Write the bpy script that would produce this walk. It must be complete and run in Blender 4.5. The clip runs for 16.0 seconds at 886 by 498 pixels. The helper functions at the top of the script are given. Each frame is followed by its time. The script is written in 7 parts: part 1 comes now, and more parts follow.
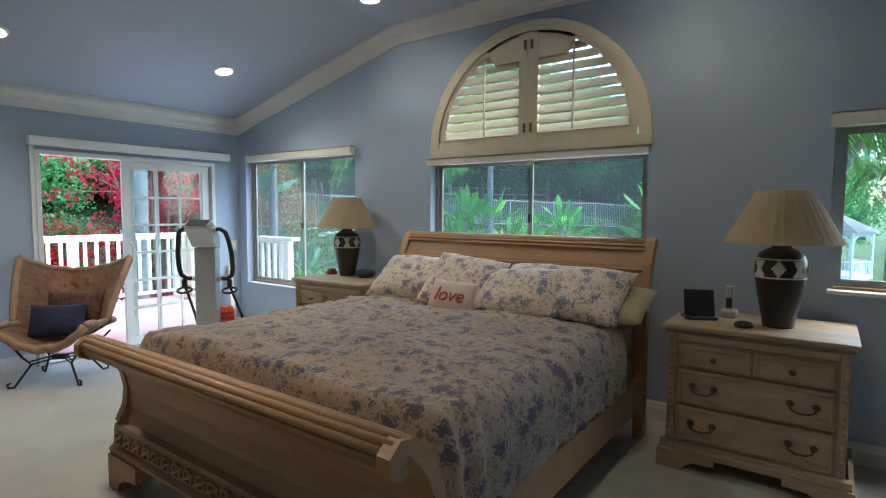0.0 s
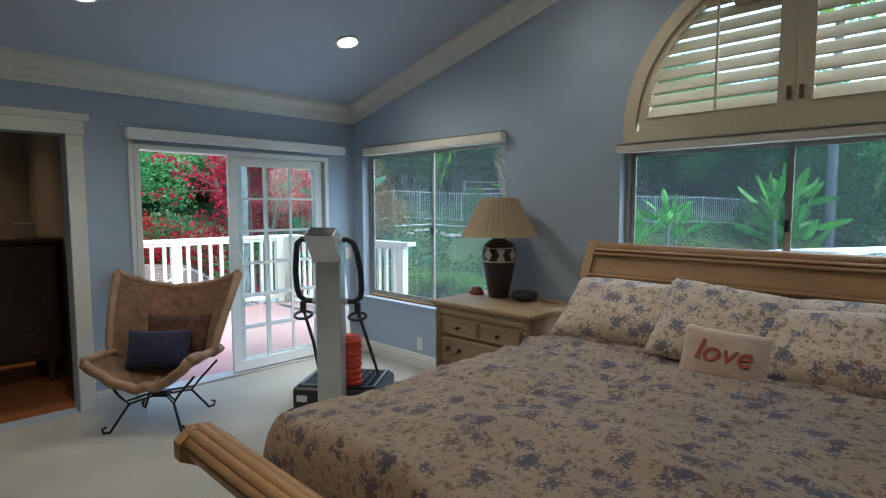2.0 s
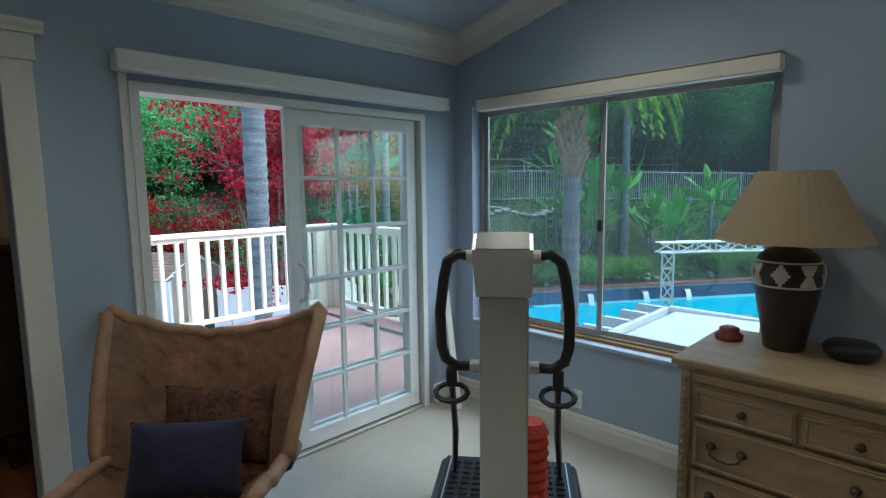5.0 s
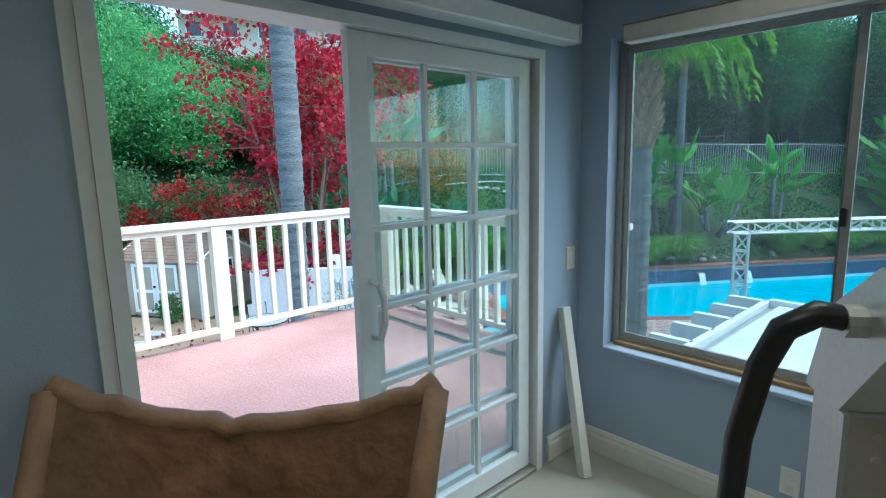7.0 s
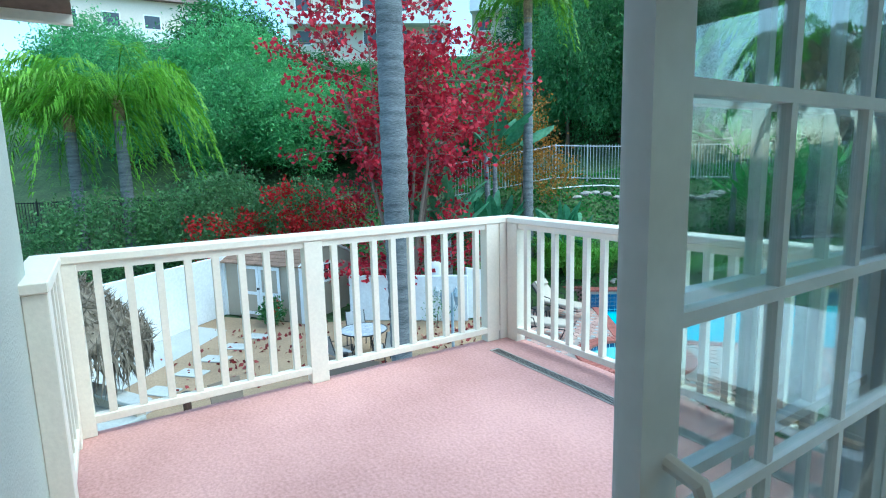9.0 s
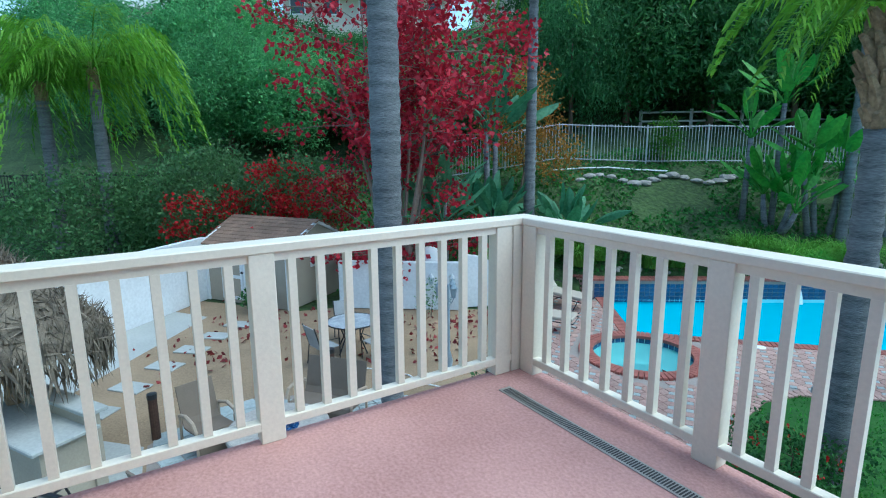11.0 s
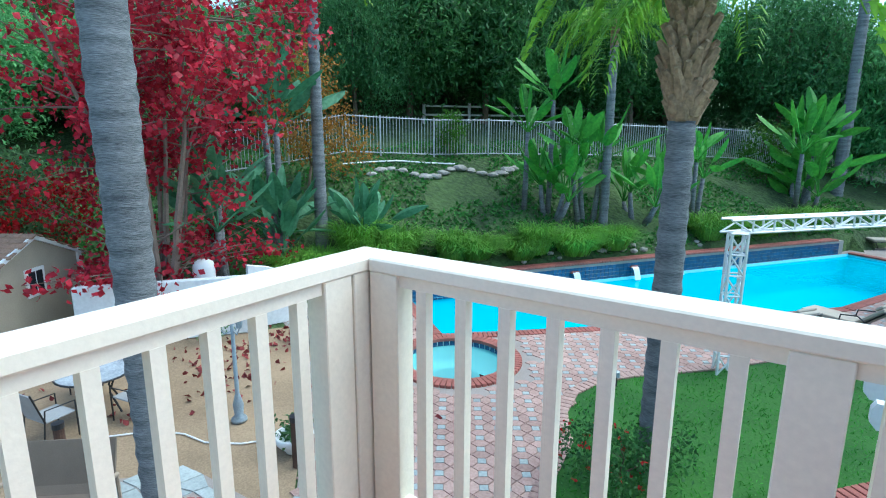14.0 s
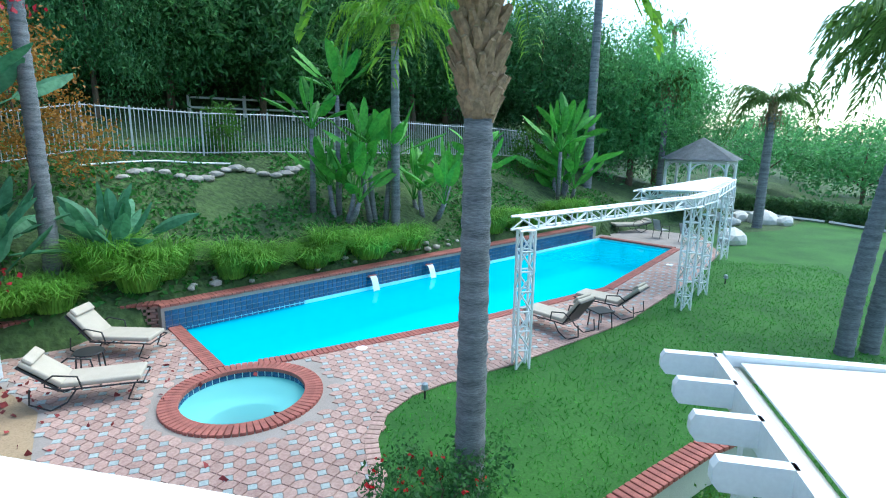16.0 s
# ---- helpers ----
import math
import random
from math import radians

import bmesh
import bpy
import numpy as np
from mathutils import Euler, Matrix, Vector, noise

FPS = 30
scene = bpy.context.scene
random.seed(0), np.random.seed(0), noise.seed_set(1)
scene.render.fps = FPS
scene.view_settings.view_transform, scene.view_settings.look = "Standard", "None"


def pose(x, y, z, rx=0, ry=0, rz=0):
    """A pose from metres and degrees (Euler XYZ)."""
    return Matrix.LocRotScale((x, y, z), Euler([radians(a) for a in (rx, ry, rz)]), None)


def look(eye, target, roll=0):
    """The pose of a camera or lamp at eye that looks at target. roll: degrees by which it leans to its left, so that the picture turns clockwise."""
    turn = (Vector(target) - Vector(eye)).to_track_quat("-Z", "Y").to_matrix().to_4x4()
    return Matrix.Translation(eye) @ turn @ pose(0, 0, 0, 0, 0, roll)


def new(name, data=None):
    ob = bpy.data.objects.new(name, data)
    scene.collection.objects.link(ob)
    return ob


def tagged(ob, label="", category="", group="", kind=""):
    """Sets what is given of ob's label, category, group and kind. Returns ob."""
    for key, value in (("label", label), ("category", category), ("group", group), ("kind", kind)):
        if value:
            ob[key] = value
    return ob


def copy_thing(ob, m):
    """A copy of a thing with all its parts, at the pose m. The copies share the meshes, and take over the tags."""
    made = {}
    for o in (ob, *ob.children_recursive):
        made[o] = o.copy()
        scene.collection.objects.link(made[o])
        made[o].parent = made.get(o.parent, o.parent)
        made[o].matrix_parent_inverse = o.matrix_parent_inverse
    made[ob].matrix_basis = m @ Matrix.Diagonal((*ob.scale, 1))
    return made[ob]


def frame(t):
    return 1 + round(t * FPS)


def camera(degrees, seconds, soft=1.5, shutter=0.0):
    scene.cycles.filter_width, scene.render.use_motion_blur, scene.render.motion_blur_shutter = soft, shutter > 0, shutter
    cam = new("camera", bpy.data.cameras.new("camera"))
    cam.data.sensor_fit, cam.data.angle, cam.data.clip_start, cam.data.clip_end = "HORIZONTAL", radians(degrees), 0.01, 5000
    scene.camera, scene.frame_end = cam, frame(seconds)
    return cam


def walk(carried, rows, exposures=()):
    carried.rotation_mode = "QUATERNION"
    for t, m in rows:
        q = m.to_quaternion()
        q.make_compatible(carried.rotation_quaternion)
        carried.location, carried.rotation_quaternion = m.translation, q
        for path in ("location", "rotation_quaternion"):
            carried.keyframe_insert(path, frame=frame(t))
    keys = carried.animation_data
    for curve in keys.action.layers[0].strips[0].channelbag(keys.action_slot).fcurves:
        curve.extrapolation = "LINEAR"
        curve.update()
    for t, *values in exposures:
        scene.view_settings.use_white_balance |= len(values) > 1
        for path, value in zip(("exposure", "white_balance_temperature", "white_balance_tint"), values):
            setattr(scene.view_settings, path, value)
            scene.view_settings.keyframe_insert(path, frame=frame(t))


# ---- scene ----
cam = camera(79.3, 16.0, soft=1.1)
PATH = [
    (0.0, (-0.001, -0.175, 1.453), (-1.17, 1.442, 1.312), 0.3),
    (0.5, (-0.309, -0.079, 1.484), (-1.563, 1.471, 1.334), 0.1),
    (1.0, (-0.61, 0.036, 1.489), (-1.914, 1.545, 1.339), 0.1),
    (1.5, (-0.943, 0.157, 1.507), (-2.284, 1.632, 1.352), 0.1),
    (2.0, (-1.283, 0.296, 1.512), (-2.672, 1.726, 1.353), -0.1),
    (2.5, (-1.63, 0.377, 1.495), (-3.034, 1.793, 1.336), -0.1),
    (3.0, (-2.005, 0.448, 1.529), (-3.393, 1.878, 1.359), -0.1),
    (3.5, (-2.35, 0.532, 1.53), (-3.723, 1.975, 1.354), -0.1),
    (4.0, (-2.679, 0.619, 1.545), (-4.04, 2.074, 1.359), -0.2),
    (6.5, (-4.049, 1.262, 1.511), (-5.504, 2.597, 1.198), -1.4),
    (7.0, (-4.348, 1.353, 1.519), (-5.807, 2.683, 1.197), -1.3),
    (7.5, (-4.643, 1.467, 1.52), (-6.15, 2.742, 1.199), -1.4),
    (8.0, (-4.914, 1.578, 1.518), (-6.487, 2.771, 1.198), -1.7),
    (8.5, (-5.194, 1.718, 1.511), (-6.819, 2.841, 1.199), -1.6),
    (9.0, (-5.495, 1.828, 1.492), (-7.167, 2.884, 1.191), -1.4),
    (11.5, (-6.622, 2.508, 1.548), (-8.259, 3.584, 1.146), -0.11),
    (12.0, (-6.891, 2.617, 1.539), (-8.496, 3.738, 1.132), -0.08),
    (12.5, (-7.147, 2.732, 1.532), (-8.671, 3.961, 1.124), -0.05),
    (13.0, (-7.361, 2.927, 1.521), (-8.8, 4.255, 1.112), 0.0),
    (13.5, (-7.567, 3.117, 1.511), (-8.871, 4.577, 1.102), 0.1),
    (14.0, (-7.78, 3.325, 1.491), (-8.883, 4.942, 1.082), 0.19),
    (14.5, (-7.947, 3.596, 1.498), (-8.838, 5.339, 1.087), 0.33),
    (15.0, (-8.098, 3.883, 1.507), (-8.767, 5.722, 1.095), 0.54),
    (15.5, (-8.212, 4.114, 1.511), (-8.723, 6.004, 1.098), 0.68),
    (16.0, (-8.252, 4.375, 1.493), (-8.657, 6.289, 1.081), 0.78),
]
walk(cam, [(t, look(eye, target, roll)) for t, eye, target, roll in PATH], [(0.0, 2.95, 5650, 6.0), (2.0, 2.45, 5650, 4.0), (4.0, 1.85, 5550, 1.0), (7.0, 1.85, 5400, -5.0), (8.5, 1.6, 5200, -13.0), (9.0, 1.6, 5200, -13.0), (11.5, 0.85, 5350, -7.0), (12.5, 0.85, 5400, -7.0), (14.0, 1.4, 5700, -5.0), (15.0, 1.6, 5800, -4.0), (16.0, 1.55, 5800, -3.0)])

# ---- world and sun ----
SUN_EL, SUN_AZ = 60.0, 45.0
world = bpy.data.worlds.new("world")
scene.world = world
world.use_nodes = True
wn = world.node_tree.nodes
sky = wn.new("ShaderNodeTexSky")
sky.sky_type, sky.sun_disc = "NISHITA", False
sky.sun_elevation, sky.sun_rotation = radians(SUN_EL), radians(SUN_AZ)
sky.dust_density, sky.air_density, sky.ozone_density = 1.5, 1.0, 1.0
wn["Background"].inputs["Strength"].default_value = 0.15
world.node_tree.links.new(sky.outputs["Color"], wn["Background"].inputs["Color"])
sun = new("sun", bpy.data.lights.new("sun", "SUN"))
sun.data.energy, sun.data.angle, sun.data.color = 1.1, radians(60), (1.0, 0.98, 0.95)
sun.matrix_world = pose(0, 0, 20, 90 - SUN_EL, 0, -SUN_AZ + 180)


# ---- shared builders ----
def part(name, bm, material, parent=None, label="", smooth=False):
    me = bpy.data.meshes.new(name)
    bmesh.ops.recalc_face_normals(bm, faces=bm.faces) if len(bm.faces) < 20000 else None
    if smooth:
        for f in bm.faces:
            f.smooth = True
    bm.to_mesh(me)
    bm.free()
    for m in (material if isinstance(material, (list, tuple)) else [material]):
        me.materials.append(m)
    ob = new(name, me)
    if parent is not None:
        ob.parent = parent
    if label:
        ob["label"] = label
    return ob


def raw(name, verts, faces, material, parent=None, label="", smooth=False):
    me = bpy.data.meshes.new(name)
    me.from_pydata(verts, [], faces)
    me.materials.append(material)
    if smooth:
        me.polygons.foreach_set("use_smooth", [True] * len(me.polygons))
    ob = new(name, me)
    if parent is not None:
        ob.parent = parent
    if label:
        ob["label"] = label
    return ob


def thing(name, m, label, category, group=""):
    ob = new(name)
    ob.empty_display_size = 0.1
    ob.matrix_world = m
    return tagged(ob, label, category, group)


def structure(ob, label="", category=""):
    return tagged(ob, label, category, "", "structure")


def box(bm, x0, x1, y0, y1, z0, z1, bev=0.0, seg=1):
    vs = [bm.verts.new(p) for p in ((x0, y0, z0), (x1, y0, z0), (x1, y1, z0), (x0, y1, z0), (x0, y0, z1), (x1, y0, z1), (x1, y1, z1), (x0, y1, z1))]
    fs = [bm.faces.new([vs[i] for i in q]) for q in ((3, 2, 1, 0), (4, 5, 6, 7), (0, 1, 5, 4), (1, 2, 6, 5), (2, 3, 7, 6), (3, 0, 4, 7))]
    if bev:
        es = list({e for f in fs for e in f.edges})
        bmesh.ops.bevel(bm, geom=es, offset=bev, segments=seg, affect="EDGES", profile=0.5)
    return bm


def B():
    return bmesh.new()


def bx(*a, **k):
    return box(bmesh.new(), *a, **k)


def ring(bm, c, u, v, r, n):
    return [bm.verts.new(c + (u * math.cos(2 * math.pi * i / n) + v * math.sin(2 * math.pi * i / n)) * r) for i in range(n)]


def tube(bm, pts, radii, n=8, cap=True):
    pts = [Vector(p) for p in pts]
    if not isinstance(radii, (list, tuple)):
        radii = [radii] * len(pts)
    old, ref = None, None
    first = None
    for i, p in enumerate(pts):
        d = (pts[min(i + 1, len(pts) - 1)] - pts[max(i - 1, 0)]).normalized()
        if ref is None:
            ref = Vector((0, 0, 1)) if abs(d.z) < 0.9 else Vector((1, 0, 0))
        u = d.cross(ref).normalized()
        v = d.cross(u).normalized()
        ref = u.cross(d).normalized()
        r = ring(bm, p, u, v, radii[i], n)
        if old:
            for k in range(n):
                bm.faces.new((old[k], old[(k + 1) % n], r[(k + 1) % n], r[k]))
        else:
            first = r
        old = r
    if cap:
        bm.faces.new(first[::-1])
        bm.faces.new(old)
    return bm


def lathe(bm, prof, n=24, o=(0, 0, 0)):
    o = Vector(o)
    old = None
    for r, z in prof:
        c = ring(bm, o + Vector((0, 0, z)), Vector((1, 0, 0)), Vector((0, 1, 0)), max(r, 0.0005), n)
        if old:
            for k in range(n):
                bm.faces.new((old[k], old[(k + 1) % n], c[(k + 1) % n], c[k]))
        else:
            bm.faces.new(c[::-1])
        old = c
    bm.faces.new(old)
    return bm


def prism(bm, poly, f0, f1):
    """A polygon in two coordinates, drawn out between the maps f0 and f1."""
    a = [bm.verts.new(f0(*p)) for p in poly]
    b = [bm.verts.new(f1(*p)) for p in poly]
    n = len(poly)
    bm.faces.new(a)
    bm.faces.new(b[::-1])
    for i in range(n):
        bm.faces.new((a[i], b[i], b[(i + 1) % n], a[(i + 1) % n]))
    return bm


def grid(bm, f, nu, nv):
    vs = [[bm.verts.new(f(i / nu, j / nv)) for j in range(nv + 1)] for i in range(nu + 1)]
    for i in range(nu):
        for j in range(nv):
            bm.faces.new((vs[i][j], vs[i + 1][j], vs[i + 1][j + 1], vs[i][j + 1]))
    return bm


def cells(bm, us, zs, holes, put):
    """Boxes between the lines us and zs, but for the holes (u0, u1, z0, z1)."""
    for u0, u1 in zip(us, us[1:]):
        for z0, z1 in zip(zs, zs[1:]):
            uc, zc = (u0 + u1) / 2, (z0 + z1) / 2
            if not any(a < uc < b and c < zc < d for a, b, c, d in holes):
                put(bm, u0, u1, z0, z1)
    return bm


# ---- materials ----
def material(name, color, rough=0.6, metal=0.0, vary=0.15, scale=3.0, fine=60.0, bump=0.1, color2=None, spec=0.5, stretch=(1, 1, 1), rand=0.0, sheen=0.0, bump_dist=0.01):
    m = bpy.data.materials.new(name)
    m.use_nodes = True
    nt = m.node_tree
    N, L = nt.nodes, nt.links
    p = N["Principled BSDF"]
    p.inputs["Roughness"].default_value, p.inputs["Metallic"].default_value = rough, metal
    p.inputs["Specular IOR Level"].default_value = spec
    if sheen:
        p.inputs["Sheen Weight"].default_value = sheen
    tc = N.new("ShaderNodeTexCoord")
    mp = N.new("ShaderNodeMapping")
    mp.inputs["Scale"].default_value = stretch
    L.new(tc.outputs["Object"], mp.inputs["Vector"])
    n1, n2 = N.new("ShaderNodeTexNoise"), N.new("ShaderNodeTexNoise")
    n1.inputs["Scale"].default_value, n1.inputs["Detail"].default_value = scale, 4.0
    n2.inputs["Scale"].default_value, n2.inputs["Detail"].default_value = fine, 3.0
    for n in (n1, n2):
        L.new(mp.outputs["Vector"], n.inputs["Vector"])
    mix = N.new("ShaderNodeMath")
    mix.operation = "ADD"
    half = N.new("ShaderNodeMath")
    half.operation = "MULTIPLY"
    half.inputs[1].default_value = 0.5
    L.new(n1.outputs["Fac"], mix.inputs[0])
    L.new(n2.outputs["Fac"], mix.inputs[1])
    L.new(mix.outputs[0], half.inputs[0])
    ramp = N.new("ShaderNodeValToRGB")
    c = Vector(color[:3])
    c2 = Vector(color2[:3]) if color2 else c * (1 + vary)
    c1 = c * (1 - vary)
    ramp.color_ramp.elements[0].position, ramp.color_ramp.elements[1].position = 0.36, 0.64
    ramp.color_ramp.elements[0].color = (*c1, 1)
    ramp.color_ramp.elements[1].color = (min(c2.x, 1), min(c2.y, 1), min(c2.z, 1), 1)
    L.new(half.outputs[0], ramp.inputs["Fac"])
    out = ramp.outputs["Color"]
    if rand:
        oi = N.new("ShaderNodeObjectInfo")
        geo = N.new("ShaderNodeNewGeometry")
        ad = N.new("ShaderNodeMath")
        ad.operation = "ADD"
        L.new(oi.outputs["Random"], ad.inputs[0])
        L.new(geo.outputs["Random Per Island"], ad.inputs[1])
        mr = N.new("ShaderNodeMapRange")
        mr.inputs["From Max"].default_value = 2.0
        mr.inputs["To Min"].default_value, mr.inputs["To Max"].default_value = 1 - rand, 1 + rand
        L.new(ad.outputs[0], mr.inputs["Value"])
        hs = N.new("ShaderNodeHueSaturation")
        L.new(out, hs.inputs["Color"])
        L.new(mr.outputs["Result"], hs.inputs["Value"])
        out = hs.outputs["Color"]
    L.new(out, p.inputs["Base Color"])
    if bump:
        b = N.new("ShaderNodeBump")
        b.inputs["Strength"].default_value, b.inputs["Distance"].default_value = bump, bump_dist
        L.new(n2.outputs["Fac"], b.inputs["Height"])
        L.new(b.outputs["Normal"], p.inputs["Normal"])
    return m


def leaf_material(name, color, color2, rand=0.35, trans=0.42):
    m = material(name, color, 0.55, 0, 0.2, 1.2, 9.0, 0, color2, 0.3, rand=rand)
    N, L = m.node_tree.nodes, m.node_tree.links
    p, out = N["Principled BSDF"], N["Material Output"]
    src = p.inputs["Base Color"].links[0].from_socket
    tr = N.new("ShaderNodeBsdfTranslucent")
    L.new(src, tr.inputs["Color"])
    mx = N.new("ShaderNodeMixShader")
    mx.inputs["Fac"].default_value = trans
    L.new(p.outputs["BSDF"], mx.inputs[1])
    L.new(tr.outputs["BSDF"], mx.inputs[2])
    L.new(mx.outputs["Shader"], out.inputs["Surface"])
    return m


def glass_material(name, tint=(0.93, 0.97, 0.96), gloss=1.0):
    m = bpy.data.materials.new(name)
    m.use_nodes = True
    N, L = m.node_tree.nodes, m.node_tree.links
    N.remove(N["Principled BSDF"])
    t, g, f, mx = N.new("ShaderNodeBsdfTransparent"), N.new("ShaderNodeBsdfGlossy"), N.new("ShaderNodeLayerWeight"), N.new("ShaderNodeMixShader")
    t.inputs["Color"].default_value = (*tint, 1)
    g.inputs["Roughness"].default_value = 0.01
    f.inputs["Blend"].default_value = 0.5
    w = N.new("ShaderNodeMath")
    w.operation = "POWER"
    w.inputs[1].default_value = 3.0
    k = N.new("ShaderNodeMath")
    k.operation = "MULTIPLY_ADD"
    k.inputs[1].default_value, k.inputs[2].default_value = 0.85 * gloss, 0.05 * gloss
    L.new(f.outputs["Facing"], w.inputs[0])
    L.new(w.outputs[0], k.inputs[0])
    L.new(k.outputs[0], mx.inputs["Fac"])
    L.new(t.outputs["BSDF"], mx.inputs[1])
    L.new(g.outputs["BSDF"], mx.inputs[2])
    L.new(mx.outputs["Shader"], N["Material Output"].inputs["Surface"])
    return m


def glow_material(name, color, strength):
    m = bpy.data.materials.new(name)
    m.use_nodes = True
    p = m.node_tree.nodes["Principled BSDF"]
    p.inputs["Emission Color"].default_value = (*color, 1)
    p.inputs["Emission Strength"].default_value = strength
    return m


WALL = material("wall_paint", (0.38, 0.45, 0.56), 0.75, 0, 0.04, 1.2, 180, 0.12)
CEIL = material("ceiling_paint", (0.46, 0.53, 0.63), 0.8, 0, 0.04, 1.0, 150, 0.15)
TRIM = material("trim_paint", (0.74, 0.72, 0.66), 0.4, 0, 0.05, 2, 40, 0.04)
WHITE = material("white_vinyl", (0.78, 0.79, 0.78), 0.35, 0, 0.04, 2, 30, 0.03)
FRAMEGREY = material("window_aluminium", (0.42, 0.41, 0.38), 0.4, 0.6, 0.1, 6, 50, 0.03)
CARPET = material("carpet", (0.52, 0.49, 0.42), 0.95, 0, 0.16, 1.6, 260, 0.7, sheen=0.2)
WOODFLOOR = material("wood_floor", (0.32, 0.12, 0.05), 0.35, 0, 0.3, 3, 40, 0.1, stretch=(1, 8, 1))
# the unlit look of the room beyond the doorway is put into this colour
DARK = material("dimmed_room_brown", (0.16, 0.13, 0.10), 0.8, 0, 0.1, 1, 60, 0.1)
BEDWOOD = material("bleached_wood", (0.40, 0.235, 0.11), 0.45, 0, 0.18, 2.2, 30, 0.08, stretch=(1, 6, 6))
PAINTWOOD = material("washed_wood", (0.38, 0.275, 0.16), 0.5, 0, 0.2, 3.0, 45, 0.1, stretch=(1.5, 5, 5))
GLASS = glass_material("window_glass", gloss=0.9)
SCREENGLASS = glass_material("screened_window_glass", (0.74, 0.78, 0.77), 1.2)
_n, _l = SCREENGLASS.node_tree.nodes, SCREENGLASS.node_tree.links
_mesh, _mix = _n.new("ShaderNodeBsdfTranslucent"), _n.new("ShaderNodeMixShader")
_mesh.inputs["Color"].default_value = (0.5, 0.55, 0.58, 1)
_mix.inputs["Fac"].default_value = 0.022
_l.new(_n["Mix Shader"].outputs["Shader"], _mix.inputs[1])
_l.new(_mesh.outputs["BSDF"], _mix.inputs[2])
_l.new(_mix.outputs["Shader"], _n["Material Output"].inputs["Surface"])
DECK = material("deck_coating", (0.50, 0.262, 0.232), 0.85, 0, 0.18, 1.1, 55, 0.6, (0.60, 0.345, 0.31))
RAILPAINT = material("rail_paint", (0.80, 0.735, 0.61), 0.5, 0, 0.05, 2, 50, 0.1)
STUCCO = material("stucco", (0.47, 0.49, 0.42), 0.9, 0, 0.08, 1.5, 70, 0.5)
WALLWHITE = material("white_block_paint", (0.72, 0.74, 0.74), 0.85, 0, 0.1, 0.7, 12, 0.4)
BLACKMETAL = material("black_metal", (0.025, 0.025, 0.027), 0.45, 0.3, 0.2, 8, 60, 0.05)
SILVER = material("silver_metal", (0.62, 0.63, 0.62), 0.38, 0.75, 0.06, 5, 80, 0.03)
BLACKPLASTIC = material("black_plastic", (0.022, 0.022, 0.024), 0.4, 0, 0.2, 6, 60, 0.05)
BRICKRED = material("red_brick", (0.27, 0.088, 0.068), 0.85, 0, 0.25, 4, 40, 0.3, rand=0.3)
PAVE = material("paver", (0.35, 0.21, 0.175), 0.85, 0, 0.22, 0.7, 25, 0.3, (0.44, 0.30, 0.25), rand=0.28)
PAVEBLUE = material("blue_grey_paver", (0.34, 0.38, 0.37), 0.85, 0, 0.18, 3, 25, 0.3, rand=0.2)
MORTAR = material("mortar", (0.30, 0.26, 0.23), 0.95, 0, 0.15, 2, 40, 0.4)
LAWN = material("lawn_soil", (0.02, 0.11, 0.010), 0.95, 0, 0.35, 0.7, 30, 0.6, (0.045, 0.15, 0.018))
SLOPE = material("ground_cover", (0.03, 0.07, 0.018), 0.95, 0, 0.5, 0.6, 6, 0.9, (0.075, 0.13, 0.035), bump_dist=0.1)
SAND = material("decomposed_granite", (0.30, 0.215, 0.13), 0.95, 0, 0.25, 0.8, 35, 0.4)
CONCRETE = material("concrete", (0.42, 0.43, 0.40), 0.85, 0, 0.12, 0.8, 20, 0.3)
POOLTILE = material("pool_tile", (0.025, 0.075, 0.16), 0.22, 0, 0.4, 6, 30, 0.1, rand=0.4)

# ---- room ----
XW, YN, XE, YS, T = -5.87, 3.68, 2.0, -3.2, 0.16
ZC0, ZC1, XA = 2.51, 3.14, -3.3
SL0, SL1, SLZ = 1.61, 3.36, 1.995
DR0, DR1, DRZ = 0.28, 1.18, 2.026
W1 = (-5.72, -3.88, 0.585, 2.06)
W2 = (-2.93, -1.04, 0.93, 1.90)
W3 = (0.0, 1.35, 1.0, 1.975)
AX, AZ, AR = -1.95, 1.99, 0.885
floor_ob = structure(part("floor", bx(XW, XE, YS, YN, -0.12, 0.0), CARPET), "cream cut-pile bedroom carpet", "carpet")


def y_wall(bm, u0, u1, z0, z1):
    box(bm, u0, u1, YN, YN + T, z0, z1)


bm = B()
us = sorted({XW - T, *W1[:2], *W2[:2], *W3[:2], AX - AR, AX + AR, XE + T})
cells(bm, us, sorted({-0.12, W1[2], W2[2], W3[2], W2[3], AZ, W3[3], W1[3], 3.5}), [W1, W2, W3, (AX - AR, AX + AR, AZ, 3.5)], y_wall)
NA = 36
for i in range(NA):
    a0, a1 = math.pi * i / NA, math.pi * (i + 1) / NA
    p = [(AX + AR * math.cos(a0), AZ + AR * math.sin(a0)), (AX + AR * math.cos(a1), AZ + AR * math.sin(a1))]
    prism(bm, [p[0], (p[0][0], 3.5), (p[1][0], 3.5), p[1]], lambda x, z: (x, YN, z), lambda x, z: (x, YN + T, z))
wall_n = structure(part("wall_north", bm, [WALL]), "grey-blue painted bedroom wall with window openings", "wall")


def x_wall(bm, u0, u1, z0, z1):
    box(bm, XW - T, XW, u0, u1, z0, z1)


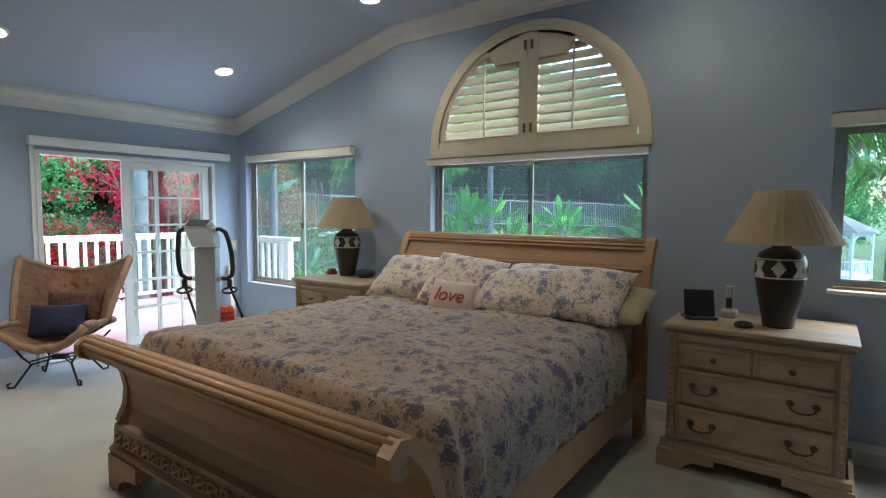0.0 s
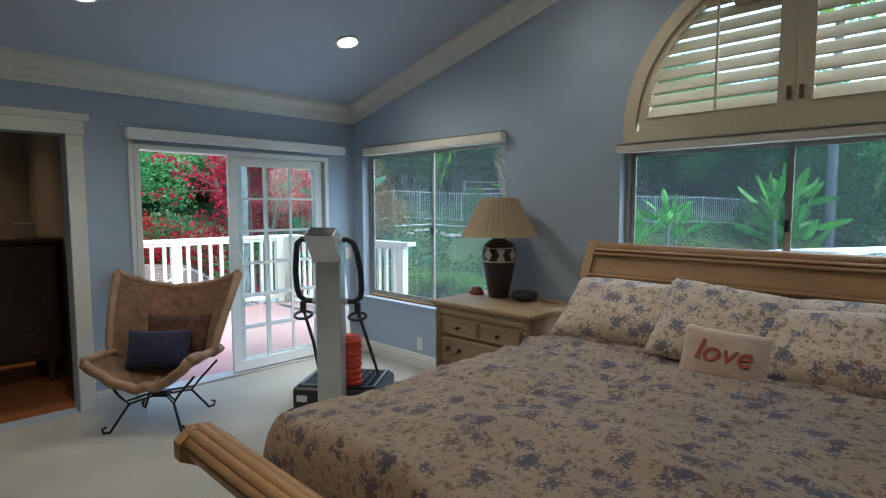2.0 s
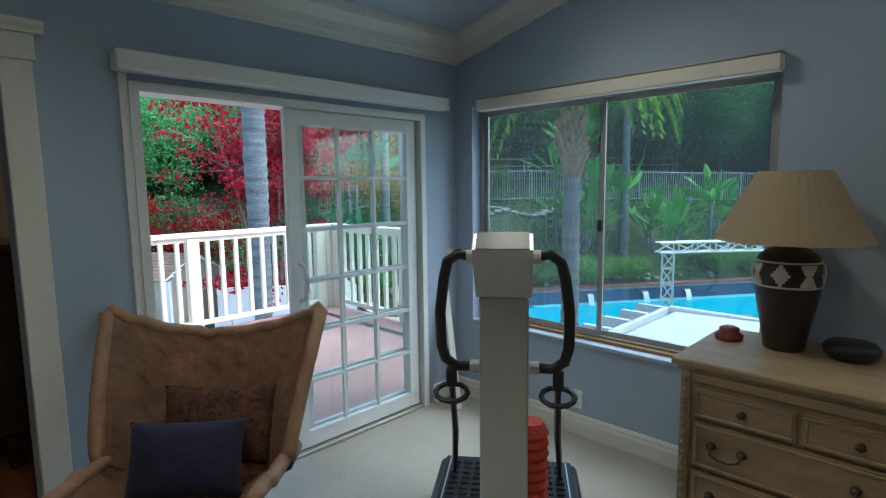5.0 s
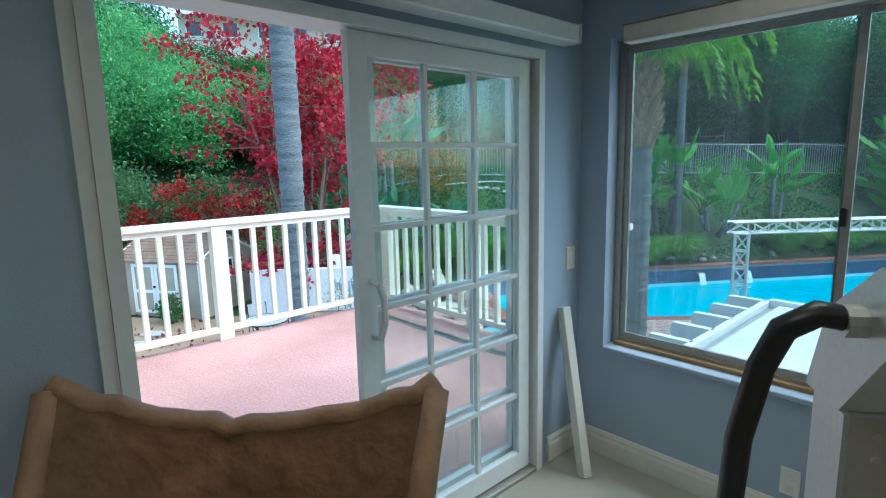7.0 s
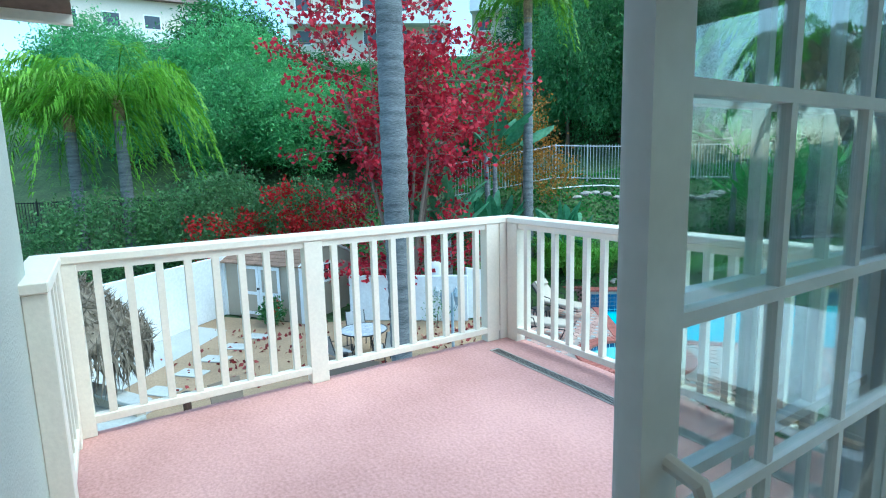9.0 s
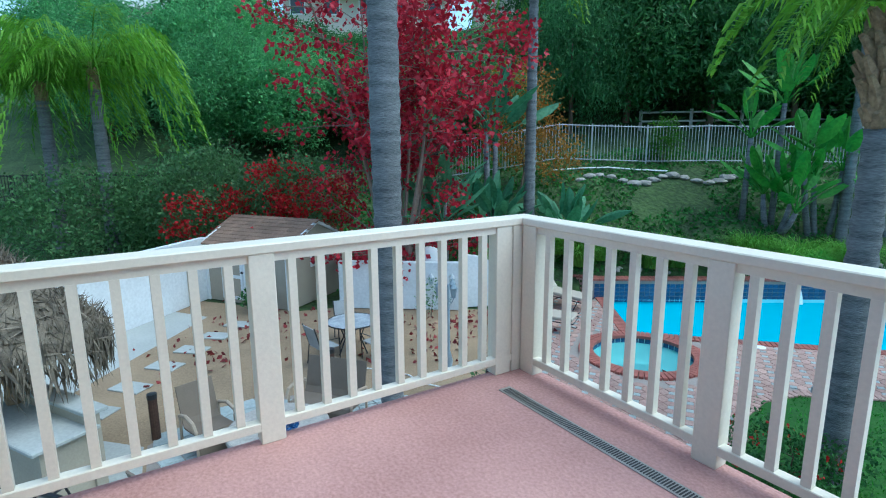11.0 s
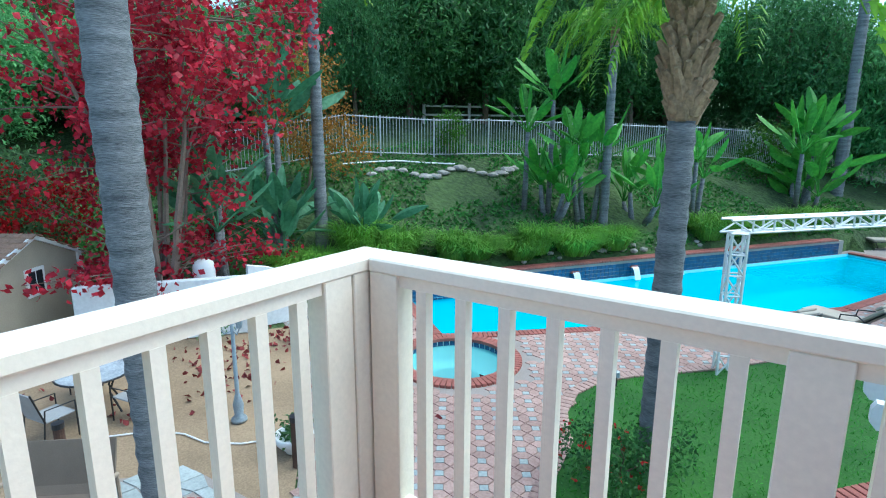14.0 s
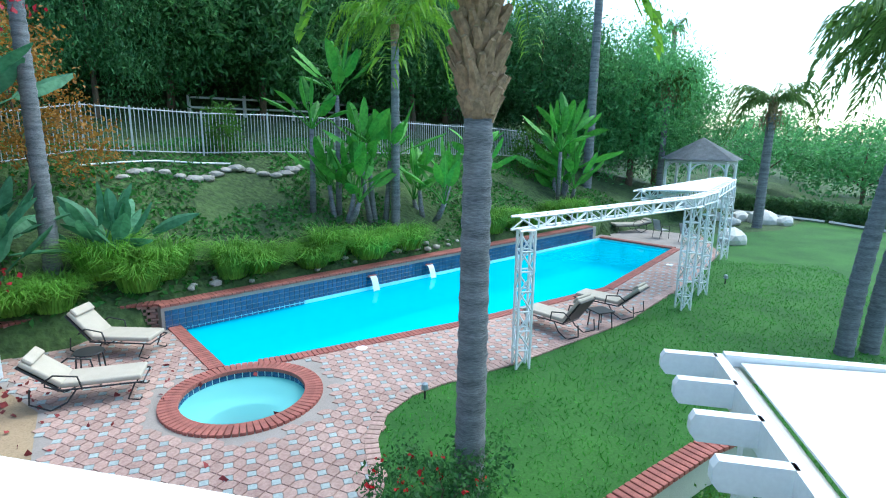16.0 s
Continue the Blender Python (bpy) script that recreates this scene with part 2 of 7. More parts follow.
bm = cells(B(), [YS - T, DR0, DR1, SL0, SL1, YN], [-0.12, 0.0, SLZ, DRZ, 3.5], [(SL0, SL1, -0.005, SLZ), (DR0, DR1, -0.005, DRZ)], x_wall)
wall_w = structure(part("wall_west", bm, WALL), "grey-blue painted wall with sliding door opening", "wall")
structure(part("wall_south", bx(XW - T, XE + T, YS - T, YS, -0.12, 3.5), WALL), "plain grey-blue bedroom wall", "wall")
structure(part("wall_east", bx(XE, XE + T, YS, YN, -0.12, 3.5), WALL), "plain grey-blue bedroom wall", "wall")
bm = prism(B(), [(XW, ZC0), (XA, ZC1), (XE, ZC1), (XE, ZC1 + 0.15), (XA, ZC1 + 0.15), (XW, ZC0 + 0.15)], lambda x, z: (x, YS, z), lambda x, z: (x, YN, z))
structure(part("ceiling", bm, CEIL), "pale grey-blue vaulted ceiling", "ceiling")
# roof over the house
bm = prism(B(), [(XW - 0.7, 3.36), (XA, 3.95), (XE + 0.7, 3.55), (XE + 0.7, 3.67), (XA, 4.07), (XW - 0.7, 3.48)], lambda x, z: (x, YS - 0.6, z), lambda x, z: (x, YN + 0.55, z))
ROOF = material("roof_tile", (0.16, 0.11, 0.085), 0.9, 0, 0.25, 2, 20, 0.5)
structure(part("roof", bm, ROOF), "brown tiled house roof", "roof")


def crown(name, path, inward):
    """Crown moulding along straight lines; the profile steps out from wall to ceiling."""
    prof = [(0.0, -0.155), (0.014, -0.155), (0.02, -0.125), (0.03, -0.115), (0.045, -0.07), (0.085, -0.035), (0.10, -0.02), (0.105, 0.0), (0.105, 0.03), (0.0, 0.03)]
    bm = B()
    old = None
    for p in path:
        r = [bm.verts.new(Vector(p) + Vector(inward) * a + Vector((0, 0, b))) for a, b in prof]
        if old:
            for k in range(len(r)):
                bm.faces.new((old[k], old[(k + 1) % len(r)], r[(k + 1) % len(r)], r[k]))
        old = r
    return structure(part(name, bm, TRIM), "off-white crown moulding", "moulding")


crown("trim", [(XW, YN, ZC0), (XA, YN, ZC1), (XE, YN, ZC1)], (0, -1, 0))
crown("trim", [(XW, YS, ZC0), (XW, YN, ZC0)], (1, 0, 0))


def baseboard(x0, y0, x1, y1, nx, ny):
    d = Vector((x1 - x0, y1 - y0, 0))
    prof = [(0, 0), (0.016, 0), (0.016, 0.085), (0.011, 0.10), (0.011, 0.112), (0.004, 0.128), (0, 0.13)]
    bm = prism(B(), prof, lambda a, z: (x0 + nx * a, y0 + ny * a, z + 0.002), lambda a, z: (x1 + nx * a, y1 + ny * a, z + 0.002))
    structure(part("baseboard", bm, TRIM), "off-white moulded baseboard", "baseboard")


baseboard(XW, YN, XE, YN, 0, -1)
baseboard(XW, SL1 + 0.06, XW, YN - 0.017, 1, 0)
baseboard(XW, DR1 + 0.11, XW, SL0 - 0.06, 1, 0)
baseboard(XW, YS, XW, DR0 - 0.11, 1, 0)


def casing(y0, y1, z1):
    """Door casing with a crosshead."""
    c = thing("door_1", pose(XW, 0, 0), "off-white painted door casing with crosshead", "door frame")
    structure(c)
    for a, b in ((y0 - 0.105, y0), (y1, y1 + 0.105)):
        part("casing", bx(0, 0.022, a, b, 0, z1, bev=0.004), TRIM, c)
    part("header", bx(0, 0.026, y0 - 0.115, y1 + 0.115, z1, z1 + 0.10, bev=0.003), TRIM, c)
    bm = prism(B(), [(0, 0.10), (0.035, 0.10), (0.04, 0.115), (0.055, 0.13), (0.06, 0.145), (0, 0.145)], lambda a, z: (a, y0 - 0.145, z1 + z), lambda a, z: (a, y1 + 0.145, z1 + z))
    part("cap", bm, TRIM, c)


casing(DR0, DR1, DRZ)

# ---- the dark room beyond the doorway ----
DX0, DY0, DY1 = -8.35, -2.2, 1.34
structure(part("floor", bx(DX0, XW, DY0, DY1, -0.12, -0.004), WOODFLOOR), "reddish polished wood floor", "floor")
structure(part("wall_wing_north", bx(DX0 - T, XW - T, DY1, DY1 + T, -3.2, 3.0), STUCCO), "pale green stucco outside wall", "wall")
structure(part("wall_wing_west", bx(DX0 - T, DX0, DY0 - T, DY1, -3.2, 3.0), STUCCO), "pale stucco outside wall", "wall")
structure(part("wall_wing_south", bx(DX0, XW - T, DY0 - T, DY0, -3.2, 3.0), STUCCO), "pale stucco outside wall", "wall")
# inner walls and ceiling coloured dark to stand in for the room's dimness
structure(part("wall_inner", bx(DX0, XW - T, DY1 - 0.02, DY1 - 0.003, 0, 2.7), DARK), "inner wall with the room's dimness in its brown", "wall")
structure(part("wall_inner", bx(DX0 + 0.003, DX0 + 0.02, DY0, DY1 - 0.02, 0, 2.7), DARK), "inner wall with the room's dimness in its brown", "wall")
structure(part("wall_inner", bx(DX0 + 0.02, XW - T, DY0 + 0.003, DY0 + 0.02, 0, 2.7), DARK), "inner wall with the room's dimness in its brown", "wall")
structure(part("ceiling", bx(DX0, XW - T, DY0, DY1, 2.7, 2.85), DARK), "dim room ceiling with the shade in its colour", "ceiling")
bm = prism(B(), [(DX0 - 0.75, 2.35), (XW - T - 0.004, 3.25), (XW - T - 0.004, 3.4), (DX0 - 0.75, 2.5)], lambda x, z: (x, DY0 - 0.6, z), lambda x, z: (x, DY1 + 0.45, z))
structure(part("roof", bm, ROOF), "brown tiled roof of the wing", "roof")
structure(part("trim", bx(DX0 - 0.80, DX0 - 0.75, DY0 - 0.6, DY1 + 0.45, 2.30, 2.52), RAILPAINT), "cream painted eave board", "eave")
# lower storey of the house
structure(part("wall_lower", bx(XW - T, XE + T, YN, YN + T, -3.2, -0.12), STUCCO), "pale stucco outside wall", "wall")
structure(part("wall_lower", bx(XW - T, XW, DY1 + T, YN, -3.2, -0.12), STUCCO), "pale stucco outside wall", "wall")

# ---- windows and sliding door ----
BLINDWHITE = material("blind_cream", (0.70, 0.66, 0.57), 0.6, 0, 0.05, 2, 30, 0.05)


def slider_window(name, w, label):
    x0, x1, z0, z1 = w
    c = structure(thing(name, pose((x0 + x1) / 2, YN, z0), label, "window"))
    h, d = (x1 - x0) / 2, z1 - z0
    f = 0.035
    y0, y1 = 0.085, 0.135
    bm = B()
    box(bm, -h, -h + f, y0, y1, 0, d)
    box(bm, h - f, h, y0, y1, 0, d)
    box(bm, -h + f, h - f, y0, y1, 0, f)
    box(bm, -h + f, h - f, y0, y1, d - f, d)
    part("window_frame", bm, FRAMEGREY, c)
    for s, yy in ((-1, 0.098), (1, 0.115)):
        a, b = (-h + f, 0.02) if s < 0 else (-0.02, h - f)
        sash = B()
        g = 0.028
        box(sash, a, a + g, yy, yy + 0.015, f, d - f)
        box(sash, b - g, b, yy, yy + 0.015, f, d - f)
        box(sash, a + g, b - g, yy, yy + 0.015, f, f + g)
        box(sash, a + g, b - g, yy, yy + 0.015, d - f - g, d - f)
        sob = part("sash", sash, FRAMEGREY, c)
        pane = part("pane", bx(a + g, b - g, yy + 0.005, yy + 0.009, f + g, d - f - g), SCREENGLASS if name != "window_3" else GLASS, sob)
        pane.visible_shadow = False
    part("latch", bx(-0.012, 0.012, 0.078, 0.098, d * 0.45, d * 0.45 + 0.07, bev=0.004), BLACKPLASTIC, c)
    part("window_sill", bx(-h + 0.002, h - 0.002, -0.018, 0.084, -0.02, 0.004, bev=0.004), WALL if name == "window_1" else TRIM, c)
    track = part("track", bx(-h + 0.03, h - 0.03, 0.05, 0.082, 0.006, 0.022), material("brass_track_" + name, (0.30, 0.19, 0.09), 0.5, 0.3, 0.2), c)
    return c


def blind_header(x0, x1, z0, z1):
    c = thing("blind_header", pose((x0 + x1) / 2, YN, z0), "cream fabric-wrapped blind valance above the window", "blind")
    h = (x1 - x0) / 2
    part("valance", bx(-h, h, -0.075, -0.003, 0, z1 - z0, bev=0.006), BLINDWHITE, c)
    part("dark_edge", bx(-h - 0.002, h + 0.002, -0.079, -0.003, z1 - z0 + 0.001, z1 - z0 + 0.008), FRAMEGREY, c, "thin dark top edge")


slider_window("window_1", W1, "two-pane sliding window with grey aluminium frame")
slider_window("window_2", W2, "two-pane sliding window behind the headboard")
slider_window("window_3", W3, "grey-framed window beside the bedside lamp")
blind_header(-5.62, -3.875, 2.015, 2.09)
blind_header(-2.93, -1.03, 1.855, 1.905)
blind_header(-0.02, 1.38, 1.945, 2.02)

# arched shutters
sh = structure(thing("window_4", pose(AX, YN, AZ - 0.04), "cream arched plantation shutters above the window", "shutter"))
sh.scale = (0.955, 1.0, 0.945)
SHUT = material("shutter_paint", (0.70, 0.61, 0.44), 0.45, 0, 0.05, 2, 40, 0.05)


def arch_band(bm, r0, r1, y0, y1, z0, n=40):
    for i in range(n):
        a0, a1 = math.pi * i / n, math.pi * (i + 1) / n
        q = [(r * math.cos(a), z0 + r * math.sin(a)) for r, a in ((r0, a0), (r1, a0), (r1, a1), (r0, a1))]
        prism(bm, q, lambda x, z: (x, y0, z), lambda x, z: (x, y1, z))
    return bm


part("outer_casing", arch_band(B(), 0.90, 0.985, -0.055, -0.003, 0.04), SHUT, sh)
part("bottom_casing", bx(-0.985, 0.985, -0.055, -0.003, -0.035, 0.039), SHUT, sh)
for s in (-1, 1):
    pan = part("panel_frame", arch_band(B(), 0.82, 0.895, -0.04, 0.0, 0.10, 36), SHUT, sh) if s < 0 else None
    bm = B()
    a, b = sorted((s * 0.001, s * 0.085))
    box(bm, a, b, -0.042, 0.002, 0.041, 0.93)
    a, b = sorted((s * 0.085, s * 0.88))
    box(bm, a, b, -0.042, 0.002, 0.041, 0.115)
    stile = part("stile", bm, SHUT, sh)
    top = B()
    pts = [(s * x, z) for x, z in ((0.085, 0.72), (0.32, 0.72))]
    pts += [(s * 0.86 * math.cos(t), 0.10 + 0.86 * math.sin(t)) for t in [radians(v) for v in (62, 68, 74, 80)]] + [(s * 0.085, 0.95)]
    prism(top, pts, lambda x, z: (x, -0.040, z), lambda x, z: (x, 0.0, z))
    part("top_panel", top, SHUT, sh)
    for k in range(9):
        z = 0.15 + k * 0.078
        w = math.sqrt(max(0.01, 0.835 ** 2 - (z - 0.10) ** 2))
        if w < 0.12:
            continue
        a, b = sorted((s * (0.086 if z < 0.70 else 0.325), s * max(w, 0.34)))
        bm = B()
        pr = [(-0.030, -0.034), (-0.021, -0.039), (0.030, 0.032), (0.023, 0.039)]
        prism(bm, pr, lambda y, dz: (a, y - 0.02, z + dz), lambda y, dz: (b, y - 0.02, z + dz))
        part("louver", bm, SHUT, sh)
    part("tilt_rod", bx(s * 0.40 - 0.007, s * 0.40 + 0.007, -0.078, -0.062, 0.12, 0.76), SHUT, sh)
    for z in (0.13, 0.80):
        part("hinge", bx(s * 0.03 - 0.01, s * 0.03 + 0.01, -0.05, -0.0425, z, z + 0.075), material("hinge_bronze", (0.2, 0.14, 0.08), 0.4, 0.8), sh)
pane = part("pane", arch_band(B(), 0.02, 0.93, 0.10, 0.105, 0.04, 24), GLASS, sh)
pane.visible_shadow = False

# sliding door: frame, fixed panel and the panel slid open in front of it
sd = structure(thing("door_2", pose(XW, SL0, 0), "white sliding patio door with divided panes, half open", "sliding door"))
DW = SL1 - SL0
bm = B()
box(bm, -0.13, 0.02, 0, 0.04, 0.0, SLZ)
box(bm, -0.13, 0.02, DW - 0.04, DW, 0.0, SLZ)
box(bm, -0.13, 0.02, 0.04, DW - 0.04, SLZ - 0.04, SLZ)
part("frame", bm, WHITE, sd)
part("casing", bx(0.0, 0.012, -0.035, -0.001, 0.0, SLZ + 0.03), WHITE, sd)
part("threshold", bx(-0.15, 0.02, 0.041, DW - 0.041, -0.01, 0.022, bev=0.004), FRAMEGREY, sd)


def panel(x, y0, y1, name, bars):
    z0, z1, st = 0.03, SLZ - 0.045, 0.075
    bm = B()
    box(bm, x, x + 0.035, y0, y0 + st, z0, z1)
    box(bm, x, x + 0.035, y1 - st, y1, z0, z1)
    box(bm, x, x + 0.035, y0 + st, y1 - st, z0, z0 + 0.09)
    box(bm, x, x + 0.035, y0 + st, y1 - st, z1 - 0.075, z1)
    p = part(name, bm, WHITE, sd)
    a, b, c, d = y0 + st, y1 - st, z0 + 0.09, z1 - 0.075
    for i in range(1, 3):
        yy = a + (b - a) * i / 3
        part("muntin", bx(x + 0.006, x + 0.026, yy - 0.009, yy + 0.009, c, d), WHITE, p)
    for i in range(1, 6):
        zz = c + (d - c) * i / 6
        part("muntin", bx(x + 0.004, x + 0.028, a, b, zz - 0.010, zz + 0.010), WHITE, p)
    g = part("pane", bx(x + 0.014, x + 0.018, a, b, c, d), GLASS, p)
    g.visible_shadow = False
    return p


panel(-0.115, DW / 2 - 0.06, DW - 0.041, "fixed_panel", True)
mv = panel(-0.05, 0.745, 1.685, "sliding_panel", True)
bm = tube(B(), [(-0.02, 0.80, 0.90), (0.03, 0.80, 0.91), (0.042, 0.81, 0.96), (0.042, 0.81, 1.05), (0.03, 0.80, 1.10), (-0.02, 0.80, 1.11)], 0.012, 8)
part("handle", bm, WHITE, mv, "white D-shaped pull handle")
vb = thing("vertical_blind_rail", pose(XW, 1.55, 2.028), "white vertical-blind headrail above the sliding door", "blind")
part("rail", bx(0.003, 0.10, 0, 1.955, 0.0, 0.08, bev=0.006), WHITE, vb)
part("end_cap", bx(0.001, 0.104, 1.955, 1.961, -0.002, 0.082), WHITE, vb)

# ---- recessed ceiling lights, the last two added as fill ----
GLOW = glow_material("lamp_glow", (1.0, 0.86, 0.62), 14.0)


def downlight(x, y, watts, warm=(1.0, 0.86, 0.68)):
    sl = (ZC1 - ZC0) / (XA - XW)
    if x < XA:
        z, tilt = ZC0 + sl * (x - XW), -math.degrees(math.atan(sl))
    else:
        z, tilt = ZC1, 0
    c = thing("recessed_light", pose(x, y, z - 0.001, 0, tilt, 0), "white recessed ceiling downlight, lit warm", "ceiling light", "ceiling downlights")
    part("trim_ring", tube(B(), [(0.082 * math.cos(k * 0.2244), 0.082 * math.sin(k * 0.2244), -0.002) for k in range(29)], 0.015, 8, cap=False), TRIM, c)
    part("bulb", lathe(B(), [(0.0, -0.002), (0.064, -0.002), (0.064, 0.0), (0.0, 0.0)], 24), GLOW, c)
    la = new("recessed_lamp", bpy.data.lights.new("recessed_lamp", "SPOT"))
    la.data.energy, la.data.color, la.data.spot_size, la.data.spot_blend, la.data.shadow_soft_size = watts, warm, radians(140), 0.9, 0.06
    la.parent = c
    la.matrix_parent_inverse = Matrix.Identity(4)
    la.location = (0, 0, -0.03)


LW = 6.5
# last two (y = 0.6) are unseen fill lamps, added to warm bed and room
for x, y, k, w in ((-4.76, 2.82, 1.0, 0), (-4.95, 1.12, 1.0, 0), (-3.05, 3.03, 0.25, 0), (-0.75, 2.95, 0.2, 1), (-0.75, 0.6, 0.4, 1), (-2.9, 0.6, 1.6, 1)):
    downlight(x, y, LW * k, (1.0, 0.74, 0.47) if w else (1.0, 0.88, 0.72))

# ---- deck ----
structure(part("floor_deck", bx(-9.16, XW - T, DY1 + T, 4.84, -0.16, -0.02), DECK), "coral textured deck coating", "deck")
structure(part("floor_deck", bx(XW - T, -6.2 + 1.2, YN + T, 4.84, -0.16, -0.02), DECK), "coral textured deck coating", "deck")


def railing(x0, y0, x1, y1, posts, name_label, e0=0.155, e1=0.155):
    """A painted wooden railing; posts are distances along it."""
    d = Vector((x1 - x0, y1 - y0, 0))
    ln = d.length
    rz = math.degrees(math.atan2(d.y, d.x))
    c = thing("railing", pose(x0, y0, -0.02, 0, 0, rz), name_label, "railing", "deck railing")
    part("cap_rail", bx(-e0, ln + e1, 0.0, 0.155, 1.03, 1.08, bev=0.006), RAILPAINT, c)
    part("top_rail", bx(0, ln, 0.02, 0.06, 0.985, 1.029), RAILPAINT, c)
    part("bottom_rail", bx(0, ln, 0.008, 0.07, 0.075, 0.125, bev=0.004), RAILPAINT, c)
    for p in posts:
        part("post", bx(p - 0.065, p + 0.065, 0.006, 0.10, 0, 1.029, bev=0.004), RAILPAINT, c)
    me = None
    for a, b in zip(posts, posts[1:]):
        n = max(1, round((b - a) / 0.155) - 1)
        for k in range(1, n + 1):
            u = a + (b - a) * k / (n + 1)
            if me is None:
                ob = part("baluster", bx(-0.021, 0.021, 0.018, 0.06, 0.126, 0.985), RAILPAINT, c)
                me = ob.data
            else:
                ob = new("baluster", me)
                ob.parent = c
            ob.location = (u, 0, 0)
    return c


WRX, NRY, SRY = -9.08, 4.74, 1.60
railing(WRX, SRY, WRX, NRY, [0.0, 1.43, 3.0, NRY - SRY], "cream painted wooden deck railing with square balusters")
railing(WRX + 0.101, NRY, -6.3, NRY, [-0.034, 1.27, 2.6], "cream painted wooden deck railing with square balusters", 0.1, 0.08)
railing(-8.32, SRY, WRX + 0.101, SRY, [0.0, 0.695], "short cream deck railing meeting the stucco wall", 0.08, 0.1)

# ---- bedroom furniture ----
def floral(name):
    """Cream cotton with scattered blue-grey and brown flower heads and twigs."""
    m = material(name, (0.66, 0.54, 0.43), 0.9, 0, 0.12, 3, 90, 0.25, sheen=0.3)
    N, L = m.node_tree.nodes, m.node_tree.links
    p = N["Principled BSDF"]
    col = p.inputs["Base Color"].links[0].from_socket
    tc = N.new("ShaderNodeTexCoord")
    wob = N.new("ShaderNodeTexNoise")
    wob.inputs["Scale"].default_value = 22.0
    L.new(tc.outputs["Object"], wob.inputs["Vector"])
    add = N.new("ShaderNodeMixRGB")
    add.blend_type, add.inputs["Fac"].default_value = "ADD", 0.06
    L.new(tc.outputs["Object"], add.inputs["Color1"])
    L.new(wob.outputs["Color"], add.inputs["Color2"])
    for sc, lo, hi, c, k in ((10.0, 0.27, 0.42, (0.12, 0.13, 0.25), 0.85), (21.0, 0.24, 0.34, (0.26, 0.16, 0.11), 0.8), (38.0, 0.24, 0.32, (0.19, 0.15, 0.15), 0.7)):
        v = N.new("ShaderNodeTexVoronoi")
        v.inputs["Scale"].default_value = sc
        L.new(add.outputs["Color"], v.inputs["Vector"])
        n2 = N.new("ShaderNodeTexNoise")
        n2.inputs["Scale"].default_value = sc * 9
        L.new(tc.outputs["Object"], n2.inputs["Vector"])
        s = N.new("ShaderNodeMath")
        s.operation = "MULTIPLY_ADD"
        s.inputs[1].default_value, s.inputs[2].default_value = 0.95, -0.45
        L.new(n2.outputs["Fac"], s.inputs[0])
        a = N.new("ShaderNodeMath")
        L.new(v.outputs["Distance"], a.inputs[0])
        L.new(s.outputs[0], a.inputs[1])
        r = N.new("ShaderNodeMapRange")
        r.inputs["From Min"].default_value, r.inputs["From Max"].default_value = lo, hi
        r.inputs["To Min"].default_value, r.inputs["To Max"].default_value = k, 0.0
        L.new(a.outputs[0], r.inputs["Value"])
        mx = N.new("ShaderNodeMixRGB")
        mx.inputs["Color2"].default_value = (*c, 1)
        L.new(r.outputs["Result"], mx.inputs["Fac"])
        L.new(col, mx.inputs["Color1"])
        col = mx.outputs["Color"]
    L.new(col, p.inputs["Base Color"])
    return m


FLORAL = floral("floral_cotton")
SHEET = material("yellow_sheet", (0.42, 0.36, 0.20), 0.9, 0, 0.1, 4, 60, 0.2)
BRONZE = material("dark_bronze", (0.10, 0.08, 0.06), 0.45, 0.7, 0.2, 9, 50, 0.05)
BX0, BX1, BFY, BHY = -3.02, -0.93, 1.12, 3.32
bed = thing("bed", pose((BX0 + BX1) / 2, BFY, 0), "bleached wood king sleigh bed with reeded scroll footboard", "bed")
HW = (BX1 - BX0) / 2
bed.scale = (1, 1, 0.93)


def sheet_curve(prof, x0, x1, th):
    """A board whose section in y and z follows the profile, th thick."""
    pts = [Vector((a, b)) for a, b in prof]
    left, right = [], []
    for i, q in enumerate(pts):
        d = (pts[min(i + 1, len(pts) - 1)] - pts[max(i - 1, 0)]).normalized()
        nrm = Vector((-d.y, d.x))
        left.append(tuple(q + nrm * th / 2))
        right.append(tuple(q - nrm * th / 2))
    return prism(B(), left + right[::-1], lambda y, z: (x0, y, z), lambda y, z: (x1, y, z))


FP = [(-0.03, 0.36), (-0.005, 0.44), (0.0, 0.54), (-0.02, 0.64), (-0.06, 0.73), (-0.11, 0.79), (-0.16, 0.82)]
part("footboard_panel", sheet_curve(FP, -HW + 0.05, HW - 0.05, 0.035), BEDWOOD, bed)
for s in (-1, 1):
    a, b = sorted((s * (HW - 0.05), s * HW))
    scroll = [(-0.05, 0.36), (-0.01, 0.45), (0.0, 0.55), (-0.02, 0.65), (-0.06, 0.74), (-0.105, 0.80), (-0.15, 0.845), (-0.195, 0.855), (-0.225, 0.83), (-0.225, 0.795), (-0.20, 0.78), (-0.18, 0.795)]
    part("scroll_stile", sheet_curve(scroll, a, b, 0.055), BEDWOOD, bed)
    part("bracket_foot", prism(B(), [(0, 0), (0.10, 0), (0.12, 0.05), (0.2, 0.09), (0.30, 0.10), (0.30, 0.19), (0, 0.19)], lambda x, z: (-s * (x - HW), -0.115, z), lambda x, z: (-s * (x - HW), 0.05, z)), BEDWOOD, bed)
for k in range(7):
    a = radians(-30 + k * 34)
    y, z = -0.175 - 0.045 * math.sin(a), 0.825 + 0.045 * math.cos(a)
    part("reed", tube(B(), [(-HW + 0.02, y, z), (HW - 0.02, y, z)], 0.0175, 10), BEDWOOD, bed, smooth=True)
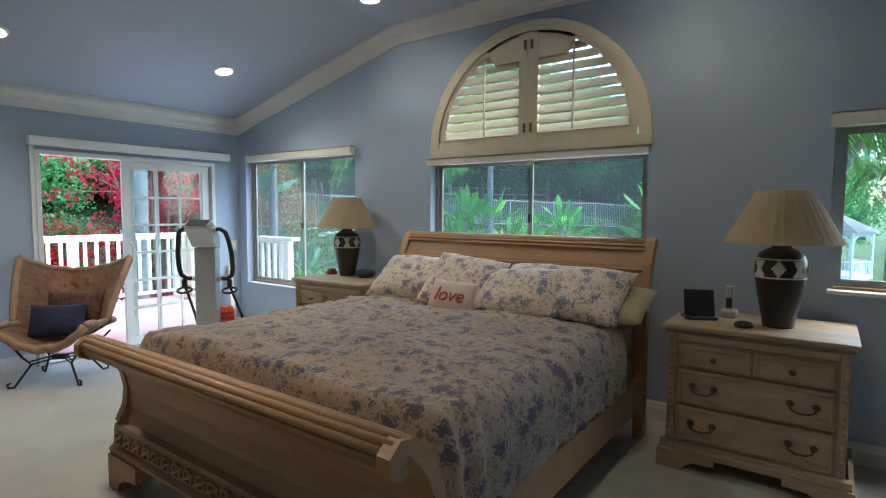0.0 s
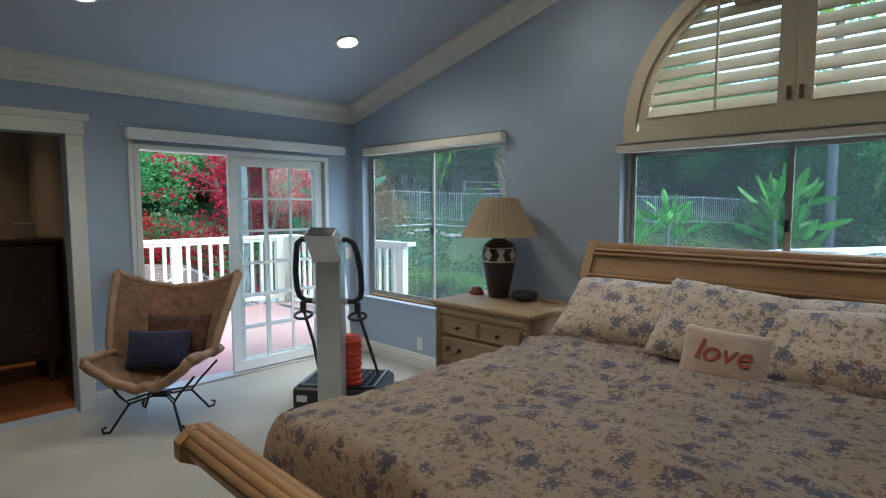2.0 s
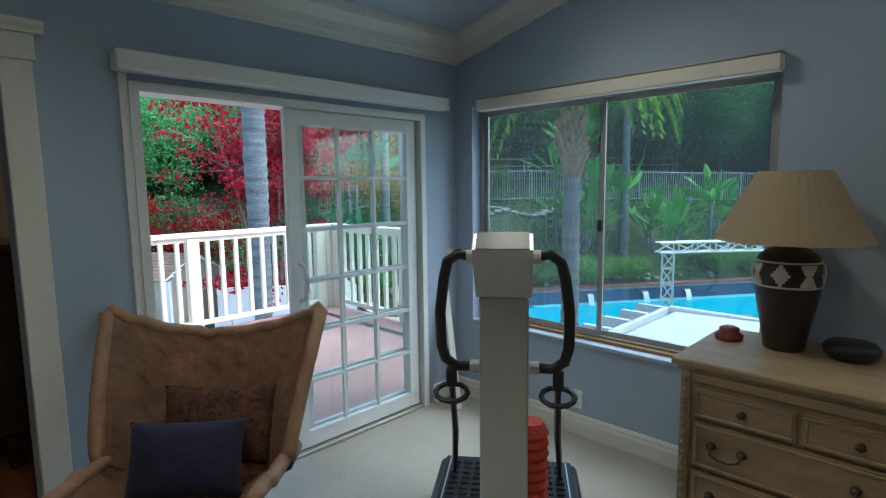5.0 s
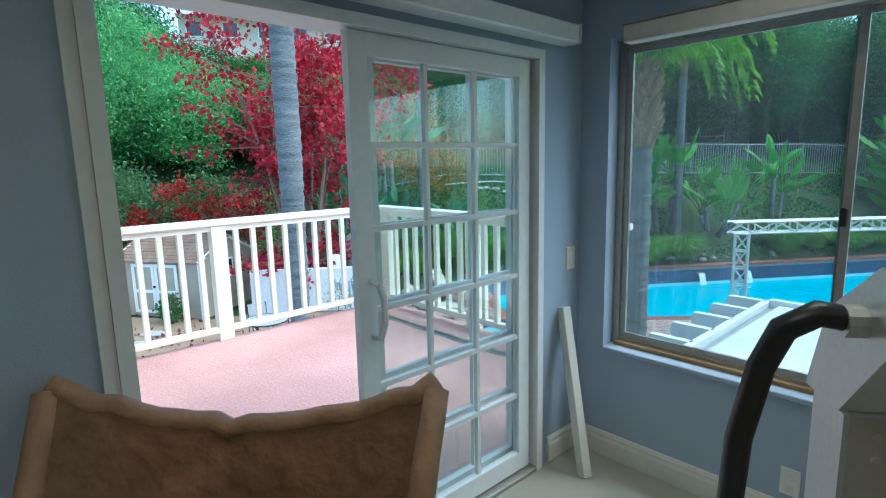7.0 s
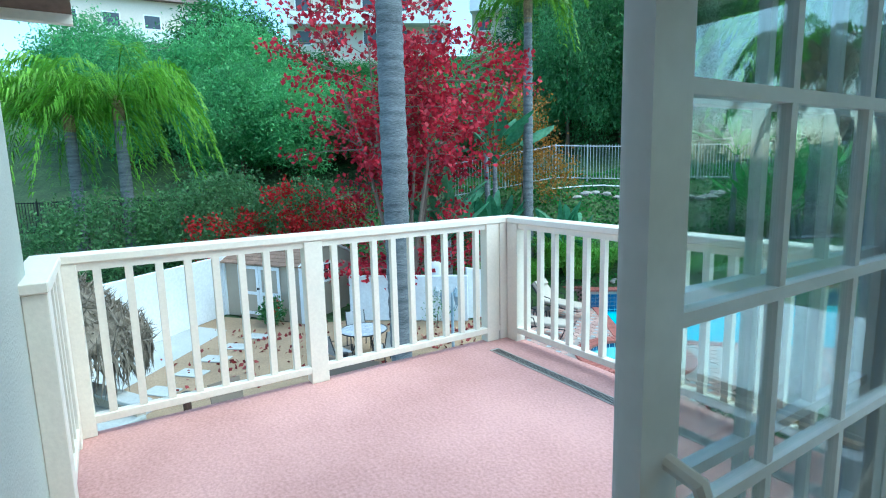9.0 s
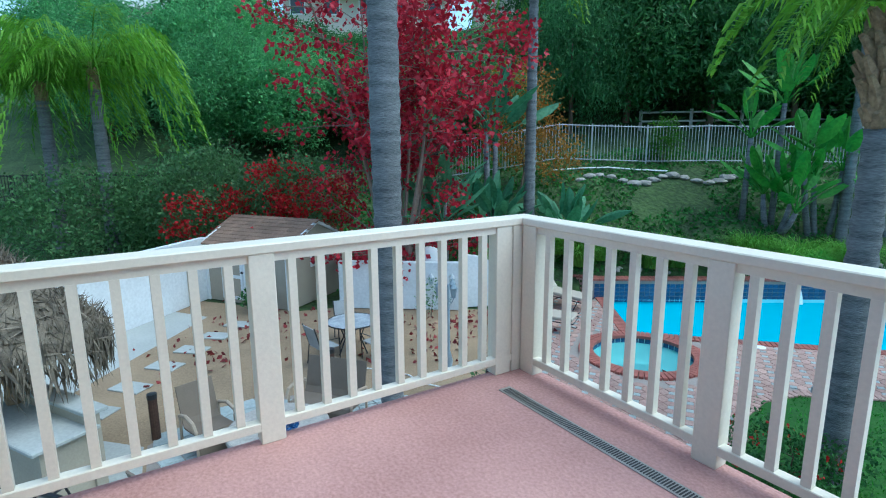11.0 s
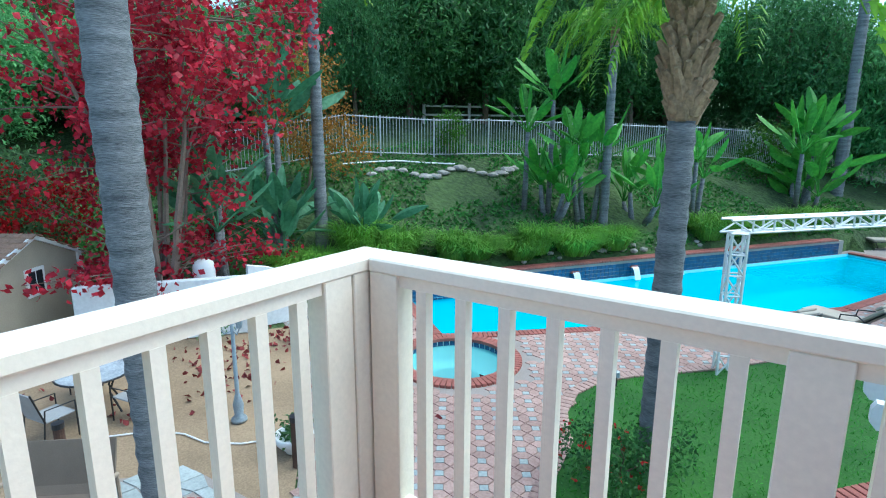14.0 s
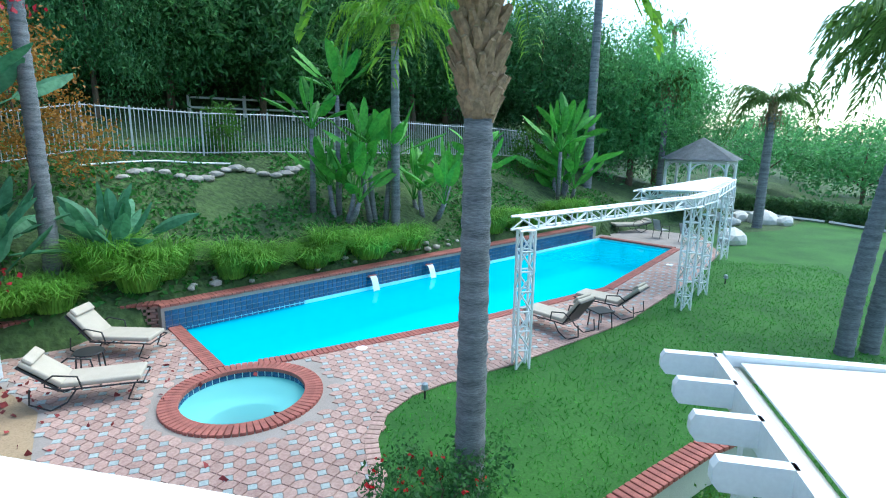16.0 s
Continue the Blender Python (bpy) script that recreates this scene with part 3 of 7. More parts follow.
part("top_roll", tube(B(), [(-HW + 0.012, -0.175, 0.825), (HW - 0.012, -0.175, 0.825)], 0.045, 16), BEDWOOD, bed)
part("base_moulding", prism(B(), [(-0.10, 0.19), (0.05, 0.19), (0.05, 0.37), (-0.03, 0.37), (-0.075, 0.35), (-0.08, 0.33), (-0.085, 0.24), (-0.11, 0.22)], lambda y, z: (-HW, y, z), lambda y, z: (HW, y, z)), BEDWOOD, bed)
for k in range(21):
    x = -HW + 0.07 + k * (2 * HW - 0.14) / 20
    bm = B()
    tube(bm, [(x + 0.034 * math.cos(i * 0.62), -0.089, 0.285 + 0.034 * math.sin(i * 0.62)) for i in range(11)], 0.008, 5, cap=False)
    tube(bm, [(x - 0.045, -0.089, 0.258), (x, -0.094, 0.285), (x + 0.045, -0.089, 0.312)], [0.006, 0.011, 0.006], 5)
    part("carved_leaf", bm, BEDWOOD, bed)
for s in (-1, 1):
    a, b = sorted((s * (HW - 0.01), s * (HW - 0.05)))
    part("side_rail", bx(a, b, 0.05, BHY - BFY, 0.20, 0.42, bev=0.006), BEDWOOD, bed)
HP = [(0, 0.12), (0.0, 0.55), (0.01, 0.80), (0.04, 1.0), (0.085, 1.18), (0.13, 1.28), (0.165, 1.335)]
hb = part("headboard_panel", sheet_curve([(y + BHY - BFY, z) for y, z in HP], -HW + 0.05, HW - 0.05, 0.035), BEDWOOD, bed)
for s in (-1, 1):
    a, b = sorted((s * (HW - 0.05), s * (HW + 0.012)))
    part("head_stile", sheet_curve([(y + BHY - BFY, z) for y, z in [(0, 0.0)] + HP[1:] + [(0.195, 1.36)]], a, b, 0.07), BEDWOOD, bed)
part("head_roll", tube(B(), [(-HW - 0.01, BHY - BFY + 0.175, 1.335), (HW + 0.01, BHY - BFY + 0.175, 1.335)], 0.04, 14), BEDWOOD, bed, smooth=True)
for y, z in ((0.125, 1.325), (0.105, 1.30), (0.045, 1.16)):
    part("head_moulding", tube(B(), [(-HW + 0.04, BHY - BFY + y, z), (HW - 0.04, BHY - BFY + y, z)], 0.011, 8), BEDWOOD, bed)
part("box_spring", bx(-HW + 0.055, HW - 0.055, 0.12, BHY - BFY - 0.03, 0.30, 0.56, bev=0.03, seg=2), SHEET, bed)
part("mattress", bx(-HW + 0.06, HW - 0.06, 0.14, BHY - BFY - 0.03, 0.562, 0.80, bev=0.05, seg=3), SHEET, bed)

dv = thing("duvet", pose((BX0 + BX1) / 2, BFY, 0), "cream cotton duvet with blue and brown flowers, rumpled on the bed", "duvet")


dv.scale = (0.96, 1.035, 0.93)


def duvet_at(u, v):
    s = (u * 2 - 1) * 1.42
    t = -0.22 + v * 2.02
    side, foot = max(0.0, abs(s) - 0.96), max(0.0, 0.10 - t)
    x = math.copysign(min(abs(s), 0.96) + 0.125 * (1 - math.exp(-side / 0.07)), s)
    y = max(t, 0.10) - 0.07 * (1 - math.exp(-foot / 0.05))
    w = noise.noise(Vector((s * 2.2, t * 2.2, 0.3))) * 0.030 + noise.noise(Vector((s * 6 + t * 2.0, t * 7, 1.3))) * 0.014 + noise.noise(Vector((s * 4, t * 17, 4.3))) * 0.040 * smooth01(v) - 0.075 * abs(noise.noise(Vector((s * 3.1 + 1.3 * t, t * 5.5 - s, 7.7)))) * smooth01(v)
    z = 0.885 - 0.035 * (abs(s) / 0.96) ** 4 * (side == 0) - 0.035 * (side > 0) - max(0.0, side - 0.03) * 0.95 - max(0.0, foot - 0.03) * 0.9 + 0.015 * math.sin(v * 3)
    fold = 0.03 * math.sin(t * 17 + 2 * math.sin(t * 5)) * min(1.0, side * 5)
    return (x + math.copysign(fold, s), y, z + w * (1 - 0.6 * min(1.0, side * 6)))


def smooth01(v):
    return 0.2 + 0.8 * v * v


bm = grid(B(), duvet_at, 130, 110)
bmesh.ops.solidify(bm, geom=bm.faces, thickness=0.03)
part("cover", bm, FLORAL, dv, smooth=True)
fold = B()
grid(fold, lambda u, v: ((u * 2 - 1) * 1.04, 1.73 + 0.10 * v + 0.03 * noise.noise(Vector((u * 9, 0, 0))), 0.895 - 0.33 * max(0, abs(u * 2 - 1) - 0.8) / 0.2 + 0.035 * math.sin(math.pi * v) + 0.02 * noise.noise(Vector((u * 14, v * 2, 2)))), 80, 8)
bmesh.ops.solidify(fold, geom=fold.faces, thickness=0.03)
part("turned_edge", fold, FLORAL, dv, smooth=True)


def pillow_mesh(w, h, t, seed=0, nu=26, nv=20, flange=0.0):
    bm = B()

    def f(sign):
        def g(u, v):
            a, b = u * 2 - 1, v * 2 - 1
            e = max(0.0, (1 - abs(a) ** 2.6) * (1 - abs(b) ** 2.6)) ** 0.45
            pin = 1 - 0.07 * (1 - abs(a)) * 1.0 if abs(b) > 0.98 else 1
            sx = a * (1 - 0.05 * (1 - b * b)) * w / 2
            sz = b * (1 - 0.06 * (1 - a * a)) * h / 2
            wr = noise.noise(Vector((a * 3 + seed, b * 3, seed))) * 0.10 + noise.noise(Vector((a * 8, b * 7 + seed, 1))) * 0.05
            return (sx, sign * t / 2 * e * (1 + wr), sz + wr * 0.05 * h)
        return g
    grid(bm, f(-1), nu, nv)
    grid(bm, f(1), nu, nv)
    bmesh.ops.remove_doubles(bm, verts=bm.verts, dist=0.002)
    return bm


def pillow(m, w, h, t, mat, label, seed, name="pillow"):
    ob = part(name, pillow_mesh(w, h, t, seed), mat, smooth=True)
    ob.matrix_world = m
    return tagged(ob, label, "pillow")


pillow(pose(-2.49, 3.01, 0.940, -52, 0, 2), 0.86, 0.45, 0.22, FLORAL, "floral pillow leaning on the headboard", 1)
pillow(pose(-1.39, 3.01, 0.940, -52, 0, -3), 0.90, 0.45, 0.22, FLORAL, "floral pillow leaning on the headboard", 2)
pillow(pose(-2.05, 2.89, 0.963, -46, 6, 5), 0.55, 0.47, 0.17, FLORAL, "square floral sham in front of the pillows", 3)
pillow(pose(-1.62, 2.89, 0.926, -50, -4, 3), 0.62, 0.42, 0.18, FLORAL, "floral pillow resting among others", 4)
pillow(pose(-1.14, 3.09, 0.888, -70, 0, 0), 0.6, 0.42, 0.16, SHEET, "yellow pillow lying under the floral one", 5)
LOVE = material("cream_knit", (0.66, 0.52, 0.44), 0.95, 0, 0.1, 12, 160, 0.5)
lv = pillow(pose(-1.95, 2.62, 0.895, -28, 3, 6), 0.33, 0.24, 0.10, LOVE, "small cream pillow embroidered with the word love", 6, "love_pillow")
cu = bpy.data.curves.new("word", "FONT")
cu.body, cu.size, cu.extrude, cu.align_x, cu.shear = "love", 0.125, 0.004, "CENTER", 0.25
tmp = new("word_tmp", cu)
bpy.context.view_layer.update()
wm = bpy.data.meshes.new_from_object(tmp.evaluated_get(bpy.context.evaluated_depsgraph_get()))
bpy.data.objects.remove(tmp)
wd = new("embroidered_word", wm)
wm.materials.clear()
wm.materials.append(material("red_thread", (0.42, 0.09, 0.08), 0.9, 0, 0.1, 30, 200, 0.3))
wd.parent = lv
wd.matrix_local = pose(0, -0.052, -0.035, 90, 0, 0)


def dresser(m, label):
    c = thing("nightstand", m, label, "nightstand", "bedside chests")
    w, d, h = 0.445, 0.62, 0.93
    c.scale = (1, 1, 0.89)
    part("body", bx(-w + 0.03, w - 0.03, 0.03, d, 0.12, h - 0.05), PAINTWOOD, c)
    part("top", bx(-w - 0.005, w + 0.005, -0.012, d, h - 0.035, h, bev=0.01, seg=2), PAINTWOOD, c)
    part("top_moulding", bx(-w + 0.012, w - 0.012, 0.012, d, h - 0.06, h - 0.035, bev=0.006), PAINTWOOD, c)
    part("base_moulding", prism(B(), [(0.0, 0.10), (0.0, 0.13), (0.012, 0.145), (0.012, 0.16), (0.03, 0.175), (0.03, 0.10)], lambda y, z: (-w, y, z), lambda y, z: (w, y, z)), PAINTWOOD, c)
    for s in (-1, 1):
        part("bracket_foot", prism(B(), [(0, 0), (0.13, 0), (0.15, 0.03), (0.19, 0.06), (0.30, 0.065), (0.30, 0.12), (0, 0.12)], lambda x, z: (s * (w + 0.012 - x), -0.012, z), lambda x, z: (s * (w + 0.012 - x), 0.02, z)), PAINTWOOD, c)
        part("side_foot", bx(min(s * (w - 0.01), s * (w + 0.012)), max(s * (w - 0.01), s * (w + 0.012)), 0.021, d, 0.0, 0.12), PAINTWOOD, c)
        a, b = sorted((s * (w - 0.07), s * (w - 0.03)))
        part("carved_stile", bx(a, b, 0.012, 0.03, 0.18, h - 0.06, bev=0.005), PAINTWOOD, c)
        for k in range(15):
            z = 0.23 + k * 0.043
            part("carved_bead", tube(B(), [(s * (w - 0.05), 0.008, z - 0.014), (s * (w - 0.05), 0.004, z), (s * (w - 0.05), 0.008, z + 0.014)], [0.004, 0.011, 0.004], 6), PAINTWOOD, c)
    part("carved_frieze", bx(-w + 0.071, w - 0.071, 0.014, 0.03, h - 0.105, h - 0.062, bev=0.005), PAINTWOOD, c)

    def drawer(x0, x1, z0, z1, pulls, bail):
        dr = part("drawer", bx(x0, x1, 0.010, 0.029, z0, z1, bev=0.005), PAINTWOOD, c)
        for q in ((x0 + 0.008, x1 - 0.008, z0 + 0.008, z0 + 0.022), (x0 + 0.008, x1 - 0.008, z1 - 0.022, z1 - 0.008)):
            part("moulding", bx(q[0], q[1], 0.002, 0.0105, q[2], q[3], bev=0.003), PAINTWOOD, dr)
        for q in ((x0 + 0.008, x0 + 0.022), (x1 - 0.022, x1 - 0.008)):
            part("moulding", bx(q[0], q[1], 0.002, 0.0105, z0 + 0.0225, z1 - 0.0225, bev=0.003), PAINTWOOD, dr)
        zc = (z0 + z1) / 2
        for x in pulls:
            bm = B()
            if bail:
                for e in (-0.055, 0.055):
                    tube(bm, [(x + e, 0.010, zc + 0.012), (x + e, -0.008, zc + 0.012), (x + e, -0.016, zc + 0.012)], [0.019, 0.015, 0.008], 10)
                tube(bm, [(x - 0.055, -0.014, zc + 0.012), (x - 0.05, -0.022, zc - 0.012), (x - 0.02, -0.025, zc - 0.026), (x + 0.02, -0.025, zc - 0.026), (x + 0.05, -0.022, zc - 0.012), (x + 0.055, -0.014, zc + 0.012)], 0.006, 6)
            else:
                tube(bm, [(x, 0.010, zc), (x, -0.006, zc), (x, -0.014, zc), (x, -0.024, zc)], [0.012, 0.008, 0.017, 0.010], 10)
            part("handle", bm, BRONZE, dr, "dark bronze pull", smooth=True)

    i = w - 0.085
    drawer(-i, -0.008, 0.665, 0.80, [-i / 2], False)
    drawer(0.008, i, 0.665, 0.80, [i / 2], False)
    drawer(-i, i, 0.43, 0.645, [-0.23, 0.23], True)
    drawer(-i, i, 0.195, 0.41, [-0.23, 0.23], True)
    return c


dresser(pose(-3.625, 3.04, 0), "bleached carved nightstand of drawers under the window")
dresser(pose(-0.30, 3.0, 0), "bleached carved nightstand of drawers beside the bed")

SHADE = material("lamp_shade_linen", (0.62, 0.50, 0.33), 0.9, 0, 0.06, 2, 120, 0.2)
DARKCLAY = material("dark_glazed_clay", (0.035, 0.022, 0.016), 0.35, 0, 0.3, 5, 40, 0.1)
CLAYWHITE = material("white_glaze", (0.62, 0.58, 0.50), 0.5, 0, 0.1, 8, 40, 0.1)


def table_lamp(m, label):
    c = thing("table_lamp", m, label, "table lamp", "bedside lamps")
    prof = [(0.0, 0.0), (0.075, 0.0), (0.078, 0.01), (0.085, 0.06), (0.105, 0.16), (0.122, 0.26), (0.128, 0.32), (0.124, 0.36), (0.108, 0.40), (0.075, 0.425), (0.05, 0.435), (0.047, 0.45), (0.0, 0.45)]
    part("vase", lathe(B(), prof, 36), DARKCLAY, c, smooth=True)
    for z, r in ((0.275, 0.1245), (0.375, 0.1185)):
        part("glaze_ring", lathe(B(), [(r - 0.004, z - 0.004), (r + 0.001, z - 0.004), (r + 0.001, z + 0.004), (r - 0.004, z + 0.004)], 36), CLAYWHITE, c)
    for k in range(8):
        a = k * math.pi / 4
        bm = B()
        for j in range(-3, 4):
            wv = 0.034 - abs(j) * 0.009 if k % 2 == 0 else 0.012 + abs(j) * 0.006
            z = 0.325 + j * 0.0125
            box(bm, -wv, wv, -0.131 + abs(j) * 0.0006, -0.122, z - 0.006, z + 0.006)
        ob = part("glaze_motif", bm, CLAYWHITE, c)
        ob.rotation_euler = (0, 0, a)
    part("neck", tube(B(), [(0, 0, 0.45), (0, 0, 0.50)], 0.012, 10), BRONZE, c)
    n = 72
    bm = B()
    rows = []
    for r, z in ((0.285, 0.46), (0.13, 0.745)):
        rows.append([bm.verts.new(((r + (0.0025 if k % 2 else 0)) * math.cos(2 * math.pi * k / n), (r + (0.0025 if k % 2 else 0)) * math.sin(2 * math.pi * k / n), z)) for k in range(n)])
    for k in range(n):
        bm.faces.new((rows[0][k], rows[0][(k + 1) % n], rows[1][(k + 1) % n], rows[1][k]))
    bmesh.ops.solidify(bm, geom=bm.faces, thickness=0.004)
    part("shade", bm, SHADE, c, "pleated cream shade")
    part("harp", tube(B(), [(0, 0, 0.50), (0.07, 0, 0.58), (0.05, 0, 0.72), (0, 0, 0.745), (-0.05, 0, 0.72), (-0.07, 0, 0.58), (0, 0, 0.50)], 0.004, 5), BRONZE, c)
    part("top_ring", tube(B(), [(-0.13, 0, 0.742), (0, 0, 0.742), (0.13, 0, 0.742)], 0.003, 5), BRONZE, c)


table_lamp(pose(-3.77, 3.46, 0.829), "dark clay table lamp with cream shade on the nightstand")
table_lamp(pose(-0.21, 3.28, 0.829), "dark clay table lamp with cream shade beside the bed")
bm = lathe(B(), [(0.0, 0.0), (0.07, 0.0), (0.095, 0.025), (0.095, 0.05), (0.08, 0.065), (0.06, 0.07), (0.0, 0.07)], 24)
ob = tagged(part("clock_radio", bm, BLACKPLASTIC, smooth=True), "round black clock radio on the nightstand", "clock radio")
ob.matrix_world = pose(-3.54, 3.47, 0.829)
bm = lathe(B(), [(0.0, 0.0), (0.055, 0.0), (0.06, 0.02), (0.04, 0.035), (0.042, 0.05), (0.02, 0.06), (0.0, 0.06)], 16)
ob = tagged(part("trinket_box", bm, material("red_lacquer", (0.22, 0.05, 0.045), 0.4, 0, 0.3, 20), smooth=True), "small dark red lidded trinket box", "trinket box")
ob.matrix_world = pose(-3.98, 3.45, 0.829)
ob = tagged(part("letter_opener", bx(-0.08, 0.08, -0.012, 0.012, 0, 0.012, bev=0.004), BEDWOOD), "slim pale wooden stick lying on the nightstand", "stick")
ob.matrix_world = pose(-3.36, 3.52, 0.829, 0, 0, -10)
pf = thing("tablet_stand", pose(-0.60, 3.24, 0.829, 0, 0, 25), "black tablet leaning on a stand beside the lamp", "tablet")
part("screen", bx(-0.085, 0.085, -0.012, 0.0, 0.0, 0.155, bev=0.006), BLACKPLASTIC, pf).matrix_local = pose(0, 0, 0.018, -16, 0, 0)
part("stand", bx(-0.09, 0.09, -0.05, 0.07, 0.0, 0.02, bev=0.006), BLACKPLASTIC, pf)
ph = thing("cordless_phone", pose(-0.47, 3.42, 0.829), "silver cordless phone upright in its cradle", "telephone")
part("cradle", bx(-0.045, 0.045, -0.05, 0.05, 0, 0.045, bev=0.012, seg=2), SILVER, ph)
part("handset", bx(-0.024, 0.024, -0.016, 0.012, 0.03, 0.19, bev=0.008, seg=2), SILVER, ph)
part("keypad", bx(-0.016, 0.016, -0.019, -0.0165, 0.055, 0.115), BLACKPLASTIC, ph)
ob = tagged(part("mouse", lathe(B(), [(0.0, 0), (0.045, 0), (0.05, 0.012), (0.035, 0.028), (0.0, 0.034)], 16), BLACKPLASTIC, smooth=True), "small black rounded gadget beside the phone", "gadget")
ob.matrix_world = pose(-0.36, 3.14, 0.829)

# butterfly-style lounge chair
CANVAS = material("tan_canvas", (0.36, 0.215, 0.13), 0.6, 0, 0.22, 4, 14, 0.55, bump_dist=0.03)
CH = pose(-5.295, 1.557, 0, 0, 0, 46)
ch = thing("lounge_chair", CH, "tan quilted sling lounge chair on a black wire frame", "lounge chair")


def sling(u, v):
    """u across, v from the front lip over the seat to the top of the back."""
    a = u * 2 - 1
    if v < 0.45:
        t = v / 0.45
        y = -0.25 + 0.45 * t
        z = 0.34 - 0.03 * t + (0.19 - 0.02 * t) * abs(a) ** 2.2
        w = 0.335 + 0.025 * t
        y += 0.10 * (1 - t) * abs(a) ** 1.5 * -0.6
    else:
        t = (v - 0.45) / 0.55
        y = 0.20 + 0.09 * t + 0.07 * t * t
        z = 0.31 + 0.59 * t + (0.17 - 0.05 * t) * abs(a) ** 2.2
        w = 0.36 + 0.095 * t
        y -= 0.16 * (1 - t) * abs(a) ** 2 + 0.04 * abs(a) ** 2
    n = noise.noise(Vector((a * 5, v * 9, 0))) * 0.016 + noise.noise(Vector((a * 13 + 3 * v, v * 24, 3))) * 0.012
    return (a * w, y + n, z + n)


bm = grid(B(), sling, 56, 90)
bmesh.ops.solidify(bm, geom=bm.faces, thickness=-0.05)
part("sling", bm, CANVAS, ch, smooth=True)
bm = tube(B(), [Vector(sling(u / 20, 1.0)) + Vector((0, 0.02, 0.0)) for u in range(21)], 0.028, 8)
part("hem", bm, CANVAS, ch, smooth=True)
bm = tube(B(), [Vector(sling(u / 20, 0.0)) + Vector((0, 0.0, -0.02)) for u in range(21)], 0.034, 8)
part("hem", bm, CANVAS, ch, smooth=True)
for s in (-1, 1):
    part("hem", tube(B(), [Vector(sling((s + 1) / 2, k / 24)) + Vector((0, 0.01, -0.015)) for k in range(25)], 0.03, 8), CANVAS, ch, smooth=True)
    for s2 in (-1, 1):
        foot = [(s * 0.30, s2 * 0.20 + 0.05, 0.36), (s * 0.20, s2 * 0.17, 0.24), (s * 0.15, s2 * 0.14, 0.17), (s * 0.225, s2 * 0.215, 0.03), (s * 0.235, s2 * 0.225, 0.008), (s * 0.265, s2 * 0.25, 0.012), (s * 0.27, s2 * 0.255, 0.042), (s * 0.25, s2 * 0.24, 0.05)]
        part("leg", tube(B(), foot, 0.009, 8), BLACKMETAL, ch)
        part("cross_wire", tube(B(), [(s * 0.15, s2 * 0.14, 0.17), (s * 0.05, s2 * 0.03, 0.185)], 0.007, 6), BLACKMETAL, ch)
        part("cross_wire", tube(B(), [(s * 0.16, s2 * 0.145, 0.195), (s * 0.05, s2 * 0.03, 0.21)], 0.007, 6), BLACKMETAL, ch)
part("hub", bx(-0.06, 0.06, -0.035, 0.035, 0.175, 0.22, bev=0.01), BLACKMETAL, ch)
NAVY = material("navy_cloth", (0.022, 0.022, 0.06), 0.85, 0, 0.2, 8, 90, 0.3, sheen=0.1)
MAROON = material("brown_paisley", (0.085, 0.028, 0.02), 0.85, 0, 0.7, 14, 60, 0.3, (0.16, 0.07, 0.04))
pillow(CH @ pose(0.05, 0.17, 0.57, -20, 0, 0), 0.46, 0.32, 0.15, MAROON, "dark brown patterned cushion on the lounge chair", 8, "cushion")
pillow(CH @ pose(-0.02, 0.02, 0.50, -22, 0, 3), 0.44, 0.29, 0.14, NAVY, "navy blue cushion on the lounge chair", 9, "cushion")

# vibration exercise machine
VM = pose(-4.465, 2.43, 0, 0, 0, 36)
vm = thing("exercise_machine", VM, "silver column vibration exerciser with black ribbed plate", "exercise machine")
vm.scale = (1, 1, 0.935)
part("plate_body", bx(-0.33, 0.33, 0.04, 0.54, 0.02, 0.20, bev=0.03, seg=3), BLACKPLASTIC, vm)
part("plate_top", bx(-0.30, 0.30, 0.08, 0.52, 0.201, 0.215, bev=0.006), BLACKPLASTIC, vm)
me = None
for i in range(10):
    for j in range(8):
        if me is None:
            ob = part("tread_rib", bx(-0.019, 0.019, -0.012, 0.012, 0, 0.008, bev=0.003), BLACKMETAL, vm)
            me = ob.data
        else:
            ob = new("tread_rib", me)
            ob.parent = vm
        ob.location = (-0.24 + i * 0.053, 0.15 + j * 0.044, 0.215)
for s in (-1, 1):
    part("silver_trim", bx(min(s * 0.27, s * 0.277), max(s * 0.27, s * 0.277), 0.11, 0.50, 0.2155, 0.2185), SILVER, vm)
    for y in (0.10, 0.48):
        part("rubber_foot", lathe(B(), [(0.0, 0), (0.03, 0), (0.035, 0.02), (0.0, 0.02)], 12, (s * 0.26, y, 0)), BLACKPLASTIC, vm)
part("column", bx(-0.090, 0.090, -0.06, 0.05, 0.03, 1.20, bev=0.006), SILVER, vm, "brushed silver column")
part("column_base", bx(-0.12, 0.12, -0.07, 0.06, 0.0, 0.03), BLACKPLASTIC, vm)
hd = part("head", prism(B(), [(-0.06, 1.204), (0.05, 1.204), (0.0, 1.36), (-0.13, 1.46), (-0.21, 1.41), (-0.20, 1.38)], lambda y, z: (-0.102, y, z), lambda y, z: (0.102, y, z)), SILVER, vm)
part("display", prism(B(), [(-0.125, 1.463), (-0.208, 1.411), (-0.21, 1.414), (-0.127, 1.466)], lambda y, z: (-0.09, y, z), lambda y, z: (0.09, y, z)), BLACKPLASTIC, hd)
for z in (1.16, 1.12, 0.22, 0.12):
    for x in (-0.045, 0.045):
        part("bolt", tube(B(), [(x, -0.061, z), (x, -0.067, z)], 0.008, 8), SILVER, vm)
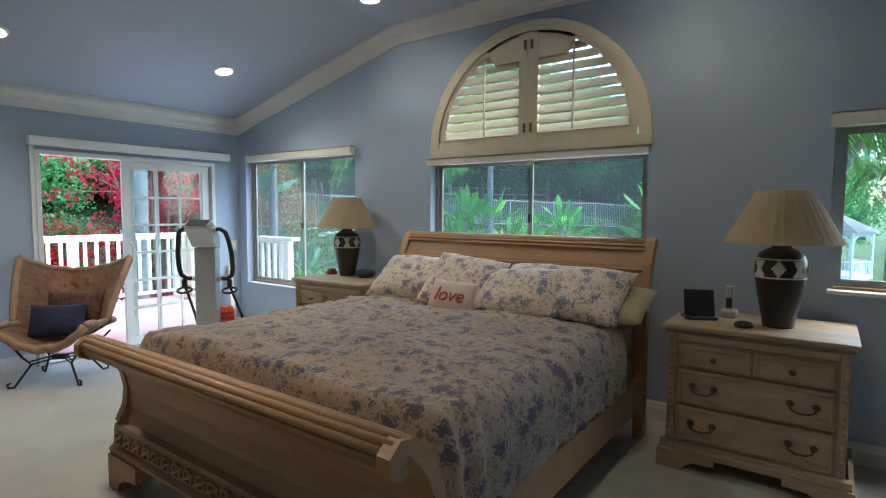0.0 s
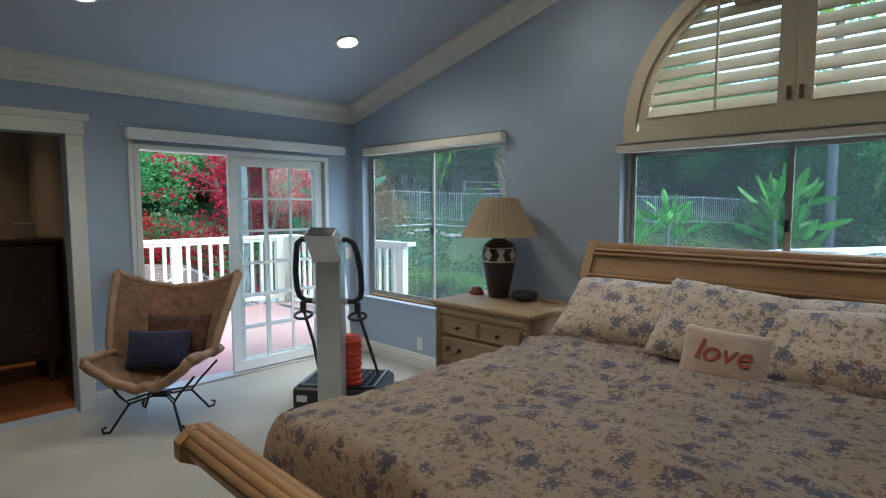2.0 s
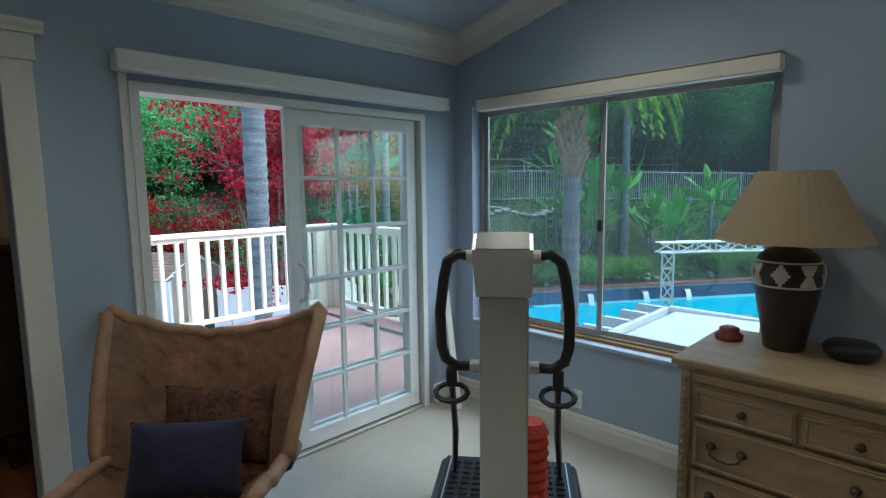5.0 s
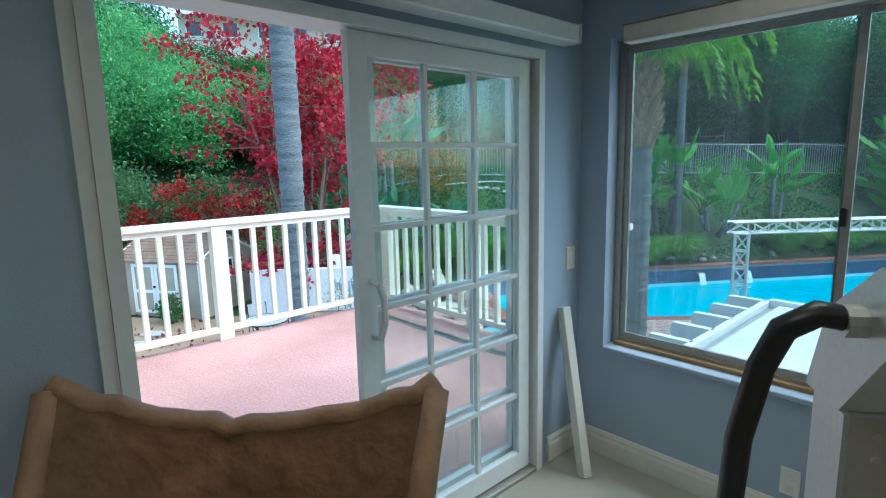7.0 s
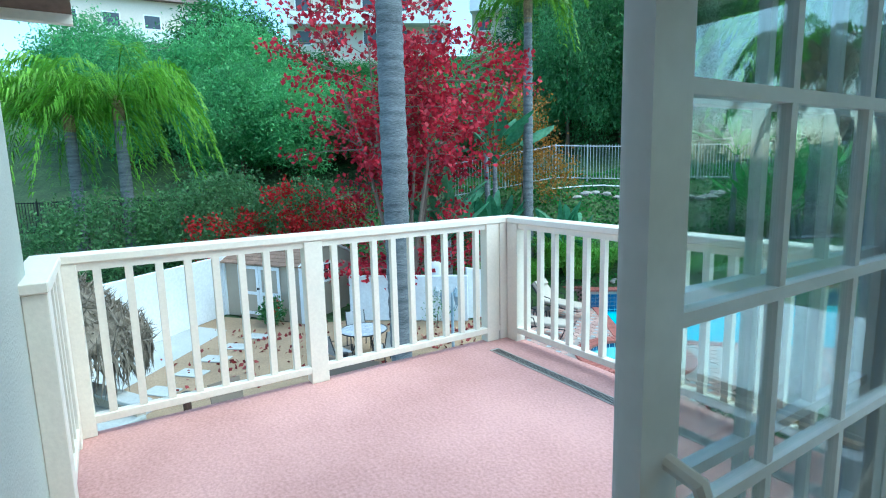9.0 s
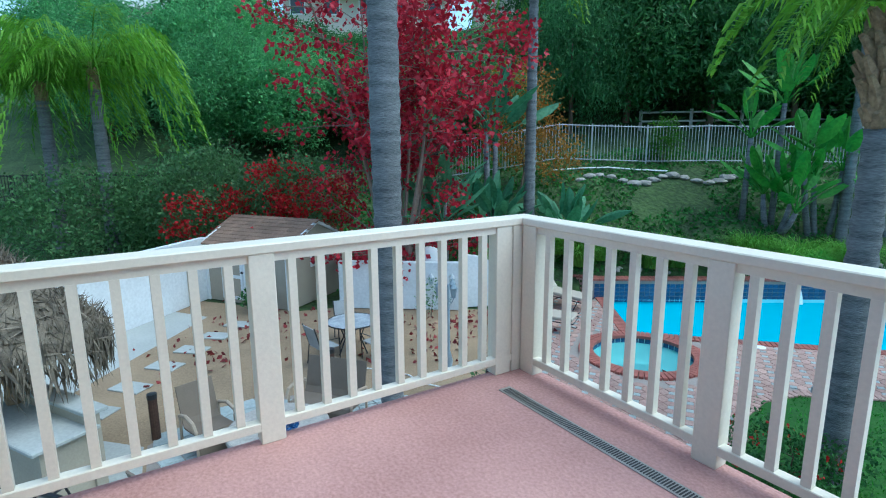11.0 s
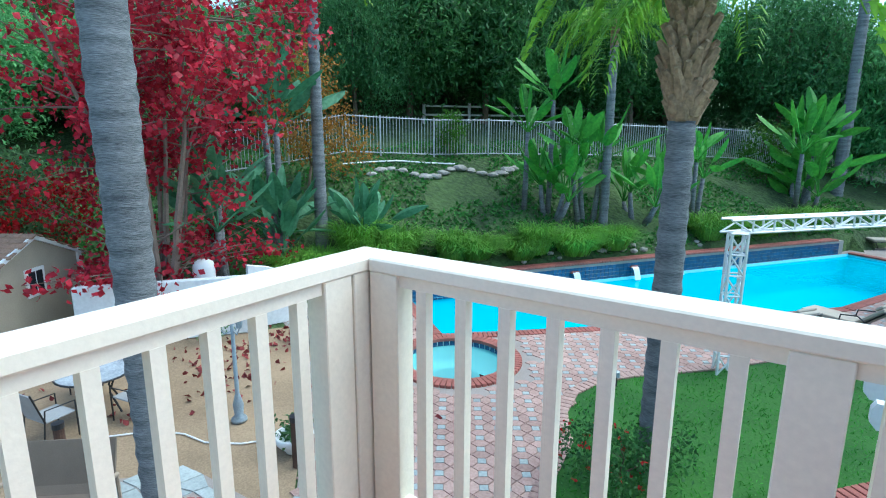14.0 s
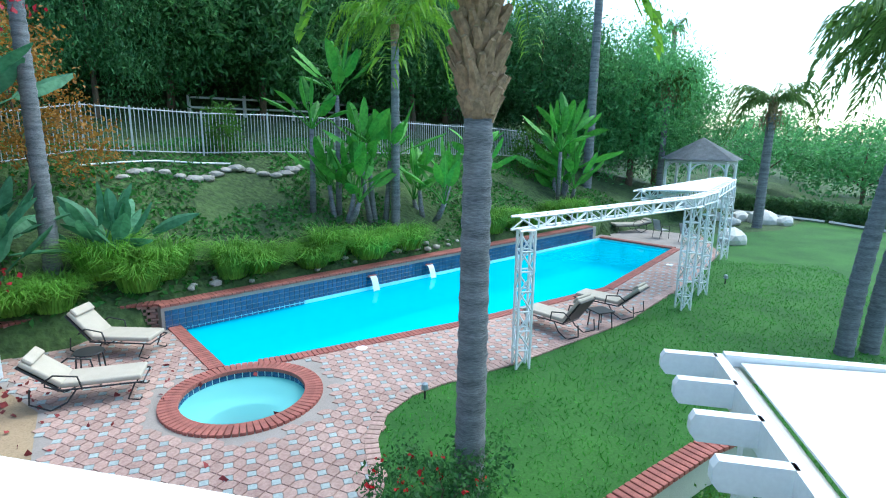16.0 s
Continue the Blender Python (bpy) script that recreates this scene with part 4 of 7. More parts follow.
for s in (-1, 1):
    g = [(s * 0.10, -0.10, 1.37), (s * 0.16, -0.10, 1.38), (s * 0.20, -0.09, 1.35), (s * 0.218, -0.07, 1.28), (s * 0.236, -0.05, 1.14), (s * 0.236, -0.03, 1.0), (s * 0.222, -0.02, 0.94), (s * 0.18, -0.01, 0.905), (s * 0.10, 0.0, 0.905)]
    part("grab_bar", tube(B(), g, 0.021, 10), BLACKPLASTIC, vm, smooth=True)
    for z, y in ((1.37, -0.10), (0.905, 0.0)):
        part("clamp", tube(B(), [(s * 0.092, y, z), (s * 0.13, y, z)], 0.026, 12), SILVER, vm)
    part("strap_top", bx(s * 0.20 - 0.02, s * 0.20 + 0.02, -0.03, 0.0, 0.82, 0.90, bev=0.005), BLACKPLASTIC, vm)
    part("strap_ring", tube(B(), [(s * 0.20 + 0.062 * math.cos(k * 0.524), -0.02 + 0.045 * math.sin(k * 0.524), 0.795 + 0.02 * math.sin(k * 0.524)) for k in range(13)], 0.011, 8), BLACKPLASTIC, vm)
    part("strap", tube(B(), [(s * 0.20, -0.01, 0.83), (s * 0.215, 0.2, 0.52), (s * 0.24, 0.36, 0.23)], [0.012, 0.014, 0.012], 6), BLACKPLASTIC, vm)
part("power_cord", tube(B(), [(-0.3, 0.1, 0.03), (-0.36, 0.02, 0.012), (-0.33, -0.08, 0.012), (-0.2, -0.12, 0.012), (-0.05, -0.1, 0.012), (0.1, -0.09, 0.012)], 0.006, 6), BLACKPLASTIC, vm)
part("sticker", bx(0.14, 0.22, 0.0365, 0.0395, 0.08, 0.13), WHITE, vm)
part("sticker", bx(-0.29, -0.21, 0.0365, 0.0395, 0.09, 0.14), WHITE, vm)
bm = lathe(B(), [(0.0, 0.0), (0.07, 0.0), (0.075, 0.02)] + [(0.062 + (0.012 if k % 2 else 0), 0.03 + k * 0.022) for k in range(14)] + [(0.05, 0.36), (0.0, 0.36)], 18)
ob = tagged(part("foam_roller", bm, material("orange_foam", (0.52, 0.06, 0.03), 0.8, 0, 0.2, 20, 80, 0.4), smooth=False), "orange-red knobbly massage roller standing on the plate", "massage roller")
ob.matrix_world = VM @ pose(0.105, 0.145, 0.210, 0, 0, 0)

# small wall things
ol = thing("power_outlet", pose(-4.872, YN, 0.225), "white wall power outlet", "outlet")
part("plate", bx(-0.035, 0.035, -0.007, -0.0005, -0.057, 0.057, bev=0.002), WHITE, ol)
for z in (-0.025, 0.025):
    part("socket", bx(-0.016, 0.016, -0.009, -0.0072, z - 0.015, z + 0.015, bev=0.001), TRIM, ol)
sw = thing("light_switch", pose(XW, 3.60, 1.03), "cream double light switch plate", "light switch")
part("plate", bx(0.0005, 0.007, -0.035, 0.035, -0.057, 0.057, bev=0.002), BLINDWHITE, sw)
part("rocker", bx(0.0072, 0.011, -0.012, 0.012, -0.03, 0.03, bev=0.002), WHITE, sw)
stick = tagged(part("security_bar", bx(-0.03, 0.03, -0.022, 0.022, 0, 0.82, bev=0.003), TRIM), "white wooden door bar leaning in the corner", "door bar")
stick.matrix_world = pose(-5.66, 3.445, 0.0, 0, -14.5, -22)

# things in the dim room
DKWOOD = material("dark_carved_wood", (0.05, 0.026, 0.015), 0.4, 0, 0.3, 4, 40, 0.15)
dd = thing("dark_chest", pose(-7.25, 0.78, 0), "dark carved wooden chest in the dim room", "chest")
part("body", bx(-0.35, 0.35, -0.5, 0.5, 0.2, 1.2, bev=0.01), DKWOOD, dd)
part("top", bx(-0.38, 0.38, -0.54, 0.54, 1.201, 1.25, bev=0.012), DKWOOD, dd)
for x in (-0.28, 0.28):
    for y in (-0.42, 0.42):
        part("leg", tube(B(), [(x, y, 0.22), (x * 1.05, y * 1.04, 0.12), (x * 1.0, y, 0.05), (x * 1.1, y * 1.06, 0.0)], [0.05, 0.045, 0.03, 0.045], 8), DKWOOD, dd)
for z in (0.35, 0.62, 0.9):
    part("drawer", bx(0.351, 0.362, -0.42, 0.42, z - 0.10, z + 0.12, bev=0.004), DKWOOD, dd)
gb = thing("glass_box", pose(-7.0, 1.08, 1.252), "small cut-glass box on the dark chest", "glass box")
part("body", bx(-0.05, 0.05, -0.07, 0.07, 0, 0.11, bev=0.01), glass_material("cut_glass", gloss=2.5), gb)
part("lid", bx(-0.055, 0.055, -0.075, 0.075, 0.111, 0.125, bev=0.004), SILVER, gb)
downlight_x = thing("recessed_light", pose(-7.6, 0.4, 2.698), "small warm downlight in the dim room", "ceiling light")
part("bulb", lathe(B(), [(0.0, -0.004), (0.05, -0.004), (0.05, 0.0), (0.0, 0.0)], 20), GLOW, downlight_x)
la = new("dim_room_lamp", bpy.data.lights.new("dim_room_lamp", "SPOT"))
la.data.energy, la.data.color, la.data.spot_size, la.data.spot_blend, la.data.shadow_soft_size = 10, (1.0, 0.66, 0.38), radians(120), 0.9, 0.05
la.parent = downlight_x
la.location = (0, 0, -0.03)

# deck drain
dn = structure(thing("drain_grate", pose(-8.90, 4.46, -0.0195), "grey slotted deck drain channel", "drain"))
part("channel", bx(0, 3.4, -0.045, 0.045, 0.0, 0.006), FRAMEGREY, dn)
me = None
for k in range(210):
    if me is None:
        ob = part("slot", bx(-0.0042, 0.0042, -0.032, 0.032, 0.0062, 0.0075), BLACKPLASTIC, dn)
        me = ob.data
    else:
        ob = new("slot", me)
        ob.parent = dn
    ob.location = (0.03 + k * 0.016, 0, 0)

# ---- yard: ground ----
PO, PD, PN = Vector((-17.3, 15.2)), Vector((0.577, 0.816)), Vector((-0.816, 0.577))
GZ = -3.2


def smooth(a, b, v):
    v = max(0.0, min(1.0, (v - a) / (b - a)))
    return v * v * (3 - 2 * v)


def along(x, y):
    q = Vector((x, y)) - PO
    return q.dot(PD), q.dot(PN)


def at_sd(s, d):
    q = PO + PD * s + PN * d
    return q.x, q.y


def ground_z(x, y):
    s, d = along(x, y)
    d -= 1.5 * smooth(-6, -14, s)
    right = 1 - smooth(18, 40, s)
    keep = 0.15 + 0.85 * (1 - smooth(25, 75, s))
    z = GZ
    if d > 0.3:
        z += 0.62 * smooth(0.3, 0.5, d) * (1 - smooth(-1, -6, s))
        z += (3.45 * min(1.0, max(0.0, (d - 0.5) / 7.0)) + 0.35 * smooth(7, 10, d)) * (0.25 + 0.75 * right)
        if d > 10.5:
            z += 0.42 * (d - 10.5) * keep * (1 - 0.5 * smooth(30, 80, d))
        z += 0.10 * noise.noise(Vector((x * 0.5, y * 0.5, 0))) * smooth(0.6, 2, d)
    return z


def axis(a, b, fine, lim):
    out, v, st = [], a, fine
    while v < b:
        out.append(v)
        v += st
    return out


xs = [-400, -250, -160, -120, -95] + axis(-80, -34, 2.0, 0) + axis(-34, 4, 0.5, 0) + axis(4, 40, 2.5, 0) + [45, 60, 90, 140, 220, 400]
ys = [-400, -200, -100, -60, -40, -25, -15, -8] + axis(-4, 42, 0.5, 0) + axis(42, 110, 2.5, 0) + [115, 140, 200, 300, 500]
POOL = [(-17.2, 15.3), (-14.75, 13.45), (-13.7, 14.3), (-10.5, 17.3), (-6.6, 21.6), (-3.1, 29.0), (-6.1, 30.9)]
SPA, SPAR = (-13.65, 12.45), 1.12


def inside(poly, x, y):
    c = False
    for (a, b), (p, q) in zip(poly, poly[1:] + poly[:1]):
        if (b > y) != (q > y) and x < (p - a) * (y - b) / (q - b) + a:
            c = not c
    return c


def near_pool(x, y):
    for (a, b), (p, q) in zip(POOL, POOL[1:] + POOL[:1]):
        t = max(0.0, min(1.0, ((x - a) * (p - a) + (y - b) * (q - b)) / ((p - a) ** 2 + (q - b) ** 2)))
        if math.hypot(a + t * (p - a) - x, b + t * (q - b) - y) < 0.8:
            return True
    return False


verts, faces, ids = [], [], {}
for i, x in enumerate(xs):
    for j, y in enumerate(ys):
        ids[i, j] = len(verts)
        z = ground_z(x, y)
        if inside(POOL, x, y) or math.hypot(x - SPA[0], y - SPA[1]) < SPAR + 0.6 or (along(x, y)[1] < 0.3 and near_pool(x, y)):
            z = -4.6
        elif z <= GZ + 0.01:
            z = GZ - 0.03
        verts.append((x, y, z))
for i in range(len(xs) - 1):
    for j in range(len(ys) - 1):
        faces.append((ids[i, j], ids[i + 1, j], ids[i + 1, j + 1], ids[i, j + 1]))
structure(raw("ground", verts, faces, SLOPE, smooth=True), "hillside ground with dark ground cover", "ground")

# ---- yard: pool, spa and paving ----
PAVING = [(-9.3, 5.0), (-10.3, 9.3), (-10.45, 10.6), (-10.9, 11.6), (-11.0, 12.4), (-10.75, 13.2), (-10.3, 13.8), (-9.0, 15.1), (-6.4, 18.4), (-3.6, 23.6), (-1.5, 28.4), (-1.2, 33.0), (-4.6, 34.5), (-6.3, 31.2), (-17.45, 15.4), (-18.9, 14.3), (-19.5, 13.2), (-19.0, 12.0), (-16.7, 11.1), (-12.7, 7.2), (-12.2, 5.0)]


def circle(c, r, n=48):
    return [(c[0] + r * math.cos(2 * math.pi * k / n), c[1] + r * math.sin(2 * math.pi * k / n)) for k in range(n)]


def filled(loops, z):
    bm = B()
    edges = []
    for lp in loops:
        vs = [bm.verts.new((x, y, z)) for x, y in lp]
        edges += [bm.edges.new((vs[k], vs[(k + 1) % len(vs)])) for k in range(len(vs))]
    bmesh.ops.triangle_fill(bm, use_beauty=True, use_dissolve=False, edges=edges)
    bmesh.ops.recalc_face_normals(bm, faces=bm.faces)
    return bm


basin = [p for p in POOL]
paving = structure(part("pavement", filled([PAVING, POOL, circle(SPA, SPAR)], GZ - 0.006), MORTAR), "reddish paver terrace with blue-grey squares", "pavement")
POOLSHELL = material("pool_plaster", (0.36, 0.78, 0.84), 0.8, 0, 0.05, 0.6, 8, 0.1)
SPASHELL = material("spa_plaster", (0.55, 0.76, 0.72), 0.8, 0, 0.06, 1.5, 10, 0.1)


def water_material(name, tint, depth_tint):
    m = bpy.data.materials.new(name)
    m.use_nodes = True
    N, L = m.node_tree.nodes, m.node_tree.links
    p = N["Principled BSDF"]
    p.inputs["Base Color"].default_value = (*depth_tint, 1)
    p.inputs["Roughness"].default_value = 0.04
    p.inputs["IOR"].default_value = 1.33
    t = N.new("ShaderNodeBsdfTransparent")
    t.inputs["Color"].default_value = (*tint, 1)
    mx = N.new("ShaderNodeMixShader")
    mx.inputs["Fac"].default_value = 0.55
    nz = N.new("ShaderNodeTexNoise")
    nz.inputs["Scale"].default_value = 2.5
    tc = N.new("ShaderNodeTexCoord")
    L.new(tc.outputs["Object"], nz.inputs["Vector"])
    b = N.new("ShaderNodeBump")
    b.inputs["Strength"].default_value, b.inputs["Distance"].default_value = 0.12, 0.05
    L.new(nz.outputs["Fac"], b.inputs["Height"])
    L.new(b.outputs["Normal"], p.inputs["Normal"])
    L.new(t.outputs["BSDF"], mx.inputs[1])
    L.new(p.outputs["BSDF"], mx.inputs[2])
    L.new(mx.outputs["Shader"], N["Material Output"].inputs["Surface"])
    return m


WATER = water_material("pool_water", (0.25, 0.88, 0.97), (0.02, 0.50, 0.66))
SPAWATER = water_material("spa_water", (0.55, 0.92, 0.92), (0.22, 0.58, 0.60))


def shell(loop, z0, z1, mat, name, parent):
    bm = B()
    lo = [bm.verts.new((x, y, z0)) for x, y in loop]
    hi = [bm.verts.new((x, y, z1)) for x, y in loop]
    bm.faces.new(lo)
    for k in range(len(loop)):
        bm.faces.new((lo[k], lo[(k + 1) % len(loop)], hi[(k + 1) % len(loop)], hi[k]))
    return part(name, bm, mat, parent)


pool = structure(thing("pool", pose(0, 0, 0), "long blue swimming pool with raised tiled wall", "swimming pool"))
shell(POOL, -4.5, GZ - 0.01, POOLSHELL, "basin", pool)
part("water", filled([POOL], GZ - 0.12), WATER, pool, "calm bright cyan pool water").visible_shadow = False
spa = structure(thing("spa", pose(0, 0, 0), "round spa with pale water and brick rim", "spa"))
shell(circle(SPA, SPAR), -4.0, GZ - 0.01, SPASHELL, "basin", spa)
bm = lathe(B(), [(SPAR * 0.62, -4.0), (SPAR * 0.62, -3.72), (SPAR - 0.004, -3.66), (SPAR - 0.004, -4.0)], 40, (SPA[0], SPA[1], 0))
part("bench", bm, SPASHELL, spa)
part("water", filled([circle(SPA, SPAR - 0.002)], GZ - 0.14), SPAWATER, spa, "pale aqua spa water").visible_shadow = False

# raised back wall with blue tiles, in pool axes
WL = 19.0
AXP = Matrix.Translation((PO.x, PO.y, GZ)) @ Matrix(((PD.x, PN.x, 0, 0), (PD.y, PN.y, 0, 0), (0, 0, 1, 0), (0, 0, 0, 1)))
rw = structure(thing("wall_pool", AXP, "raised pool wall of dark blue tiles with brick cap", "pool wall"))
part("core", bx(-0.25, WL, -0.02, 0.36, -1.3, 0.55), MORTAR, rw)


def joined_boxes(items, name, mat, parent, label=""):
    """Many small boxes in one mesh: (centre, half sizes, turn about z)."""
    v, f = [], []
    for (cx, cy, cz), (hx, hy, hz), a in items:
        ca, sa = math.cos(a), math.sin(a)
        o = len(v)
        for sx, sy, sz in ((-1, -1, -1), (1, -1, -1), (1, 1, -1), (-1, 1, -1), (-1, -1, 1), (1, -1, 1), (1, 1, 1), (-1, 1, 1)):
            px, py = sx * hx, sy * hy
            v.append((cx + px * ca - py * sa, cy + px * sa + py * ca, cz + sz * hz))
        f += [(o + 3, o + 2, o + 1, o), (o + 4, o + 5, o + 6, o + 7), (o, o + 1, o + 5, o + 4), (o + 1, o + 2, o + 6, o + 5), (o + 2, o + 3, o + 7, o + 6), (o + 3, o, o + 4, o + 7)]
    ob = raw(name, v, f, mat, parent, label)
    if len(items) > 20:
        ob["kind"] = "stuff"
    return ob


def pieces(items, name, mat, parent):
    """The same boxes as objects of their own on one mesh."""
    me = None
    for c, h, a in items:
        if me is None:
            ob = part(name, bx(-h[0], h[0], -h[1], h[1], -h[2], h[2], bev=0.006), mat, parent)
            me = ob.data
        else:
            ob = new(name, me)
            ob.parent = parent
        ob.location, ob.rotation_euler = c, (0, 0, a)


tiles = []
for i in range(int(WL / 0.155)):
    for j in range(5):
        tiles.append(((i * 0.155 - 0.1, -0.026, -0.12 + j * 0.13), (0.074, 0.008, 0.061), 0))
pieces(tiles[:250], "tile", POOLTILE, rw)
joined_boxes(tiles[250:], "tiles", POOLTILE, rw)
caps = [((i * 0.108 - 0.2, 0.16, 0.585), (0.050, 0.215, 0.033), 0.02 * math.sin(i * 3.7)) for i in range(int(WL / 0.108))]
pieces(caps[:120], "brick", BRICKRED, rw)
joined_boxes(caps[120:], "bricks", BRICKRED, rw)
for s in (5.9, 8.3, 10.2):
    sp = part("spout", bx(s - 0.16, s + 0.16, -0.10, -0.036, 0.30, 0.36, bev=0.01), BRICKRED, rw)
    part("falling_water", grid(B(), lambda u, v: (s - 0.12 + 0.24 * u, -0.10 - 0.22 * v, 0.33 - 0.42 * v * v), 6, 8), material("white_water", (0.72, 0.83, 0.88), 0.25, 0, 0.2, 9, 60, 0.5), rw)

bm = B()
grid(bm, lambda u, v: (-0.3 + (WL + 0.5) * u, 0.30 + 1.15 * v, (ground_z(*at_sd(-0.3 + (WL + 0.5) * u, 0.30 + 1.15 * v)) - GZ + 0.03) if v > 0.3 else 0.55), 60, 8)
part("planting_bed", bm, SLOPE, rw)
# brick coping round pool and spa
cop, spab = [], []
for (ax, ay), (bx_, by_) in zip(POOL[:-1], POOL[1:]):
    d = Vector((bx_ - ax, by_ - ay))
    n = int(d.length / 0.11)
    nr = Vector((d.y, -d.x)).normalized()
    for k in range(n):
        q = Vector((ax, ay)) + d * ((k + 0.5) / n) + nr * 0.12
        if math.hypot(q.x - SPA[0], q.y - SPA[1]) > SPAR + 0.3:
            cop.append(((q.x, q.y, GZ + 0.0), (0.049, 0.155, 0.035), math.atan2(d.y, d.x)))
nb = 74
for k in range(nb):
    a = 2 * math.pi * k / nb
    q = (SPA[0] + (SPAR + 0.13) * math.cos(a), SPA[1] + (SPAR + 0.13) * math.sin(a))
    if not inside(POOL, *q):
        spab.append(((q[0], q[1], GZ + 0.012), (0.047, 0.165, 0.04), a + math.pi / 2))
pieces(cop[:150], "brick", BRICKRED, pool)
joined_boxes(cop[150:], "bricks", BRICKRED, pool)
pieces(spab, "brick", BRICKRED, spa)
st = [((SPA[0] + (SPAR - 0.006) * math.cos(2 * math.pi * k / 48), SPA[1] + (SPAR - 0.006) * math.sin(2 * math.pi * k / 48), GZ - 0.085), (0.066, 0.006, 0.066), 2 * math.pi * k / 48 + math.pi / 2) for k in range(48)]
pieces(st, "tile", POOLTILE, spa)


# pavers: blue-grey squares with long hexagons between them
def prism_piece(poly, z0, z1):
    bm = B()
    cx, cy = sum(p[0] for p in poly) / len(poly), sum(p[1] for p in poly) / len(poly)
    lo = [bm.verts.new((x, y, z0)) for x, y in poly]
    hi = [bm.verts.new((x + (cx - x) * 0.04, y + (cy - y) * 0.04, z1)) for x, y in poly]
    n = len(poly)
    bm.faces.new(hi)
    for k in range(n):
        bm.faces.new((lo[k], lo[(k + 1) % n], hi[(k + 1) % n], hi[k]))
    return bm


PP, PA, PG = 0.31, 0.064, 0.004
SQ = [(-PA + PG, -PA + PG), (PA - PG, -PA + PG), (PA - PG, PA - PG), (-PA + PG, PA - PG)]
H1 = [(PA + PG, -PA + PG), (PP / 2, -PP / 2 + 2 * PG), (PP - PA - PG, -PA + PG), (PP - PA - PG, PA - PG), (PP / 2, PP / 2 - 2 * PG), (PA + PG, PA - PG)]
H2 = [(-y, x) for x, y in H1]
near = {}
far = {"pavers": ([], [], PAVE), "square_pavers": ([], [], PAVEBLUE)}
PT = radians(33)
for i in range(-80, 100):
    for j in range(-80, 100):
        lx, ly = i * PP, j * PP
        x, y = -13 + lx * math.cos(PT) - ly * math.sin(PT), 11 + lx * math.sin(PT) + ly * math.cos(PT)
        if not inside(PAVING, x, y) or y > 26 or (along(x, y)[1] > -0.3 and x > -17.5):
            continue
        if inside(POOL, x, y) or (near_pool(x, y) and min(math.hypot(x - a, y - b) for a, b in POOL) < 0.2) or math.hypot(x - SPA[0], y - SPA[1]) < SPAR + 0.5:
            continue
        for nm, poly, mt in (("square_paver", SQ, PAVEBLUE), ("paver", H1, PAVE), ("paver", H2, PAVE)):
            px = [(-13 + (lx + a) * math.cos(PT) - (ly + b) * math.sin(PT), 11 + (lx + a) * math.sin(PT) + (ly + b) * math.cos(PT)) for a, b in poly]
            if any(inside(POOL, *q) for q in px):
                continue
            v, f, _ = far[nm + "s"]
            o, n = len(v), len(px)
            cx, cy = sum(q[0] for q in px) / n, sum(q[1] for q in px) / n
            v += [(a, b, GZ - 0.006) for a, b in px] + [(a + (cx - a) * 0.04, b + (cy - b) * 0.04, GZ + 0.012) for a, b in px]
            f.append(tuple(range(o + n, o + 2 * n)))
            f += [(o + k, o + (k + 1) % n, o + n + (k + 1) % n, o + n + k) for k in range(n)]
for nm, (v, f, mt) in far.items():
    raw(nm, v, f, mt, paving)["kind"] = "stuff"
edge = []
for (ax, ay), (bx_, by_) in zip(PAVING[:11], PAVING[1:12]):
    d = Vector((bx_ - ax, by_ - ay))
    n = max(1, int(d.length / 0.125))
    for k in range(n):
        q = Vector((ax, ay)) + d * ((k + 0.5) / n)
        edge.append(((q.x, q.y, GZ + 0.006), (0.058, 0.11, 0.02), math.atan2(d.y, d.x)))
pieces(edge[:120], "edge_paver", PAVE, paving)
joined_boxes(edge[120:], "edge_pavers", PAVE, paving)

# curved low brick wall behind the loungers
arc = [(-17.45, 15.35), (-18.2, 14.95), (-18.9, 14.45), (-19.5, 13.8), (-19.9, 13.0), (-20.1, 12.1)]
lw = structure(thing("wall_garden", pose(0, 0, GZ), "low curved brick garden wall", "wall"))
items = []
for (ax, ay), (cx, cy) in zip(arc, arc[1:]):
    d = Vector((cx - ax, cy - ay))
    n = int(d.length / 0.235)
    for row in range(7):
        for k in range(n):
            q = Vector((ax, ay)) + d * ((k + (0.5 if row % 2 else 0.2)) / n)
            items.append(((q.x, q.y, 0.04 + row * 0.078), (0.105, 0.10, 0.034), math.atan2(d.y, d.x)))
pieces(items, "brick", material("pale_brick", (0.36, 0.22, 0.18), 0.9, 0, 0.25, 3, 30, 0.3, rand=0.25), lw)
caps2 = []
for (ax, ay), (cx, cy) in zip(arc, arc[1:]):
    d = Vector((cx - ax, cy - ay))
    n = int(d.length / 0.11)
    for k in range(n):
        q = Vector((ax, ay)) + d * ((k + 0.5) / n)
        caps2.append(((q.x, q.y, 0.585), (0.048, 0.16, 0.03), math.atan2(d.y, d.x)))
pieces(caps2, "cap_brick", BRICKRED, lw)

